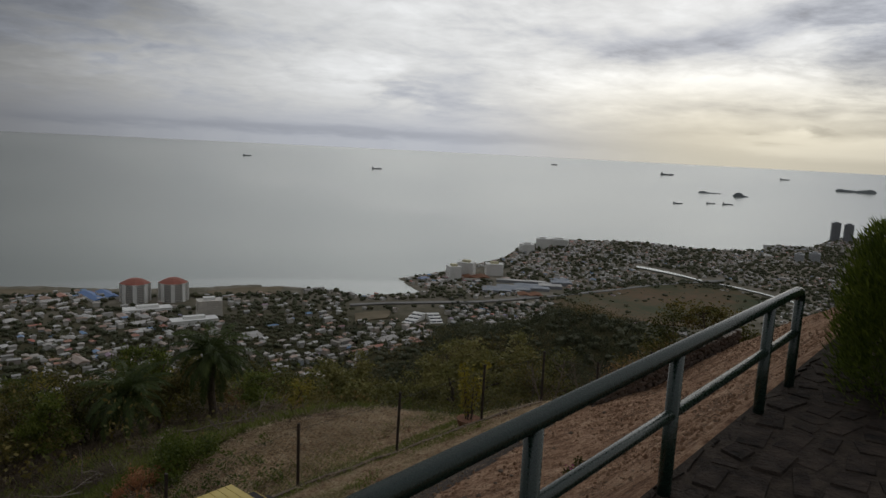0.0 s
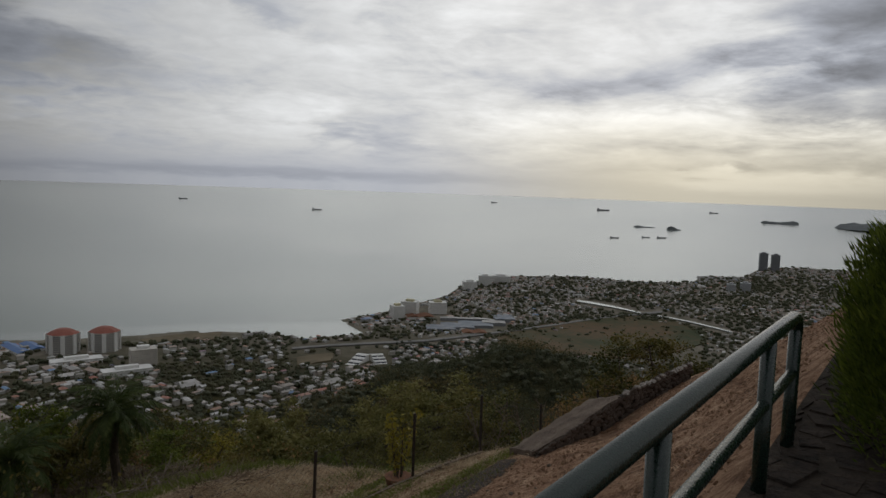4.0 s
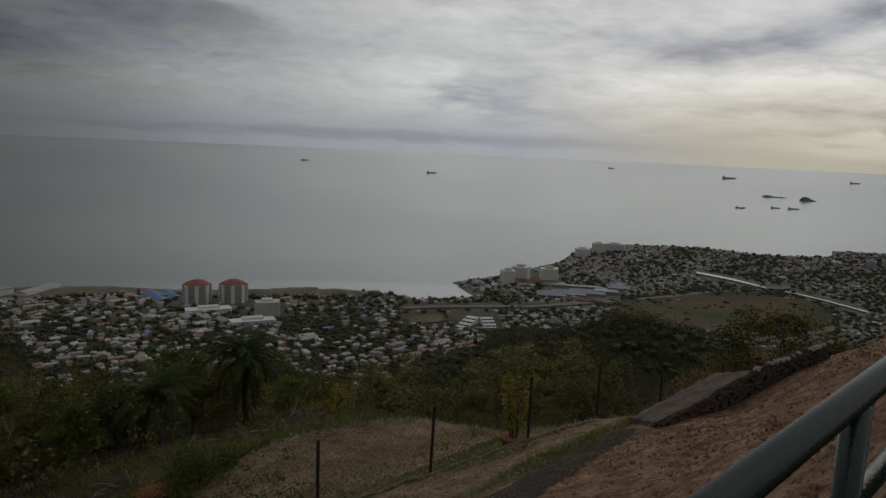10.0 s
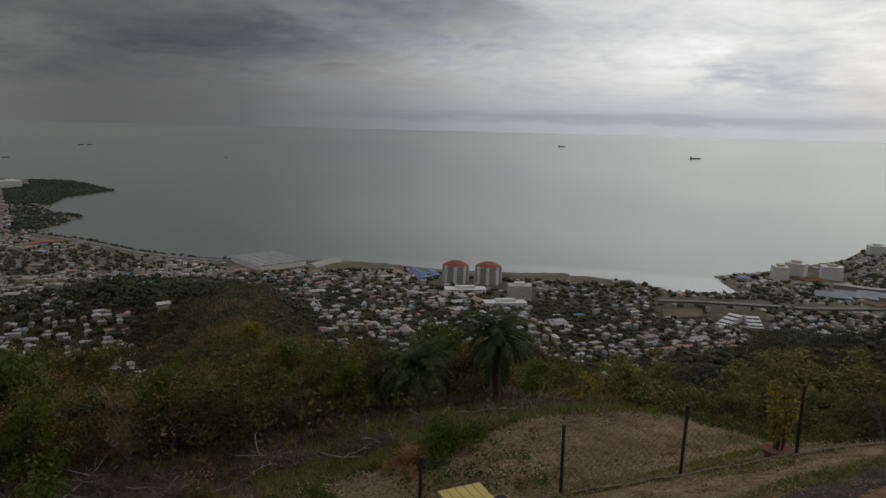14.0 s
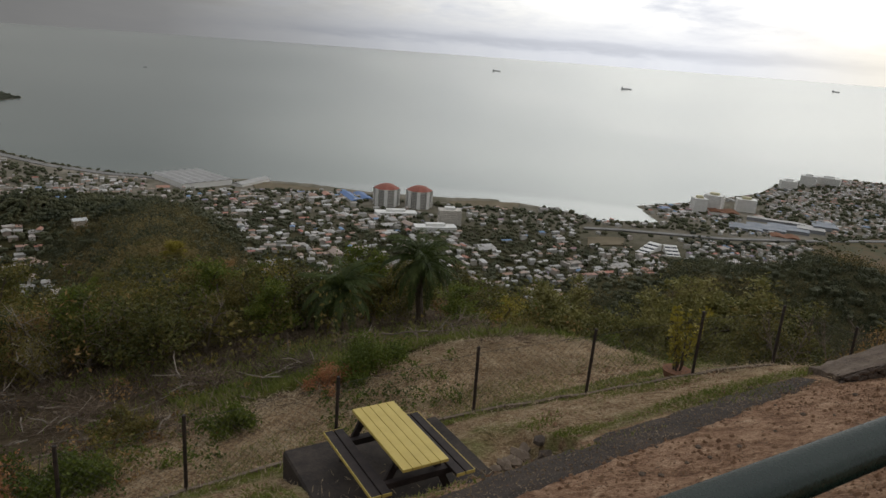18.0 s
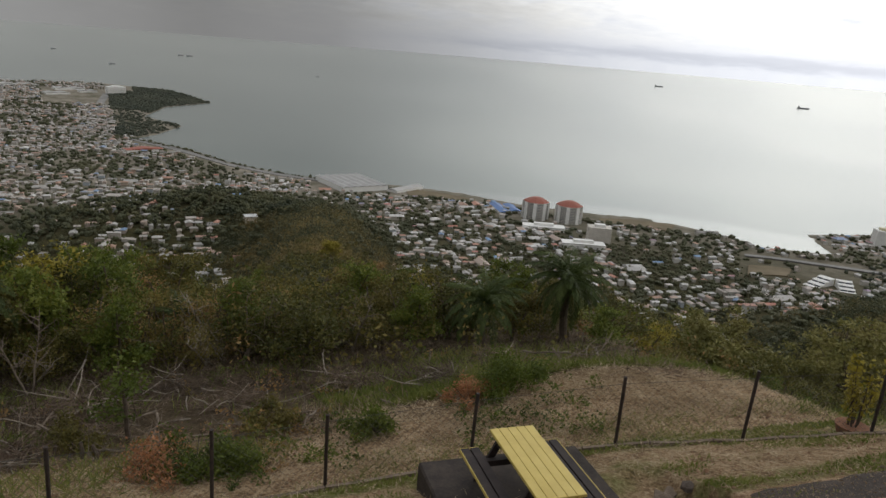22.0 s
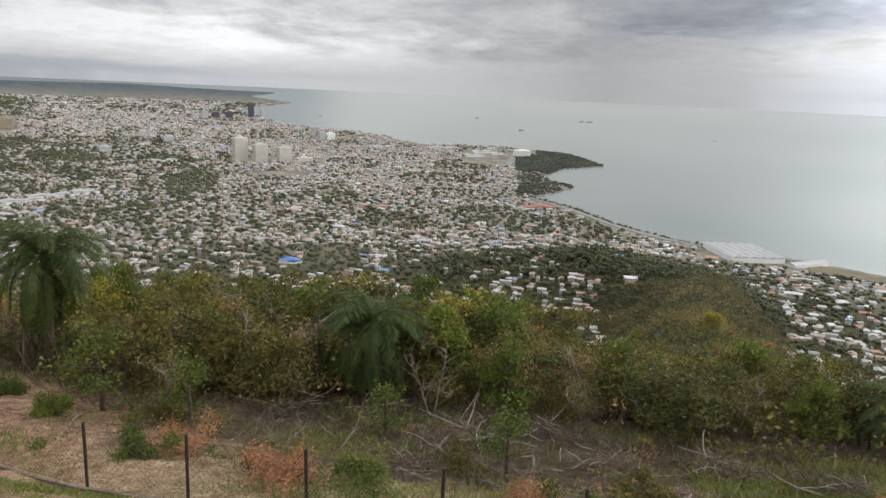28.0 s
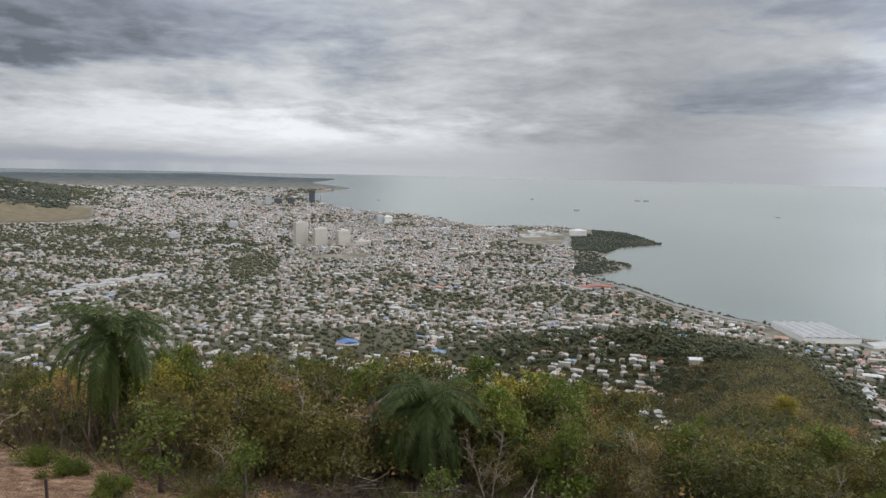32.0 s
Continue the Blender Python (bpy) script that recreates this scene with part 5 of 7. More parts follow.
island(43.9, 45.05, 2.72, 36, 3, "small dark rounded islet")
island(41.4, 42.9, 2.62, 24, 4, "low dark islet in the bay")
island(50.6, 53.2, 1.85, 62, 5, "low dark wooded island")
island(55.4, 72, 1.98, 250, 6, "long dark wooded headland across the water")


# ---- the lookout: path, rail, hedge ----
AB = Matrix(((UX, NX, 0, 0), (UY, NY, 0, 0), (0, 0, 1, 0), (0, 0, 0, 1)))


def flagged_path():
    path = new("path", Shape().box(-4, -1.25, -0.30, 13, 0.66, 0.015).moved(AB).mesh("path", "mortar"))
    tagged(path, "narrow path of dark worn flagstones along the rail", "path", "", "structure")
    g = random.Random(4)
    b = -1.2
    while b < 0.6:
        d = g.uniform(0.16, 0.34)
        a = 1.2 + g.uniform(0, 0.4)
        while a < 12.4:
            l = g.uniform(0.18, 0.55)
            q = [(a + 0.02 + g.uniform(0, 0.05), b + 0.015 + g.uniform(0, 0.05)), (a + l - 0.02 - g.uniform(0, 0.05), b + 0.015 + g.uniform(0, 0.05)), (a + l - 0.02 - g.uniform(0, 0.05), min(b + d, 0.64) - 0.015 - g.uniform(0, 0.04)), (a + 0.02 + g.uniform(0, 0.05), min(b + d, 0.64) - 0.015 - g.uniform(0, 0.04))]
            cx, cy = sum(v[0] for v in q) / 4, sum(v[1] for v in q) / 4
            tw = g.uniform(-0.35, 0.35)
            q = [(cx + (x - cx) * math.cos(tw) * 1.04 - (y - cy) * math.sin(tw), min(cy + (x - cx) * math.sin(tw) + (y - cy) * math.cos(tw), 0.65)) for x, y in q]
            t = 0.015 + g.uniform(0.004, 0.024)
            sh = Shape().prism(q, 0.0, t, [(cx + (x - cx) * 0.93, cy + (y - cy) * 0.93) for x, y in q]).moved(AB)
            part("flagstone", sh, "flagstone", path)
            a += l
        b += d


flagged_path()


def hand_rail():
    a0, a1, bb = -1.6, 5.41, 0.57
    ob = thing("hand_rail", Matrix.Identity(4), "dark green painted pipe railing with two rails", "railing")
    top, low, r = 0.985, 0.565, 0.048
    p = lambda a, z: Vector((*ab(a, bb), z))
    part("top_rail", Shape().tube([p(a0, top), p(a1 - 0.12, top), p(a1 - 0.035, top - 0.012), p(a1, top - 0.06), p(a1 + 0.012, top - 0.13)], r, 20), "rail_paint", ob, "glossy dark green top rail", True)
    part("lower_rail", Shape().tube([p(a0, low), p(a1, low)], r * 0.78, 16), "rail_paint", ob, "", True)
    for a in (-1.0, 0.72, 2.38, 4.42, a1 + 0.005):
        part("post", Shape().tube([p(a, -0.35), p(a, top - 0.03)], r * 0.95, 18), "rail_paint", ob, "", True)



hand_rail()


def blades(n, base, tip, width, seed):
    """Thin leaf blades from base points to tip points as single triangles with a fold."""
    g = np.random.default_rng(seed)
    d = tip - base
    side = np.cross(d, g.normal(0, 1, (n, 3)))
    side /= np.linalg.norm(side, axis=1, keepdims=True) + 1e-9
    wv = side * (width if np.ndim(width) == 0 else np.asarray(width)[:, None])
    mid = base + d * 0.45
    v = np.stack([base, mid - wv, tip, mid + wv], 1).reshape(-1, 3)
    f = np.arange(4 * n).reshape(-1, 4)
    return v, f


def hedge():
    g = np.random.default_rng(11)
    n = 52000
    ca, cb, ra, rb, h = 7.1, -0.62, 1.95, 0.98, 1.5
    # a clipped, rounded block with a ragged skin
    t, k = g.uniform(0, 2 * np.pi, n), g.random(n) ** 0.35
    ex = np.sign(np.cos(t)) * np.abs(np.cos(t)) ** 0.6
    ey = np.sign(np.sin(t)) * np.abs(np.sin(t)) ** 0.6
    z = g.random(n) ** 0.8
    taper = 1 - 0.25 * z**4
    lump = 1 + 0.07 * np.sin(5 * t + 6 * z) + 0.05 * g.normal(0, 1, n)
    a, b, zz = ca + ra * ex * k * taper * lump, cb + rb * ey * k * taper * lump, 0.05 + h * z * (1 + 0.05 * np.sin(4 * t))
    base = np.stack([a * UX + b * NX, a * UY + b * NY, zz], 1)
    out = np.stack([ex * UX + ey * NX, ex * UY + ey * NY, 0.9 + 1.1 * z], 1) + g.normal(0, 0.45, (n, 3))
    out /= np.linalg.norm(out, axis=1, keepdims=True)
    v, f = blades(n, base, base + out * g.uniform(0.05, 0.14, (n, 1)), 0.008, 12)
    ob = thing("hedge", Matrix.Identity(4), "thick clipped green hedge of narrow leaves beside the path", "hedge")
    part("foliage", mesh_from("foliage", v, f, ["hedge_leaf"]), "", ob)
    core = Shape().prism([(ca + ra * 0.8 * math.cos(i * 0.524), cb + rb * 0.78 * math.sin(i * 0.524)) for i in range(12)], 0.0, 1.2, [(ca + ra * 0.6 * math.cos(i * 0.524), cb + rb * 0.6 * math.sin(i * 0.524)) for i in range(12)]).moved(AB)
    part("inner_wood", core, "bark", ob, "dark inner twigs")


hedge()


# ---- the lawn below: strip of tarmac, tables, fence ----
def drape_ab(name, left, right, mat, lift, label, category, n=60, cols=6, kind="structure"):
    """A thin sheet over the bank between two edges, given along and down the slope."""
    la, ra_ = np.array(left, float), np.array(right, float)
    t = np.linspace(0, 1, n)
    def run(q):
        s = np.linspace(0, 1, len(q))
        return np.stack([np.interp(t, s, q[:, 0]), np.interp(t, s, q[:, 1])], 1)
    L, R = run(la), run(ra_)
    k = np.linspace(0, 1, cols + 1)[None, :, None]
    wob = 0.05 * np.sin(np.arange(n) * 1.7)[:, None, None] + 0.04 * np.sin(np.arange(n) * 0.63)[:, None, None]
    P = L[:, None] * (1 - k) + R[:, None] * k + wob * (2 * k - 1)
    A, B = P[..., 0], P[..., 1]
    X, Y = A * UX + B * NX, A * UY + B * NY
    edge = np.minimum(k[..., 0], 1 - k[..., 0])
    Z = ground(X, Y) + lift * np.where(edge < 0.01, -1.0, 1.0)
    idx = np.arange(n * (cols + 1)).reshape(n, cols + 1)
    q = np.stack([idx[:-1, :-1], idx[1:, :-1], idx[1:, 1:], idx[:-1, 1:]], -1).reshape(-1, 4)
    return tagged(new(name, mesh_from(name, np.stack([X, Y, Z], -1).reshape(-1, 3), q, [mat], None, True)), label, category, "", kind)


drape_ab("tarmac_strip", [(-3, 4.5), (0.5, 4.8), (3.1, 5.15), (5, 5.55), (7.45, 5.85), (11.1, 6.25), (12.4, 6.45)], [(-3, 5.6), (0.5, 5.9), (2.5, 6.25), (4.8, 6.65), (6.9, 6.95), (8.9, 7.1), (12.6, 7.2)], "asphalt", 0.035, "dark worn tarmac drain strip along the bank", "path")


def picnic_table(a, b, ztop, turn, label):
    """Boards run along local y; benches on both sides."""
    x, y = ab(a, b)
    ob = thing("picnic_table", Matrix.Translation((x, y, ztop - 0.75)) @ AB.to_3x3().to_4x4() @ Matrix.Rotation(radians(turn), 4, "Z"), label, "picnic table", "picnic tables")
    for i in range(5):
        x0 = -0.37 + i * 0.149
        part("table_board", Shape().box(x0, -0.915, 0.705, x0 + 0.143, 0.915, 0.75, 0.006), "yellow_paint", ob, "yellow painted board")
    for side in (-1, 1):
        for k in range(2):
            c = side * (0.60 + 0.165 * k)
            bd = part("bench_board", Shape().box(c - 0.072, -0.915, 0.40, c + 0.072, 0.915, 0.445, 0.006), "dark_wood", ob, "dark brown bench board")
            part("end_strip", Shape().box(c - 0.074, -0.921, 0.396, c + 0.074, -0.912, 0.447), "yellow_paint", bd, "yellow painted end")
            part("end_strip", Shape().box(c - 0.074, 0.912, 0.396, c + 0.074, 0.921, 0.447), "yellow_paint", bd, "yellow painted end")
        o = side * 0.842
        part("bench_edge", Shape().box(o - 0.006, -0.915, 0.398, o + 0.006, 0.915, 0.447), "yellow_paint", ob, "yellow painted bench edge")
    for yy in (-0.62, 0.62):
        part("top_batten", Shape().box(-0.34, yy - 0.045, 0.60, 0.34, yy + 0.045, 0.705), "dark_wood", ob)
        part("bench_beam", Shape().box(-0.80, yy - 0.045, 0.30, 0.80, yy + 0.045, 0.40), "dark_wood", ob)
        for side in (-1, 1):
            sh = Shape().add([(side * 0.20, yy + 0.05, 0.70), (side * 0.32, yy + 0.05, 0.70), (side * 0.66, yy + 0.05, 0), (side * 0.54, yy + 0.05, 0), (side * 0.20, yy + 0.095, 0.70), (side * 0.32, yy + 0.095, 0.70), (side * 0.66, yy + 0.095, 0), (side * 0.54, yy + 0.095, 0)],
                             [(0, 1, 2, 3), (7, 6, 5, 4), (0, 4, 5, 1), (1, 5, 6, 2), (2, 6, 7, 3), (3, 7, 4, 0)])
            part("leg", sh, "dark_wood", ob)
    part("stretcher", Shape().box(-0.045, -0.62, 0.52, 0.045, 0.62, 0.60), "dark_wood", ob)
    return ob


def slab(a0, a1, b0, b1, ztop, label):
    sh = Shape().box(a0, b0, ztop - 1.3, a1, b1, ztop, 0.03).moved(AB)
    return tagged(new("table_pad", sh.mesh("table_pad", "dark_slab")), label, "concrete pad", "", "structure")


slab(*PAD_1, "dark weathered concrete pad under a picnic table")
slab(*PAD_2, "dark weathered concrete pad under a picnic table")
picnic_table(4.37, 8.2, PAD_1[4] + 0.754, 0, "yellow-topped picnic table with dark brown benches")
picnic_table(-12.3, 8.2, PAD_2[4] + 0.754, 0, "yellow-topped picnic table at the lawn's far end")

# broken edge stones above the pad
gst = random.Random(9)


def stone_mesh(name, size, seed, mat):
    g = random.Random(seed)
    bm = bmesh.new()
    bmesh.ops.create_icosphere(bm, subdivisions=1, radius=1)
    for v in bm.verts:
        v.co = Vector((v.co.x * size[0], v.co.y * size[1], v.co.z * size[2])) * g.uniform(0.78, 1.15)
    me = bpy.data.meshes.new(name)
    bm.to_mesh(me)
    bm.free()
    me.materials.append(MATS[mat])
    return me


for i in range(34):
    a, b = (2.7 + 0.13 * i + gst.uniform(-0.06, 0.06), 6.95 + gst.uniform(-0.05, 0.06)) if i < 31 else (6.75 + 0.05 * (i - 31), 7.2 + 0.3 * (i - 31))
    x, y = ab(a, b)
    ob = new("edge_stone", stone_mesh("edge_stone", (gst.uniform(0.09, 0.2), gst.uniform(0.08, 0.15), gst.uniform(0.06, 0.11)), i, "wall_stone"))
    ob.matrix_world = Matrix.Translation((x, y, gz(x, y) + 0.03)) @ Matrix.Rotation(gst.uniform(0, 3), 4, "Z")
    tagged(ob, "rough grey stone edging the sunken pad", "stone", "edge stones")
for i in range(26):
    a, b = gst.uniform(3.5, 11.5), gst.uniform(4.2, 7.2)
    x, y = ab(a, b)
    k = gst.uniform(0.02, 0.06)
    ob = new("pebble", stone_mesh("pebble", (k, k * 0.8, k * 0.6), 60 + i, "concrete"))
    ob.matrix_world = Matrix.Translation((x, y, gz(x, y) + 0.03))
    tagged(ob, "small pale stone lying on the bank", "stone", "loose stones")

# ---- chain-link fence ----
POSTS_AB = [(-26.5, 14.2), (-23.2, 13.6), (-20.1, 13.1), (-16.6, 12.3), (-13.2, 11.6), (-10.1, 11.0), (-7.7, 10.9), (-5.2, 10.9), (-2.66, 10.9), (-0.2, 10.9), (1.72, 10.88), (4.5, 11.0), (7.4, 10.6), (9.65, 9.75), (12.2, 9.15), (14.2, 8.6), (16.4, 8.05), (19.2, 7.6), (22, 7.3)]


def fence():
    ob = thing("fence", Matrix.Identity(4), "low chain-link fence on rusty dark steel posts", "fence")
    g = random.Random(3)
    line = [Vector((*ab(*q), 0)) for q in POSTS_AB]
    for q in line:
        q.z = gz(q.x, q.y)
        lean = Vector((g.uniform(-0.05, 0.05), g.uniform(-0.05, 0.05), 1.52))
        part("post", Shape().tube([q - Vector((0, 0, 0.3)), q + lean], 0.034, 8), "fence_steel", ob)
    wires = Shape()
    for p, q in zip(line, line[1:]):
        d = q - p
        L = d.length
        k = int(L / 0.15)
        for i in range(-9, k + 1):
            for slope in (1, -1):
                s0, s1 = i * 0.15, i * 0.15 + 1.3
                z0, z1 = (0.06, 1.36) if slope > 0 else (1.36, 0.06)
                if s1 < 0 or s0 > L:
                    continue
                c0, c1 = max(s0, 0), min(s1, L)
                zz0, zz1 = z0 + (z1 - z0) * (c0 - s0) / 1.3, z0 + (z1 - z0) * (c1 - s0) / 1.3
                wires.tube([p + d * (c0 / L) + Vector((0, 0, zz0)), p + d * (c1 / L) + Vector((0, 0, zz1))], 0.0021, 3, False)
    part("wire_mesh", wires, "wire", ob, "thin grey wire mesh")
    for z in (0.06, 1.36):
        part("strand", Shape().tube([q + Vector((0, 0, z)) for q in line], 0.004, 4), "wire", ob)


fence()
left = [(a, b - 0.16) for a, b in POSTS_AB]
right = [(a, b - 0.02) for a, b in POSTS_AB]
kerb = Shape()
for (p0, q0), (p1, q1) in zip(POSTS_AB, POSTS_AB[1:]):
    for i in range(4):
        t0, t1 = i / 4, (i + 1) / 4 - 0.012
        A0, B0, A1, B1 = p0 + (p1 - p0) * t0, q0 + (q1 - q0) * t0, p0 + (p1 - p0) * t1, q0 + (q1 - q0) * t1
        vs = []
        for (a, b) in ((A0, B0), (A1, B1)):
            x, y = ab(a, b - 0.17)
            z = gz(x, y)
            for off, up in ((-0.13, -0.25), (-0.13, 0.03 + 0.02 * math.sin(5 * a)), (-0.06, 0.03 + 0.02 * math.sin(5 * a)), (-0.06, -0.25)):
                X, Y = ab(a, b + off)
                vs.append((X, Y, z + up))
        kerb.add(vs, [(0, 1, 2, 3), (7, 6, 5, 4), (0, 4, 5, 1), (1, 5, 6, 2), (2, 6, 7, 3)])
tagged(new("kerb", kerb.mesh("kerb", "kerb_stone")), "low dark concrete kerb under the fence", "kerb", "", "structure")


# ---- sloping slab with a stone wall ----
def ramp():
    ob = thing("stone_ramp", Matrix.Identity(4), "sloping rough concrete slab on a dark stone wall", "ramp", "", "structure")
    A, B, C, D = Vector((8.18, 12.64, -3.94)), Vector((8.02, 11.4, -3.53)), Vector((10.65, 11.91, -2.77)), Vector((10.55, 12.93, -3.13))
    g = random.Random(21)
    n, m = 14, 6
    vs = []
    for i in range(n + 1):
        for j in range(m + 1):
            q = A.lerp(D, i / n).lerp(B.lerp(C, i / n), j / m)
            edge = i in (0, n) or j in (0, m)
            vs.append(q + Vector((g.uniform(-0.04, 0.04), g.uniform(-0.04, 0.04), g.uniform(-0.018, 0.018) - (0.02 if edge else 0))))
    top = len(vs)
    rim = [i * (m + 1) for i in range(n + 1)] + [n * (m + 1) + j for j in range(1, m + 1)] + [i * (m + 1) + m for i in range(n - 1, -1, -1)] + [j for j in range(m - 1, 0, -1)]
    vs += [vs[k] + Vector((0, 0, -0.2)) for k in rim]
    fs = [(i * (m + 1) + j, i * (m + 1) + j + 1, (i + 1) * (m + 1) + j + 1, (i + 1) * (m + 1) + j) for i in range(n) for j in range(m)]
    fs = [f[::-1] for f in fs] + [(rim[k], rim[(k + 1) % len(rim)], top + (k + 1) % len(rim), top + k) for k in range(len(rim))]
    part("slab", Shape().add(vs, fs), "concrete", ob, "rough brown concrete slab")
    T = Vector((13.25, 12.44, -2.4))
    back = Vector((0.02, 0.03, -0.08))
    ends = [B + back, C + back, T + back]
    core = []
    for q in ends:
        core += [q + Vector((0, -0.07, 0)), q + Vector((0, 0.16, 0)), q + Vector((0, 0.16, -1.2)), q + Vector((0, -0.07, -1.2))]
    part("wall_core", Shape().add(core, [(4 * k + j, 4 * k + (j + 1) % 4, 4 * k + 4 + (j + 1) % 4, 4 * k + 4 + j) for k in range(2) for j in range(4)] + [(3, 2, 1, 0), (8, 9, 10, 11)]), "mortar", ob, "dark mortar of the wall")
    pool = [stone_mesh("stone", (g.uniform(0.09, 0.15), g.uniform(0.03, 0.05), g.uniform(0.05, 0.085)), 200 + i, "wall_stone") for i in range(14)]
    pale = [stone_mesh("cap_stone", (g.uniform(0.08, 0.13), g.uniform(0.07, 0.10), g.uniform(0.04, 0.06)), 240 + i, "cap_stone") for i in range(5)]
    for i in range(44):
        t = (i + 0.5) / 44
        q = B.lerp(C, t / 0.5) if t < 0.5 else C.lerp(T, (t - 0.5) / 0.5)
        floor = gz(q.x, q.y - 0.1)
        z, row = q.z - 0.02 + (0.05 if t > 0.5 else -0.04), 0
        while z > floor - 0.1 and row < 7:
            kind = pale if row == 0 and t > 0.5 and g.random() < 0.5 else pool
            st = part("stone" if kind is pool else "cap_stone", g.choice(kind), "", ob)
            st.matrix_world = Matrix.Translation((q.x + g.uniform(-0.06, 0.06), q.y - 0.05 + g.uniform(-0.012, 0.012), z)) @ Matrix.Rotation(0.2 + g.uniform(-0.12, 0.12), 4, "Z") @ Matrix.Rotation(g.uniform(-0.5, 0.5), 4, "Y")
            z -= g.uniform(0.09, 0.12)
            row += 1


ramp()

# rocky cut beside the pad
for i in range(16):
    a, b = 5.95 + 0.11 * (i % 8) + gst.uniform(-0.05, 0.05), 7.25 + 0.42 * (i // 8) + 0.05 * (i % 8) + gst.uniform(-0.1, 0.1)
    x, y = ab(a, b)
    ob = new("cut_rock", stone_mesh("cut_rock", (gst.uniform(0.12, 0.26), gst.uniform(0.08, 0.16), gst.uniform(0.05, 0.10)), 300 + i, "kerb_stone"))
    ob.matrix_world = Matrix.Translation((x, y, gz(x, y) + 0.02)) @ Matrix.Rotation(gst.uniform(0, 3), 4, "Z")
    tagged(ob, "dark rough rock in the cut beside the pad", "rock", "cut rocks")


# ---- vegetation ----
def leaf_quads(centres, size, g, droop=0.0):
    """Small rhombic leaves round the given points, facing all ways."""
    n = len(centres)
    u = g.normal(0, 1, (n, 3))
    u[:, 2] -= droop
    u /= np.linalg.norm(u, axis=1, keepdims=True)
    w = np.cross(u, g.normal(0, 1, (n, 3)))
    w /= np.linalg.norm(w, axis=1, keepdims=True)
    s = size * g.uniform(0.6, 1.35, (n, 1))
    return np.stack([centres - u * s * 0.6, centres + w * s * 0.32, centres + u * s * 0.6, centres - w * s * 0.32], 1).reshape(-1, 3), np.arange(4 * n).reshape(-1, 4)


def limb_path(g, start, direction, length, steps=5, wander=0.25):
    pts, d = [Vector(start)], Vector(direction).normalized()
    for _ in range(steps):
        d = (d + Vector(g.normal(0, wander, 3))).normalized()
        pts.append(pts[-1] + d * (length / steps))
    return pts


def tree_kind(name, seed, leaf, bark, height=5.0, spread=1.6, leaves=1700, size=0.17, limbs=7, stems=1, low=0.3, label="", category="tree", clump=0.26):
    """A tree 5 m high: tapered stem, limbs, twigs and leaf clumps with gaps between them."""
    g = np.random.default_rng(seed)
    ob = thing(name, Matrix.Identity(4), label, category, "hillside trees")
    tips = []
    for k in range(stems):
        lean = g.normal(0, 0.16 if stems == 1 else 0.34, 2)
        main = limb_path(g, (0.12 * k, 0.1 * k, -0.3), (lean[0], lean[1], 1), height * g.uniform(0.72, 0.86), 7, 0.10)
        r0 = 0.034 * height / math.sqrt(stems) * 0.62
        part("trunk", Shape().tube(main, [r0 * (1 - 0.11 * i) for i in range(len(main))], 7), bark, ob)
        tips.append(main[-1])
        wood = Shape()
        for j in range(limbs):
            t = low + (0.95 - low) * (j + g.random()) / limbs
            i = min(int(t * 7), 6)
            st = main[i].lerp(main[i + 1], t * 7 - i)
            az = g.uniform(0, 6.28)
            d = (math.cos(az), math.sin(az), g.uniform(0.25, 0.9))
            ln = spread * g.uniform(0.55, 1.1) * (1.15 - 0.5 * t)
            lp = limb_path(g, st, d, ln, 4, 0.28)
            wood.tube(lp, [r0 * 0.42 * (1 - 0.2 * q) for q in range(5)], 5)
            tips += [lp[-1], lp[-2], lp[2]]
            for _ in range(2):
                tw = limb_path(g, lp[g.integers(2, 5)], Vector(g.normal(0, 1, 3)) + Vector((0, 0, 0.4)), ln * 0.45, 2, 0.3)
                wood.tube(tw, [r0 * 0.17, r0 * 0.12, r0 * 0.05], 3, False)
                tips.append(tw[-1])
        tagged(part("branchwork", wood, bark, ob), "thin branches and twigs", "", "", "stuff")
    if leaves:
        leaves, size = int(leaves * 1.3), size * 0.8
        tp = np.array([tuple(q) for q in tips])
        wt = g.uniform(0.2, 1, len(tp))
        c = tp[g.choice(len(tp), leaves, p=wt / wt.sum())] + g.normal(0, clump, (leaves, 3)) * (1, 1, 0.62)
        v, f = leaf_quads(c, size, g, 0.3)
        part("crown", mesh_from("crown", v, f, [leaf]), "", ob)
    return ob


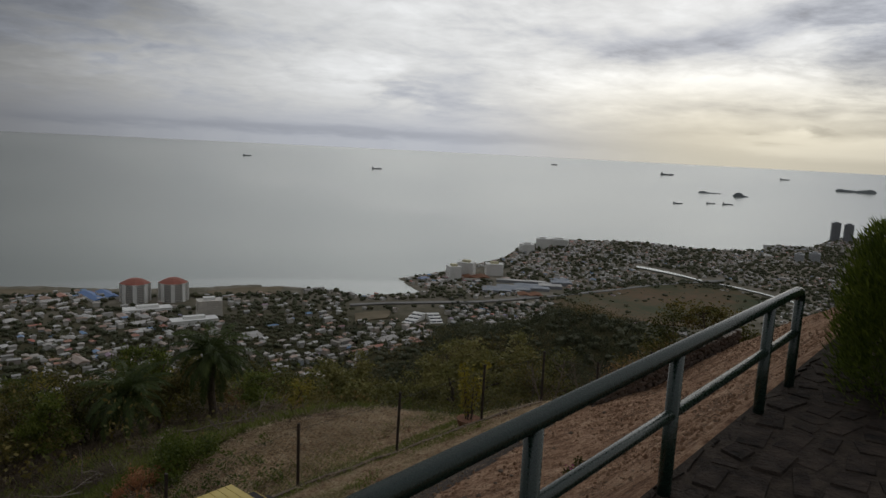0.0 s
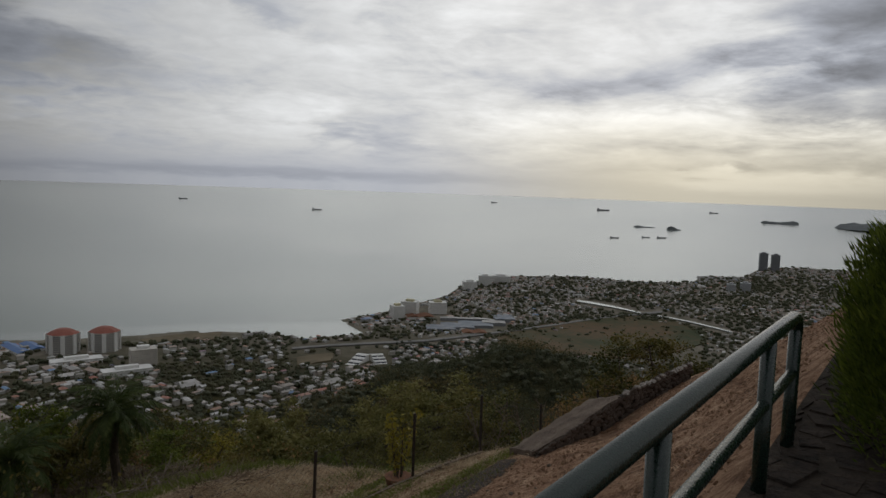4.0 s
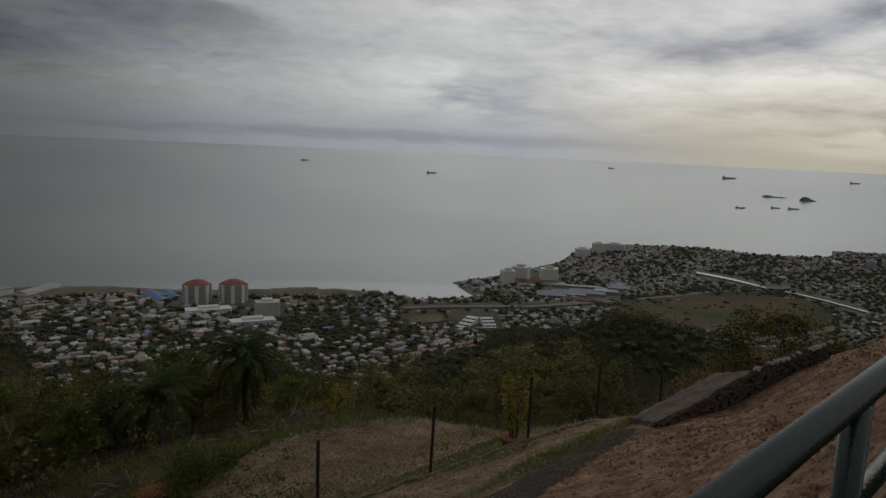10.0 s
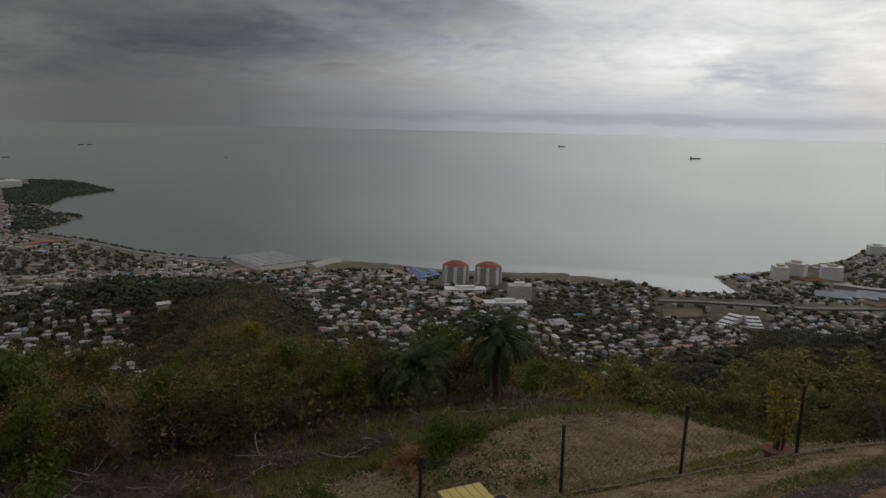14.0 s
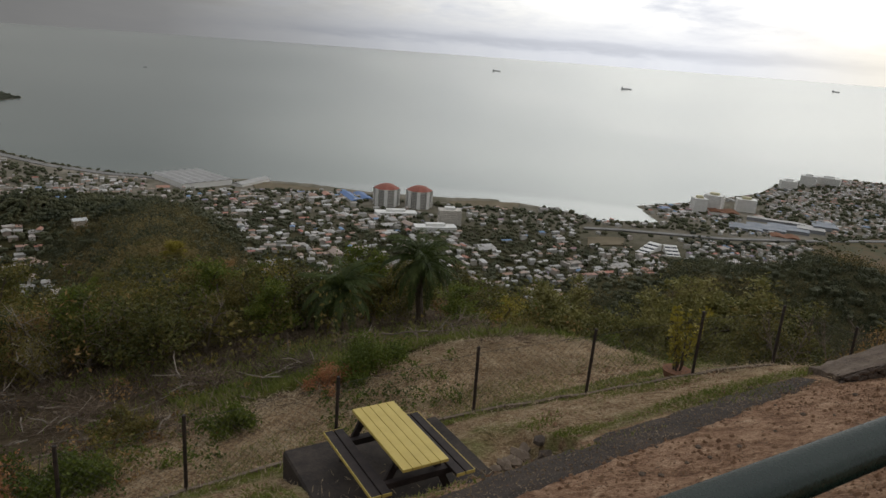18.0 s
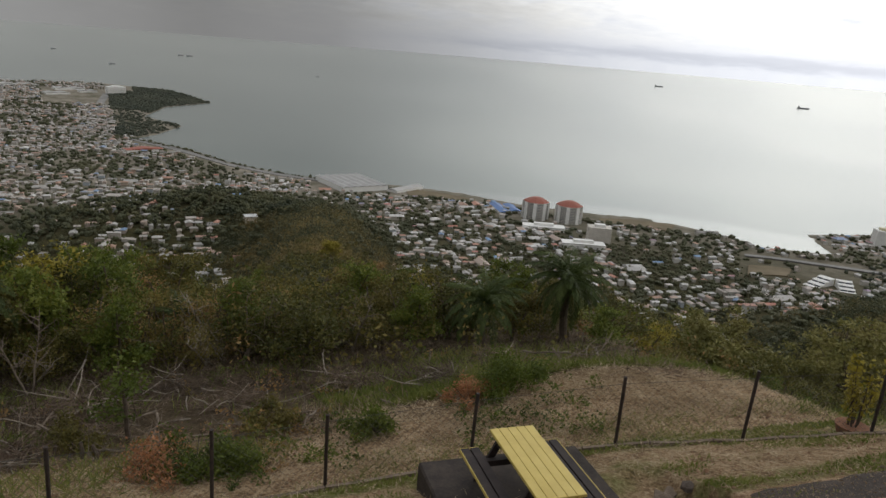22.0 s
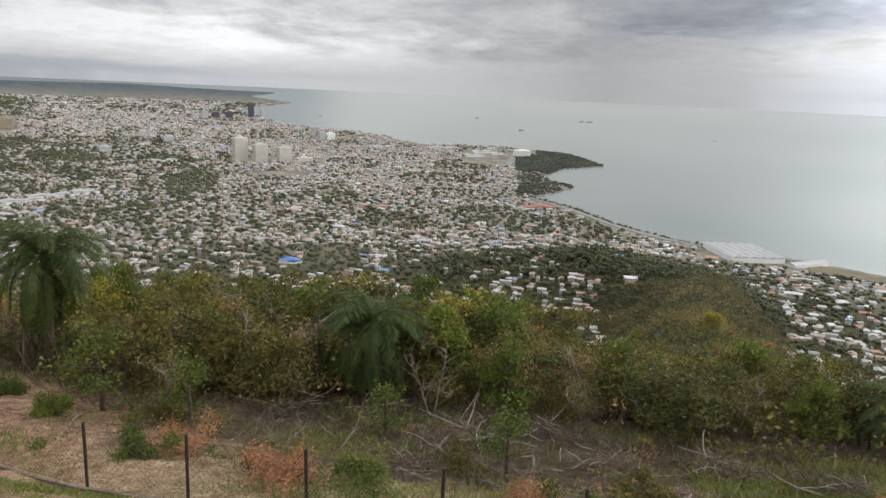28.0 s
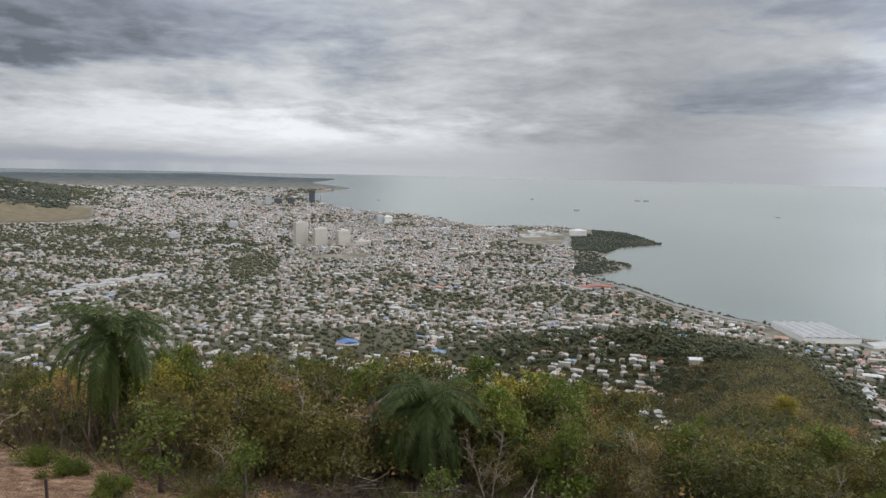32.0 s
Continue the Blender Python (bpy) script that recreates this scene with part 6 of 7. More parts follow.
KINDS = [
    tree_kind("tree", 101, "green_leaf", "bark", 5, 1.7, 2300, 0.17, 7, 1, 0.3, "leafy green tree on the hillside"),
    tree_kind("tree", 102, "olive_leaf", "bark", 5, 1.9, 2100, 0.16, 8, 1, 0.25, "olive-green dry-season tree on the hillside"),
    tree_kind("tree", 103, "wood_leaf", "bark", 5, 1.6, 2400, 0.15, 7, 2, 0.2, "bushy dark green tree with two stems"),
    tree_kind("tree", 104, "olive_leaf", "bare_bark", 5, 1.5, 800, 0.13, 9, 2, 0.2, "thin-leaved tree with pale bare twigs"),
    tree_kind("tree", 105, "wood_leaf", "pale_bark", 5, 1.8, 1500, 0.15, 8, 3, 0.15, "bushy tree with several pale stems"),
    tree_kind("tree", 106, "yellow_leaf", "bark", 5, 1.6, 1500, 0.14, 7, 1, 0.3, "yellowing tree on the hillside"),
    tree_kind("tree", 107, "orange_leaf", "bark", 5, 1.7, 1600, 0.14, 8, 2, 0.2, "rust-brown dry tree on the hillside"),
    tree_kind("bare_tree", 108, "", "pale_bark", 5, 1.7, 0, 0.1, 12, 2, 0.35, "leafless pale-barked tree with bare branches", "tree"),
    tree_kind("tree", 109, "wood_leaf", "bark", 5, 2.1, 2400, 0.17, 9, 1, 0.35, "broad dark tree on the hillside"),
    tree_kind("sapling", 110, "green_leaf", "bark", 5, 1.0, 620, 0.17, 7, 1, 0.25, "slender bright green sapling", "tree", 0.3),
    tree_kind("tree", 111, "canopy_leaf", "bark", 5, 2.2, 6500, 0.14, 11, 1, 0.5, "broad flat-topped olive tree below the mound", "tree", 0.2),
    tree_kind("tree", 112, "wood_leaf", "bark", 5, 1.0, 1500, 0.15, 9, 3, 0.12, "slender dark tree with leaves down its stems", "tree", 0.2),
    tree_kind("tree", 113, "yellow_leaf", "bark", 5, 1.9, 6500, 0.16, 9, 1, 0.2, "large round yellow-green tree on the wooded spur", "tree", 0.24),
]
USED = [False] * len(KINDS)


def plant(kind, x, y, height, wide=1.0, turn=None, label=""):
    turn = rng.uniform(0, 360) if turn is None else turn
    k = height / 5.0
    m = Matrix.Translation((x, y, gz(x, y) - 0.05)) @ Matrix.Rotation(radians(turn), 4, "Z") @ Matrix.Diagonal((k * wide, k * wide, k, 1))
    if not USED[kind]:
        USED[kind] = True
        ob = KINDS[kind]
        ob.matrix_world = m
    else:
        src = KINDS[kind]
        keep = src.scale.copy()
        src.scale = (1, 1, 1)
        ob = copy_thing(src, m)
        src.scale = keep
    if label:
        tagged(ob, label)
    return ob


PALMS = [at_bearing(-72.6, 28.5), at_bearing(-72.6, 25), at_bearing(-48.2, 22.8), at_bearing(0.7, 26), at_bearing(-6.2, 24), at_bearing(-31.5, 25)]


def hillside():
    """Trees of the brush belt below the fence; crowns stay under a wavering skyline."""
    g = np.random.default_rng(5)
    count = 0
    for b0, b1, sp in ((18.9, 20.4, 1.9), (20.5, 23, 2.8), (23, 32, 2.55), (32, 52, 4.2)):
        for b in np.arange(b0, b1, sp * 0.85):
            for a in np.arange(-75, 48, sp):
                A, B = a + g.uniform(-0.5, 0.5) * sp, b + g.uniform(-0.45, 0.45) * sp
                x, y = ab(A, B)
                r, az = math.hypot(x, y), math.degrees(math.atan2(x, y))
                if not -92 < az < 37 or r > 66 or r < 21:
                    continue
                if min(math.hypot(x - px, y - py) + (1.4 if math.hypot(px, py) + 0.6 < r else 0) for px, py in PALMS) < 2.3:
                    continue
                if b0 < 20 and not -42 < az < -9:
                    continue
                if B < 24 and (az > 6 or g.random() < 0.35):
                    continue
                top = np.interp(az, [-92, -75, -62, -48, -40, -33, -25, -14, -4, 6, 16, 26, 36], [13.2, 13.9, 13.5, 13.9, 14.8, 16.6, 17.8, 16.9, 16.6, 18.2, 18.8, 18.4, 16.8]) + g.uniform(-1.5, 2.6)
                h = EZ - r * math.tan(radians(top)) - gz(x, y)
                if h < 1.2 or (r > 45 and h < 2.5) or (az > 8 and g.random() < 0.25):
                    continue
                h = min(h, 7.5)
                stand = math.sin(A * 0.31 + 1.1 * math.sin(B * 0.4)) * math.sin(B * 0.45 + 0.8 * math.sin(A * 0.23))
                odds = [0.15, 0.22, 0.21, 0.1, 0.14, 0.03, 0.04, 0.02, 0.07, 0.02]
                if stand > 0.55:
                    odds = [0.08, 0.17, 0.1, 0.08, 0.07, 0.22, 0.2, 0.03, 0.03, 0.02]
                elif stand < -0.5:
                    odds = [0.42, 0.05, 0.2, 0.05, 0.08, 0.02, 0.02, 0.02, 0.12, 0.02]
                pick = g.choice(10, p=odds)
                plant(int(pick), x, y, h, float(np.clip(g.uniform(0.95, 1.35) * (3.6 / max(h, 2.2)) ** 0.45, 0.8, 1.7)))
                count += 1
    return count


hillside()

# particular trees: bearing, distance, dip of the top, kind, width
EAST_TREES = [(-56.4, 25.2, 14.6, 6, 1.3), (-58.0, 25.8, 14.8, 6, 1.2), (-33.0, 24.2, 18.6, 6, 1.1), (-39.8, 26, 15.4, 11, 0.9), (-62.6, 25, 14.6, 8, 1.0), (-69.4, 22.7, 15.2, 9, 1.3), (-44.5, 27, 15.6, 5, 1.2), (-57, 30, 15.2, 1, 1.2), (-62, 27, 15.6, 0, 1.1), (-47.0, 19.0, 22.0, 9, 1.4), (-36, 15.8, 22.4, 9, 1.2), (-63.0, 20.5, 19.0, 9, 1.2), (-59.0, 33, 13.6, 6, 1.3), (-56.2, 34, 13.9, 6, 1.2), (-43.2, 26, 14.6, 5, 1.5), (-37.0, 27, 15.9, 6, 1.1)]
MIDDLE_TREES = [(-27, 24, 18.2, 0, 1.1), (24.4, 50, 18.0, 1, 1.7), (9, 44, 18.6, 5, 1.2), (11.5, 40, 18.3, 1, 1.4), (13.4, 42, 18.2, 2, 1.4), (-32.5, 28, 16.6, 6, 1.1), (-34.6, 27, 17.0, 0, 1.2), (4.5, 30, 18.2, 6, 1.2), (7.0, 31, 18.6, 5, 1.2), (15.4, 38, 16.9, 10, 1.3), (13.0, 42, 17.4, 10, 1.2), (23.0, 40, 16.2, 10, 1.2), (25.4, 43, 15.2, 10, 1.4), (28.2, 42, 15.4, 10, 1.2), (18.6, 34, 18.2, 10, 1.0), (20.8, 38, 19.2, 1, 1.4), (31.5, 34, 15.6, 8, 1.4), (34.0, 32, 15.2, 2, 1.5), (29.4, 30, 18.0, 8, 1.3), (22.5, 30, 20.2, 2, 1.3), (19.8, 29, 20.6, 1, 1.2), (26.0, 31, 19.4, 1, 1.3)]
WEST_TREES = [(37.2, 20, 14.6, 6, 1.0), (39.4, 20.5, 13.9, 6, 1.1), (41.5, 22, 13.4, 2, 1.3), (43.2, 23, 10.4, 2, 1.3), (44.6, 24, 9.6, 8, 1.2), (45.8, 24.5, 10.4, 2, 1.2), (47.5, 27, 12.0, 2, 1.3), (42.2, 24, 11.8, 6, 1.3), (40.4, 22, 12.6, 6, 1.3), (38.4, 22, 13.6, 1, 1.3), (26.2, 48, 17.6, 1, 1.9), (28.2, 50, 18.2, 1, 1.7)]
BARE_TREES = [(-84.6, 25, 11.9, 3, 1.6), (-53.5, 27.5, 13.2, 7, 1.0), (-51.0, 25.5, 13.8, 7, 0.9), (31.2, 23, 14.2, 7, 0.6), (34.5, 25, 14.0, 7, 0.55), (-52.2, 24.5, 12.8, 7, 1.1), (-42.6, 21.0, 17.2, 7, 0.6), (-59.5, 25, 15.2, 3, 1.1), (-29.5, 23.5, 17.6, 3, 1.1), (-22.0, 24.5, 17.4, 3, 1.1), (-17.5, 24, 17.8, 7, 0.9), (-65.5, 23, 16.4, 3, 1.0)]
for az, r, top, k, wd in EAST_TREES + MIDDLE_TREES + WEST_TREES + BARE_TREES:
    x, y = at_bearing(az, r)
    plant(k, x, y, max(EZ - r * math.tan(radians(top)) - gz(x, y), 1.0), wd)


# a dark thicket along the foot of the woods
gt = np.random.default_rng(23)
for az in np.arange(-66, -7, 1.25):
    r = float(np.interp(az, [-66, -54, -40, -26, -16, -7], [24.5, 23.2, 22.6, 23.4, 25.0, 28.5])) + gt.uniform(-0.5, 1.4)
    x, y = at_bearing(az + gt.uniform(-0.5, 0.5), r)
    if min(math.hypot(x - px, y - py) for px, py in PALMS) > 1.9:
        plant(int(gt.choice([11, 11, 2, 11, 4, 3])), x, y, gt.uniform(1.8, 4.2), gt.uniform(0.9, 1.3))

# single crowns that stand out on the spur
for k in range(48):
    x, y = at_bearing(gt.uniform(-31, -11), gt.uniform(120, 540))
    plant(int(gt.choice([1, 2, 8, 10, 6, 0, 10, 1])), x, y, gt.uniform(7.5, 13), gt.uniform(1.0, 1.5))
plant(12, *at_bearing(-19.7, 330), 15.0, 1.3)


def palm(az, r, height, fronds, length, seed, label, start=(5, 85), bend=125):
    """A feather palm: ringed trunk, arching fronds that hang over, of many leaflets."""
    g = np.random.default_rng(seed)
    x, y = at_bearing(az, r)
    ob = thing("palm", Matrix.Translation((x, y, gz(x, y))), label, "palm", "palms")
    pts = [Vector((0.04 * math.sin(i), 0.03 * math.cos(1.3 * i), -0.2 + (height + 0.2) * i / 9)) for i in range(10)]
    part("trunk", Shape().tube(pts, [0.16 - 0.004 * i + (0.012 if i % 2 else 0) for i in range(10)], 9), "bark", ob)
    order = g.permutation(fronds)
    for k in range(fronds):
        az_f = k * 2.399 + g.uniform(-0.2, 0.2)
        out = Vector((math.cos(az_f), math.sin(az_f), 0))
        L = length * g.uniform(0.85, 1.1)
        lift = start[0] + (start[1] - start[0]) * order[k] / fronds + g.uniform(-6, 6)
        turn = bend * g.uniform(0.85, 1.1)
        rib = [Vector((0, 0, height + g.uniform(-0.1, 0.12)))]
        for i in range(12):
            e = radians(max(lift - turn * (i / 12) ** 0.9, -84))
            rib.append(rib[-1] + (out * math.cos(e) + Vector((0, 0, math.sin(e)))) * (L / 12))
        sh = Shape().tube(rib, [0.022 * (1 - 0.065 * i) for i in range(13)], 4, False)
        for i in range(66):
            t = 0.10 + 0.90 * i / 66
            j = min(int(t * 12), 11)
            q = rib[j].lerp(rib[j + 1], t * 12 - j)
            d = (rib[j + 1] - rib[j]).normalized()
            side = Vector((-out.y, out.x, 0))
            ln = 0.20 * length * math.sin(math.pi * min(0.18 + 0.82 * t, 0.96)) ** 0.6
            for sgn in (-1, 1):
                tip = q + (side * sgn * 0.75 + d * 0.6 + Vector((0, 0, g.uniform(-0.85, -0.1)))).normalized() * ln * g.uniform(0.8, 1.1)
                mid = q.lerp(tip, 0.4)
                wd = d * 0.02
                sh.add([q, mid - wd, tip, mid + wd], [(0, 1, 2, 3)])
        part("frond", sh, "palm_leaf", ob)
    return ob


palm(-72.6, 29.5, 4.7, 52, 3.0, 1, "tall feather palm with drooping dark fronds", (-40, 86), 125)
palm(-48.2, 23.6, 2.7, 56, 2.9, 2, "short palm with fronds drooping to the ground", (5, 88), 150)
palm(0.7, 26.5, 2.7, 40, 2.1, 3, "small feather palm at the edge of the brush", (-25, 85), 95)
palm(-6.2, 24.5, 1.9, 34, 1.9, 4, "low palm at the edge of the brush", (-10, 85), 100)
palm(-31.5, 25.5, 1.2, 18, 1.5, 5, "low palm among the bushes", (10, 80), 85)


def bush(a, b, size, leaf, seed, label, leaves=900, flat=0.75, stem="bark", blade=0.13):
    g = np.random.default_rng(seed)
    x, y = ab(a, b)
    ob = thing("bush", Matrix.Translation((x, y, gz(x, y))), label, "bush", "bushes by the fence")
    sh = Shape()
    for k in range(9):
        t = g.uniform(0, 6.28)
        sh.tube(limb_path(g, (0, 0, -0.05), (math.cos(t), math.sin(t), g.uniform(0.5, 1.6)), size * 0.9, 3, 0.25), [0.018, 0.014, 0.009, 0.004], 4, False)
    tagged(part("branchwork", sh, stem, ob), "thin stems", "", "", "stuff")
    cs = g.normal(0, 1, (10, 3)) * (size * 0.42, size * 0.42, size * 0.2) + (0, 0, size * 0.38 * flat)
    c = cs[g.integers(0, 10, leaves)] + g.normal(0, 1, (leaves, 3)) * size * 0.17
    c[:, 2] = np.abs(c[:, 2])
    v, f = leaf_quads(c, blade, g)
    part("leaves", mesh_from("leaves", v, f, [leaf]), "", ob)


for a, b, s, lf, lb in ((-6.7, 13.1, 1.0, "orange_leaf", "dry rust-brown bush behind the fence"), (-7.6, 13.3, 0.8, "orange_leaf", "dry rust-brown bush behind the fence"), (-10.2, 14.2, 1.0, "orange_leaf", "withered reddish brushwood pile"),
                        (-10.6, 13.4, 0.7, "green_leaf", "low green bush at the fence"), (-5.2, 13.6, 0.6, "green_leaf", "low green bush at the fence"), (-1.4, 13.2, 0.8, "orange_leaf", "dry rust-brown bush behind the fence"),
                        (-0.5, 13.2, 0.85, "green_leaf", "low green bush at the fence"), (0.3, 12.7, 0.6, "green_leaf", "low green bush at the fence"), (3.3, 13.6, 0.7, "green_leaf", "low green bush at the fence"), (6.7, 14.6, 0.95, "green_leaf", "round green bush on the slope"),
                        (7.4, 14.9, 0.75, "green_leaf", "round green bush on the slope"), (5.7, 14.4, 0.6, "orange_leaf", "small withered orange bush"), (-15.5, 15.8, 0.7, "green_leaf", "low green bush on the slope"), (-21, 18.2, 0.9, "green_leaf", "low green bush on the slope"),
                        (-18.6, 17.4, 0.7, "green_leaf", "low green bush on the slope"), (-12.2, 16.5, 0.8, "olive_leaf", "low olive bush on the slope"), (-3.2, 15.5, 0.8, "olive_leaf", "low olive bush on the slope"), (1.2, 15.2, 0.8, "olive_leaf", "low olive bush on the slope"),
                        (10.6, 17.6, 0.7, "olive_leaf", "grassy bush on the mound"), (13.5, 17.0, 0.9, "olive_leaf", "grassy bush on the mound"), (17.2, 13.5, 1.2, "green_leaf", "green bush beyond the fence"), (16.0, 14.5, 1.1, "green_leaf", "green bush beyond the fence"), (19.0, 12.5, 1.2, "wood_leaf", "dark bush beyond the fence")):
    rusty = lf == "orange_leaf"
    bush(a, b, s, "rust_leaf" if rusty else lf, int(a * 31 + b * 7) % 1000 + 3, lb, 2600 if rusty else 3800, 0.75, "bark", 0.055 if rusty else 0.06)

bush(5.9, 2.95, 0.22, "wood_leaf", 77, "small flowering shrub on the bank", 700, 0.8, "bark", 0.03)
bush(5.75, 2.95, 0.15, "flower", 78, "magenta blossoms of a shrub on the bank", 60, 1.6, "bark", 0.035)


def potted_shrub():
    x, y = ab(12.1, 9.5)
    z = gz(x, y)
    ob = thing("potted_shrub", Matrix.Translation((x, y, z)), "upright yellow-green shrub in a round clay pot", "shrub")
    ring = lambda r: [(r * math.cos(i * math.pi / 8), r * math.sin(i * math.pi / 8)) for i in range(16)]
    part("pot", Shape().prism(ring(0.24), -0.1, 0.16, ring(0.32)), "terracotta", ob, "round clay planter")
    g = np.random.default_rng(31)
    tips = []
    for k in range(6):
        t = k * 1.05
        lp = limb_path(g, (0.08 * math.cos(t), 0.08 * math.sin(t), 0.1), (0.14 * math.cos(t), 0.14 * math.sin(t), 1), g.uniform(1.0, 1.55), 5, 0.10)
        part("stem", Shape().tube(lp, [0.022, 0.02, 0.017, 0.014, 0.01, 0.006], 5), "bark", ob)
        tips += [tuple(q) for q in lp[2:]]
    tp = np.array(tips)
    c = tp[g.integers(0, len(tp), 620)] + g.normal(0, 0.10, (620, 3)) * (0.8, 0.8, 1.2)
    v, f = leaf_quads(c, 0.085, g)
    part("leaves", mesh_from("leaves", v, f, ["yellow_leaf"]), "", ob, "yellow-green leaves")


potted_shrub()


# ---- fallen branches, dry brush and grass ----
gb = np.random.default_rng(17)
for i in range(78):
    a, b = gb.uniform(-22, 8), gb.uniform(13.8, 21.5)
    if i < 16:
        a, b = gb.uniform(9.2, 11.2), gb.uniform(16.0, 17.4)
    elif i < 40:
        a, b = gb.uniform(-8, 1), gb.uniform(14.2, 17.5)
    x, y = ab(a, b)
    t = gb.uniform(0, 6.28)
    ob = thing("fallen_branch", Matrix.Translation((x, y, gz(x, y))), "bare grey branch lying on the cleared slope", "branch", "fallen branches")
    ln = gb.uniform(0.8, 2.6)
    lp = limb_path(gb, (-ln / 2 * math.cos(t), -ln / 2 * math.sin(t), 0.06), (math.cos(t), math.sin(t), gb.uniform(-0.04, 0.08)), ln, 6, 0.14)
    part("stem", Shape().tube(lp, [0.030 - 0.0036 * k for k in range(7)], 6), "pale_bark", ob)
    for k in range(4):
        q = lp[gb.integers(1, 6)]
        tw = limb_path(gb, q, (math.cos(t) + gb.normal(0, 0.6), math.sin(t) + gb.normal(0, 0.6), gb.uniform(0, 0.8)), ln * 0.4, 3, 0.25)
        part("twig", Shape().tube(tw, [0.011, 0.009, 0.006, 0.003], 4), "pale_bark", ob)
for i in range(12):
    x, y = ab(gb.uniform(-5.5, -1), gb.uniform(13.8, 15.5))
    h = gb.uniform(0.2, 0.45)
    ob = new("stump", Shape().tube([(0, 0, -0.1), (0.02, 0.01, h * 0.5), (0.05 * gb.normal(), 0.03, h)], [0.05, 0.042, 0.036], 7).mesh("stump", "bark"))
    ob.matrix_world = Matrix.Translation((x, y, gz(x, y)))
    tagged(ob, "cut brown stump of a sapling", "stump", "cut stumps")


def brush_pile(a, b, radius, height, n, seed, mat, label):
    """A heap of cut twigs thrown together."""
    g = np.random.default_rng(seed)
    x, y = ab(a, b)
    ob = thing("brush_pile", Matrix.Translation((x, y, gz(x, y))), label, "brush pile", "brush piles")
    for k in range(9):
        t = g.uniform(0, 6.28)
        lp = limb_path(g, (g.normal(0, 0.3) * radius, g.normal(0, 0.3) * radius, 0.05 + 0.4 * height * g.random()), (math.cos(t), math.sin(t), g.uniform(-0.1, 0.35)), radius * g.uniform(0.8, 1.5), 4, 0.15)
        part("stem", Shape().tube(lp, [0.024, 0.02, 0.016, 0.012, 0.006], 5), "bare_bark", ob)
    p = g.normal(0, 1, (n, 3)) * (0.42 * radius, 0.42 * radius, 0)
    p[:, 2] = g.random(n) * height * np.exp(-(p[:, 0] ** 2 + p[:, 1] ** 2) / (0.6 * radius ** 2))
    d = g.normal(0, 1, (n, 3)) * (1, 1, 0.3)
    d /= np.linalg.norm(d, axis=1, keepdims=True)
    v, f = blades(n, p, p + d * g.uniform(0.3, 0.9, (n, 1)), 0.009, seed + 1)
    tagged(part("tangle", mesh_from("tangle", v, f, [mat]), "", ob), "tangle of thin dry twigs", "", "", "stuff")


PILES = [(12.6, 18.6, 1.3, 0.9), (5.8, 16.6, 1.1, 0.5), (3.4, 18.0, 1.2, 0.6), (-3.9, 17.8, 1.4, 0.6), (-6.7, 20.4, 1.5, 0.7), (-3.6, 20.6, 1.4, 0.6), (-4.3, 14.7, 0.9, 0.45), (-9.6, 19.6, 1.4, 0.6), (0.4, 17.4, 1.2, 0.5), (8.6, 18.8, 1.2, 0.6), (-1.2, 19.6, 1.3, 0.6)]
for i, (a, b, r, h) in enumerate(PILES):
    brush_pile(a, b, r, h, 520, 400 + i, "dead_twig" if i % 3 == 1 else "dry_twig", "heap of cut grey brushwood on the slope" if i % 3 != 1 else "dark heap of dead brush at the foot of the trees")


def strewn(name, n, a0, a1, b0, b1, length, up, width, mat, label, category, seed, keep=None):
    """Many thin blades over a stretch of the slope."""
    g = np.random.default_rng(seed)
    A, B = g.uniform(a0, a1, n), g.uniform(b0, b1, n)
    if keep is not None:
        m = keep(A, B, g)
        A, B = A[m], B[m]
    n = len(A)
    X, Y = A * UX + B * NX, A * UY + B * NY
    base = np.stack([X, Y, ground(X, Y) - 0.01 + (0.095 if name == "leaf_litter" else g.uniform(0, 0.06, n) * (up < 0.5))], 1)
    d = g.normal(0, 1, (n, 3))
    d[:, 2] = np.abs(d[:, 2]) * 0.25 + up
    d /= np.linalg.norm(d, axis=1, keepdims=True)
    v, f = blades(n, base, base + d * (length * g.uniform(0.4, 1.3, (n, 1))), width, seed + 1)
    return tagged(new(name, mesh_from(name, v, f, [mat])), label, category, "", "stuff")


def patches(scale, cut):
    return lambda A, B, g: (np.sin(A * scale + 1.7 * np.sin(B * scale * 1.3)) * np.sin(B * scale * 1.6 + np.sin(A * scale * 0.7)) + g.normal(0, 0.25, len(A))) > cut


strewn("dry_brush", 30000, -34, 18, 14.0, 25, 0.55, 0.25, 0.010, "dry_twig", "grey dry brushwood covering the cleared slope", "brushwood", 61, lambda A, B, g: patches(0.8, -0.2)(A, B, g) & ((A > -15) | (B > 20.5)))
strewn("dead_brush", 16000, -40, 14, 17.2, 23, 0.75, 0.55, 0.012, "dead_twig", "dark dead brush heaped along the foot of the trees", "brushwood", 62, lambda A, B, g: patches(0.6, -0.1)(A, B, g) & ((A > -17) | (B > 20.5)))
strewn("straw_litter", 24000, -9, 16, 7.0, 14.5, 0.17, 0.06, 0.006, "pale_straw", "pale straw lying on the lawn", "straw", 63, patches(1.1, -0.2))
strewn("weeds", 60000, -30, 22, 11.6, 22, 0.42, 1.1, 0.011, "grass_blade", "rough green weeds along the slope", "weeds", 65, lambda A, B, g: patches(0.55, 0.15)(A, B, g) & ((A > -15) | (B > 19)) & ~((A > 1.5) & (A < 13) & (B < 16.2) & (B > 11.5 + 0.5 * np.sin(A))))
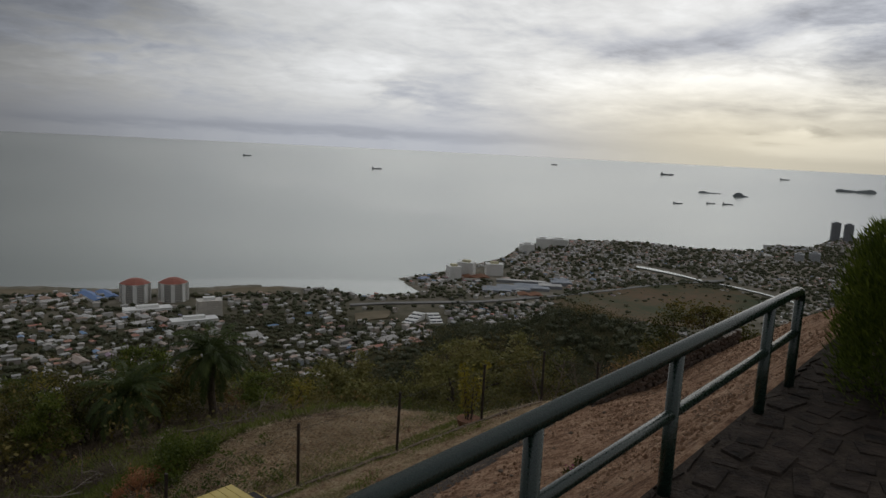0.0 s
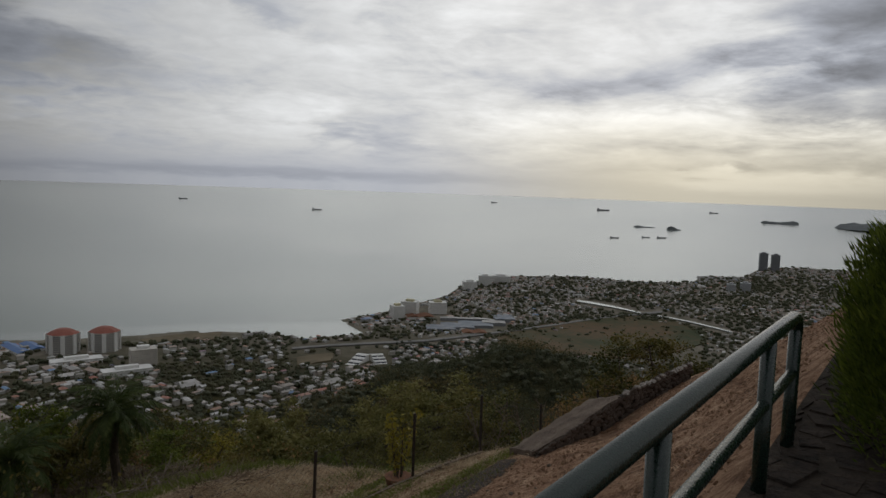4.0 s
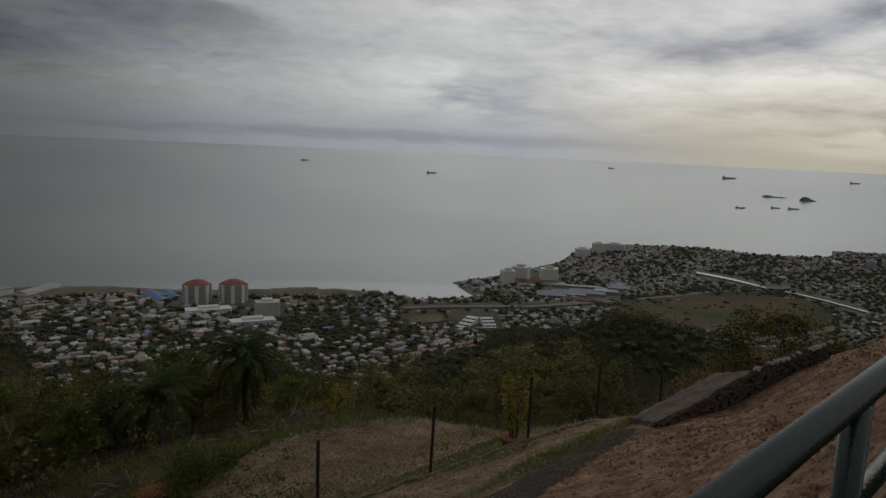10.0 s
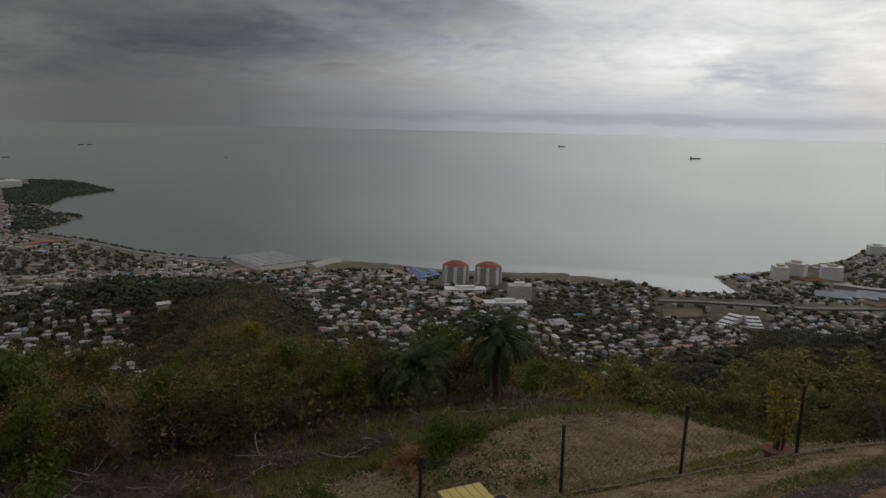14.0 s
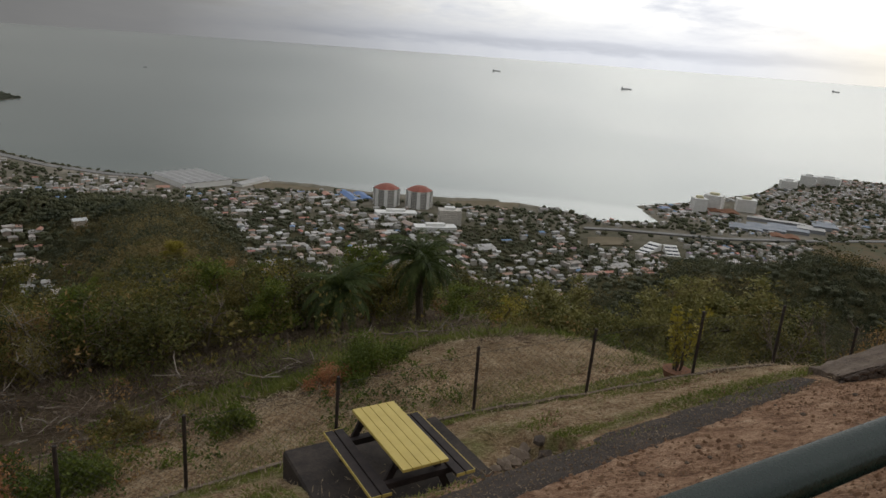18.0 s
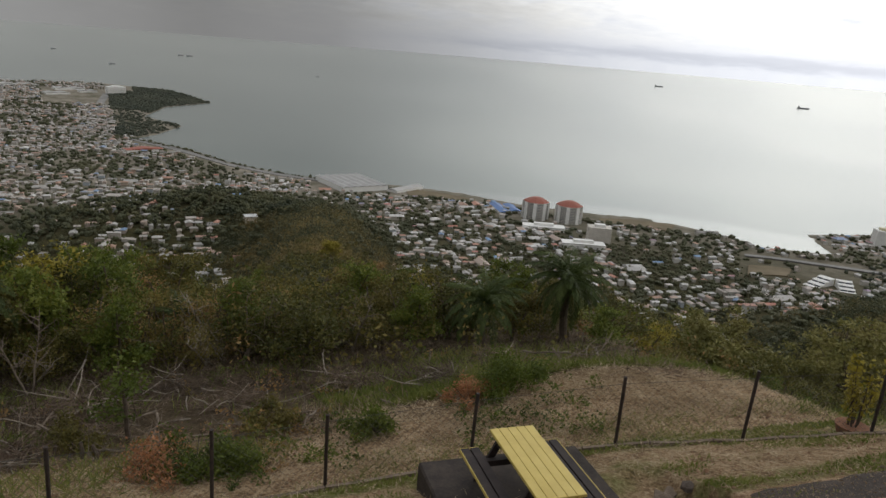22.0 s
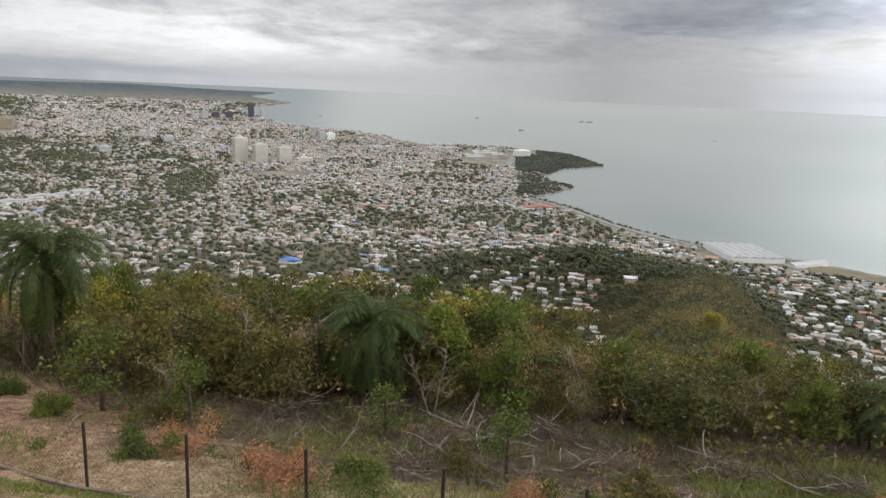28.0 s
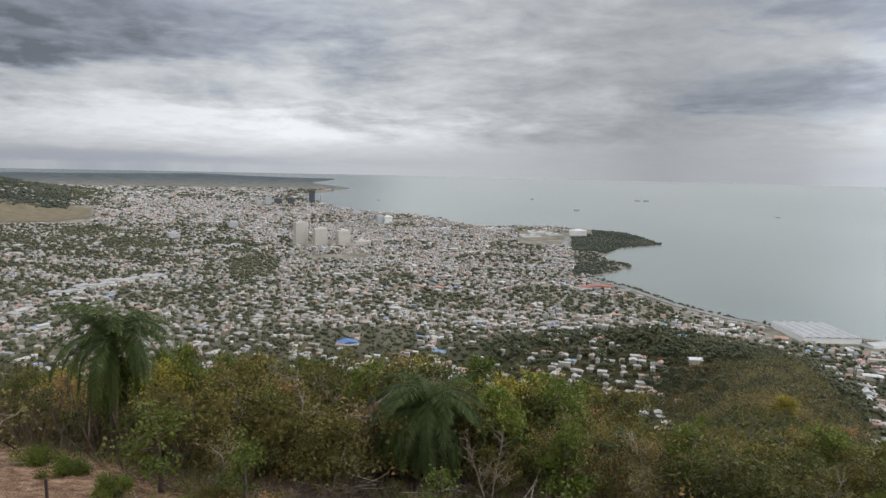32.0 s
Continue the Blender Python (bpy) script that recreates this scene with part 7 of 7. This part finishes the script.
strewn("lawn_grass", 120000, -18, 16, 6.4, 10.8, 0.09, 1.0, 0.012, "grass_blade", "thin short grass on the lawn", "grass", 67, lambda A, B, g: ((np.abs(B - 10.45 - 0.1 * np.sin(A)) < 0.32) | ((A > 1) & (np.abs(B - 7.4 - 0.12 * np.sin(1.3 * A)) < 0.3 * (0.6 + 0.4 * np.sin(2.1 * A)))) | (np.sin(A * 0.9 + 1.7 * np.sin(B * 1.2)) * np.sin(B * 1.5 + np.sin(A * 0.6)) + g.normal(0, 0.2, len(A)) > 0.42)) & ~((A > 2.8) & (A < 6.9) & (B > 6.9) & (B < 9.6)) & ~((A < -10.2) & (A > -14.1) & (B > 7) & (B < 9.7)))
strewn("mound_grass", 16000, 6, 24, 14.5, 22, 0.5, 1.2, 0.01, "grass_blade", "tall yellow-green grass on the mound", "grass", 69, lambda A, B, g: (B > 16.6 + 0.9 * np.sin(A * 0.9)) | (A > 15))
strewn("mound_edge_grass", 42000, 2.5, 16, 15.2, 18.2, 0.28, 1.0, 0.016, "grass_blade", "short fresh grass along the back of the mound", "grass", 77, patches(0.9, -0.5))
strewn("mound_straw", 26000, 2, 16, 11.6, 17.0, 0.22, 0.06, 0.008, "pale_straw", "pale straw lying over the dry mound", "straw", 79, patches(1.3, -0.3))
strewn("bank_litter", 14000, -3, 16, 0.9, 6.6, 0.07, 0.08, 0.004, "dry_twig", "dry litter scattered on the soil bank", "litter", 71, patches(1.6, 0.0))
strewn("fence_grass", 9000, -16, 14, 10.6, 12.4, 0.22, 1.0, 0.006, "grass_blade", "grass growing through the fence foot", "grass", 73, patches(0.7, 0.1))


def leaf_cloud(name, x, y, z, size, k, leaf, mat, label, category, seed):
    """Ragged masses of small leaves over many places, joined."""
    g = np.random.default_rng(seed)
    n = len(x)
    hub = g.normal(0, 1, (n, 9, 3)) * (0.48, 0.48, 0.36) + (0, 0, 0.62)
    cs = hub[np.arange(n)[:, None], g.integers(0, 9, (n, k))] + g.normal(0, 1, (n, k, 3)) * 0.15
    c = (cs * size[:, None, None] + np.stack([x, y, z], 1)[:, None]).reshape(-1, 3)
    v, f = leaf_quads(c, np.repeat(leaf, k)[:, None], g)
    return tagged(new(name, mesh_from(name, v, f, [mat])), label, category, "", "stuff")


ids = np.arange(len(W_x))
W_r = np.hypot(W_x, W_y)
for lo, hi, cap, k, leaf, nm in ((0, 150, 3400, 72, 0.42, "steep flank"), (150, 330, 5200, 42, 0.85, "lower flank")):
    q = ids[(W_r[ids] >= lo) & (W_r[ids] < hi)]
    q = q[rng.permutation(len(q))[:cap]]
    for j, mat in enumerate(("wood_leaf", "hill_leaf", "olive_leaf")):
        m = q[np.arange(len(q)) % 5 // 2 == j]
        leaf_cloud("flank_woods", W_x[m], W_y[m], W_z[m] - 0.5, W_s[m] * 1.0, k, np.full(len(m), leaf), mat, "dense scrub woods on the " + nm, "woods", 81 + j)
W_blot = np.sin(W_x * 0.021 + 2 * np.sin(W_y * 0.013)) * np.sin(W_y * 0.024 + 1.4 * np.sin(W_x * 0.017)) + np.where((W_x < 0) & (W_r < 900), np.where(np.abs(W_az + 20) < 8 + 4 * np.sin(W_r * 0.023) + 3 * np.sin(W_x * 0.05), 0.75, 0.25), -0.2) + rng.normal(0, 0.25, len(W_x))
for dry, mat, nm in ((False, "hill_leaf", "dark dry-season woods on the spurs above the town"), (True, "dry_wood_leaf", "brown leaf-shedding woods on the spurs above the town")):
    m = W_mid[(W_blot[W_mid] > 0.3) == dry]
    leaf_cloud("spur_woods", W_x[m], W_y[m], W_z[m] - 0.8, W_s[m] * 1.45, 52, np.interp(W_r[m], [330, 1000], [0.95, 1.7]), mat, nm, "woods", 88 + dry)
g = np.random.default_rng(83)
U_a, U_b = g.uniform(-78, 30, 2600), g.uniform(20.5, 58, 2600)
U_x, U_y = U_a * UX + U_b * NX, U_a * UY + U_b * NY
U_z = ground(U_x, U_y)
U_r, U_az = np.hypot(U_x, U_y), np.degrees(np.arctan2(U_x, U_y))
U_room = EZ - U_r * np.tan(np.radians(18.6 - 3.2 * np.clip((-U_az - 32) / 16, 0, 1))) - U_z
U_ok = (U_r < 66) & (U_az > -93) & (U_az < 36) & (U_room > 0.8) & ((U_b > 24) | (g.random(2600) < 0.22) | ((U_az < -8) & (U_r > np.interp(U_az, [-66, -54, -40, -26, -16, -7], [24.5, 23.2, 22.6, 23.4, 25.0, 28.5]))))
for px, py in PALMS:
    U_ok &= np.hypot(U_x - px, U_y - py) > 1.7
U_ok &= (np.sin(U_a * 0.55 + 2 * np.sin(U_b * 0.3)) + g.normal(0, 0.5, 2600)) > -0.35
U_s = np.clip(U_room * g.uniform(0.25, 0.75, 2600), 0.45, 2.2)
for j, (mat, nm) in enumerate((("olive_leaf", "olive"), ("wood_leaf", "dark green"), ("green_leaf", "fresh green"), ("orange_leaf", "rusty dry"), ("yellow_leaf", "yellowish"))):
    m = U_ok & (np.array([0, 1, 2, 0, 1, 1, 0, 1, 3, 1, 1, 0, 2, 1, 0, 1, 4, 1])[np.arange(2600) % 18] == j)
    leaf_cloud("undergrowth", U_x[m], U_y[m], U_z[m] - 0.1, U_s[m], 130, np.full(m.sum(), 0.15), mat, "dense " + nm + " undergrowth between the trees", "undergrowth", 85 + j)

strewn("thicket_stems", 2600, -42, 4, 18.6, 27, 2.2, 2.6, 0.035, "dead_twig", "slender upright stems crowding the edge of the woods", "stems", 91, lambda A, B, g: np.hypot(A * UX + B * NX, A * UY + B * NY) > np.interp(np.degrees(np.arctan2(A * UX + B * NX, A * UY + B * NY)), [-66, -54, -40, -26, -16, -7], [24.5, 23.2, 22.6, 23.4, 25.0, 28.5]))

# low leafy weeds over the cleared slope
g = np.random.default_rng(93)
V_a, V_b = g.uniform(-34, 24, 900), 12.2 + 10 * g.random(900) ** 0.8
V_x, V_y = V_a * UX + V_b * NX, V_a * UY + V_b * NY
V_ok = (np.sin(V_a * 0.8 + 1.4 * np.sin(V_b)) + g.normal(0, 0.5, 900) > 0.1) & ~((V_a > 5) & (V_a < 15) & (V_b < 16.5)) & ((V_a > -14) | (V_b > 19))
V_s = g.uniform(0.16, 0.5, 900)
for j, (mat, nm) in enumerate((("green_leaf", "fresh green"), ("olive_leaf", "olive"), ("orange_leaf", "withered brown"))):
    m = V_ok & (np.array([0, 1, 0, 1, 2])[np.arange(900) % 5] == j)
    leaf_cloud("weed_clumps", V_x[m], V_y[m], ground(V_x[m], V_y[m]) - 0.08, V_s[m], 70, np.full(m.sum(), 0.075), mat, "low " + nm + " weeds on the cleared slope", "weeds", 95 + j)


g = np.random.default_rng(97)
X_a, X_b = g.uniform(-9, 9, 150), g.uniform(11.4, 14.2, 150)
X_ok = np.sin(X_a * 1.1 + 0.6) + g.normal(0, 0.4, 150) > 0.2
X_a, X_b = X_a[X_ok], X_b[X_ok]
X_x, X_y = X_a * UX + X_b * NX, X_a * UY + X_b * NY
leaf_cloud("weed_clumps", X_x, X_y, ground(X_x, X_y) - 0.08, g.uniform(0.2, 0.5, len(X_x)), 90, np.full(len(X_x), 0.06), "green_leaf", "fresh green weeds behind the fence", "weeds", 98)


def clods(name, n, a0, a1, b0, b1, lo, hi, mat, label, category, seed):
    """Many small angular lumps of soil, joined."""
    g = np.random.default_rng(seed)
    A, B = g.uniform(a0, a1, n), g.uniform(b0, b1, n)
    m = ~((A > 2.8) & (A < 7.0) & (B > 6.8) & (B < 9.7)) & (np.sin(A * 1.3 + np.sin(B * 2)) + g.normal(0, 0.7, n) > -0.3)
    A, B = A[m], B[m]
    X, Y = A * UX + B * NX, A * UY + B * NY
    n = len(A)
    s = lo + (hi - lo) * g.random(n) ** 3
    octa = np.array([(1, 0, 0), (-1, 0, 0), (0, 1, 0), (0, -1, 0), (0, 0, 0.8), (0, 0, -0.6)])
    tri = np.array([(0, 2, 4), (2, 1, 4), (1, 3, 4), (3, 0, 4), (2, 0, 5), (1, 2, 5), (3, 1, 5), (0, 3, 5)])
    v = (octa[None] * g.uniform(0.6, 1.4, (n, 6, 1)) * s[:, None, None]) + np.stack([X, Y, ground(X, Y) + 0.012], 1)[:, None]
    return tagged(new(name, mesh_from(name, v.reshape(-1, 3), (tri[None] + 6 * np.arange(n)[:, None, None]).reshape(-1, 3), [mat])), label, category, "", "stuff")


clods("soil_clods", 16000, -4, 18, 0.95, 7.4, 0.006, 0.045, "soil_clod", "reddish clods on the soil bank", "soil", 111)
clods("lawn_clods", 18000, -22, 17, 7.2, 16.4, 0.008, 0.045, "soil_clod", "brown clods on the dry lawn", "soil", 113)


strewn("leaf_litter", 8000, -3, 12.6, 4.5, 7.4, 0.045, 0.05, 0.011, "litter_leaf", "dry leaves and chips scattered over the tarmac strip", "leaf litter", 75, lambda A, B, g: np.abs(B - np.interp(A, [-3, 3, 7, 12.6], [5.05, 5.8, 6.45, 6.85])) < 0.62)
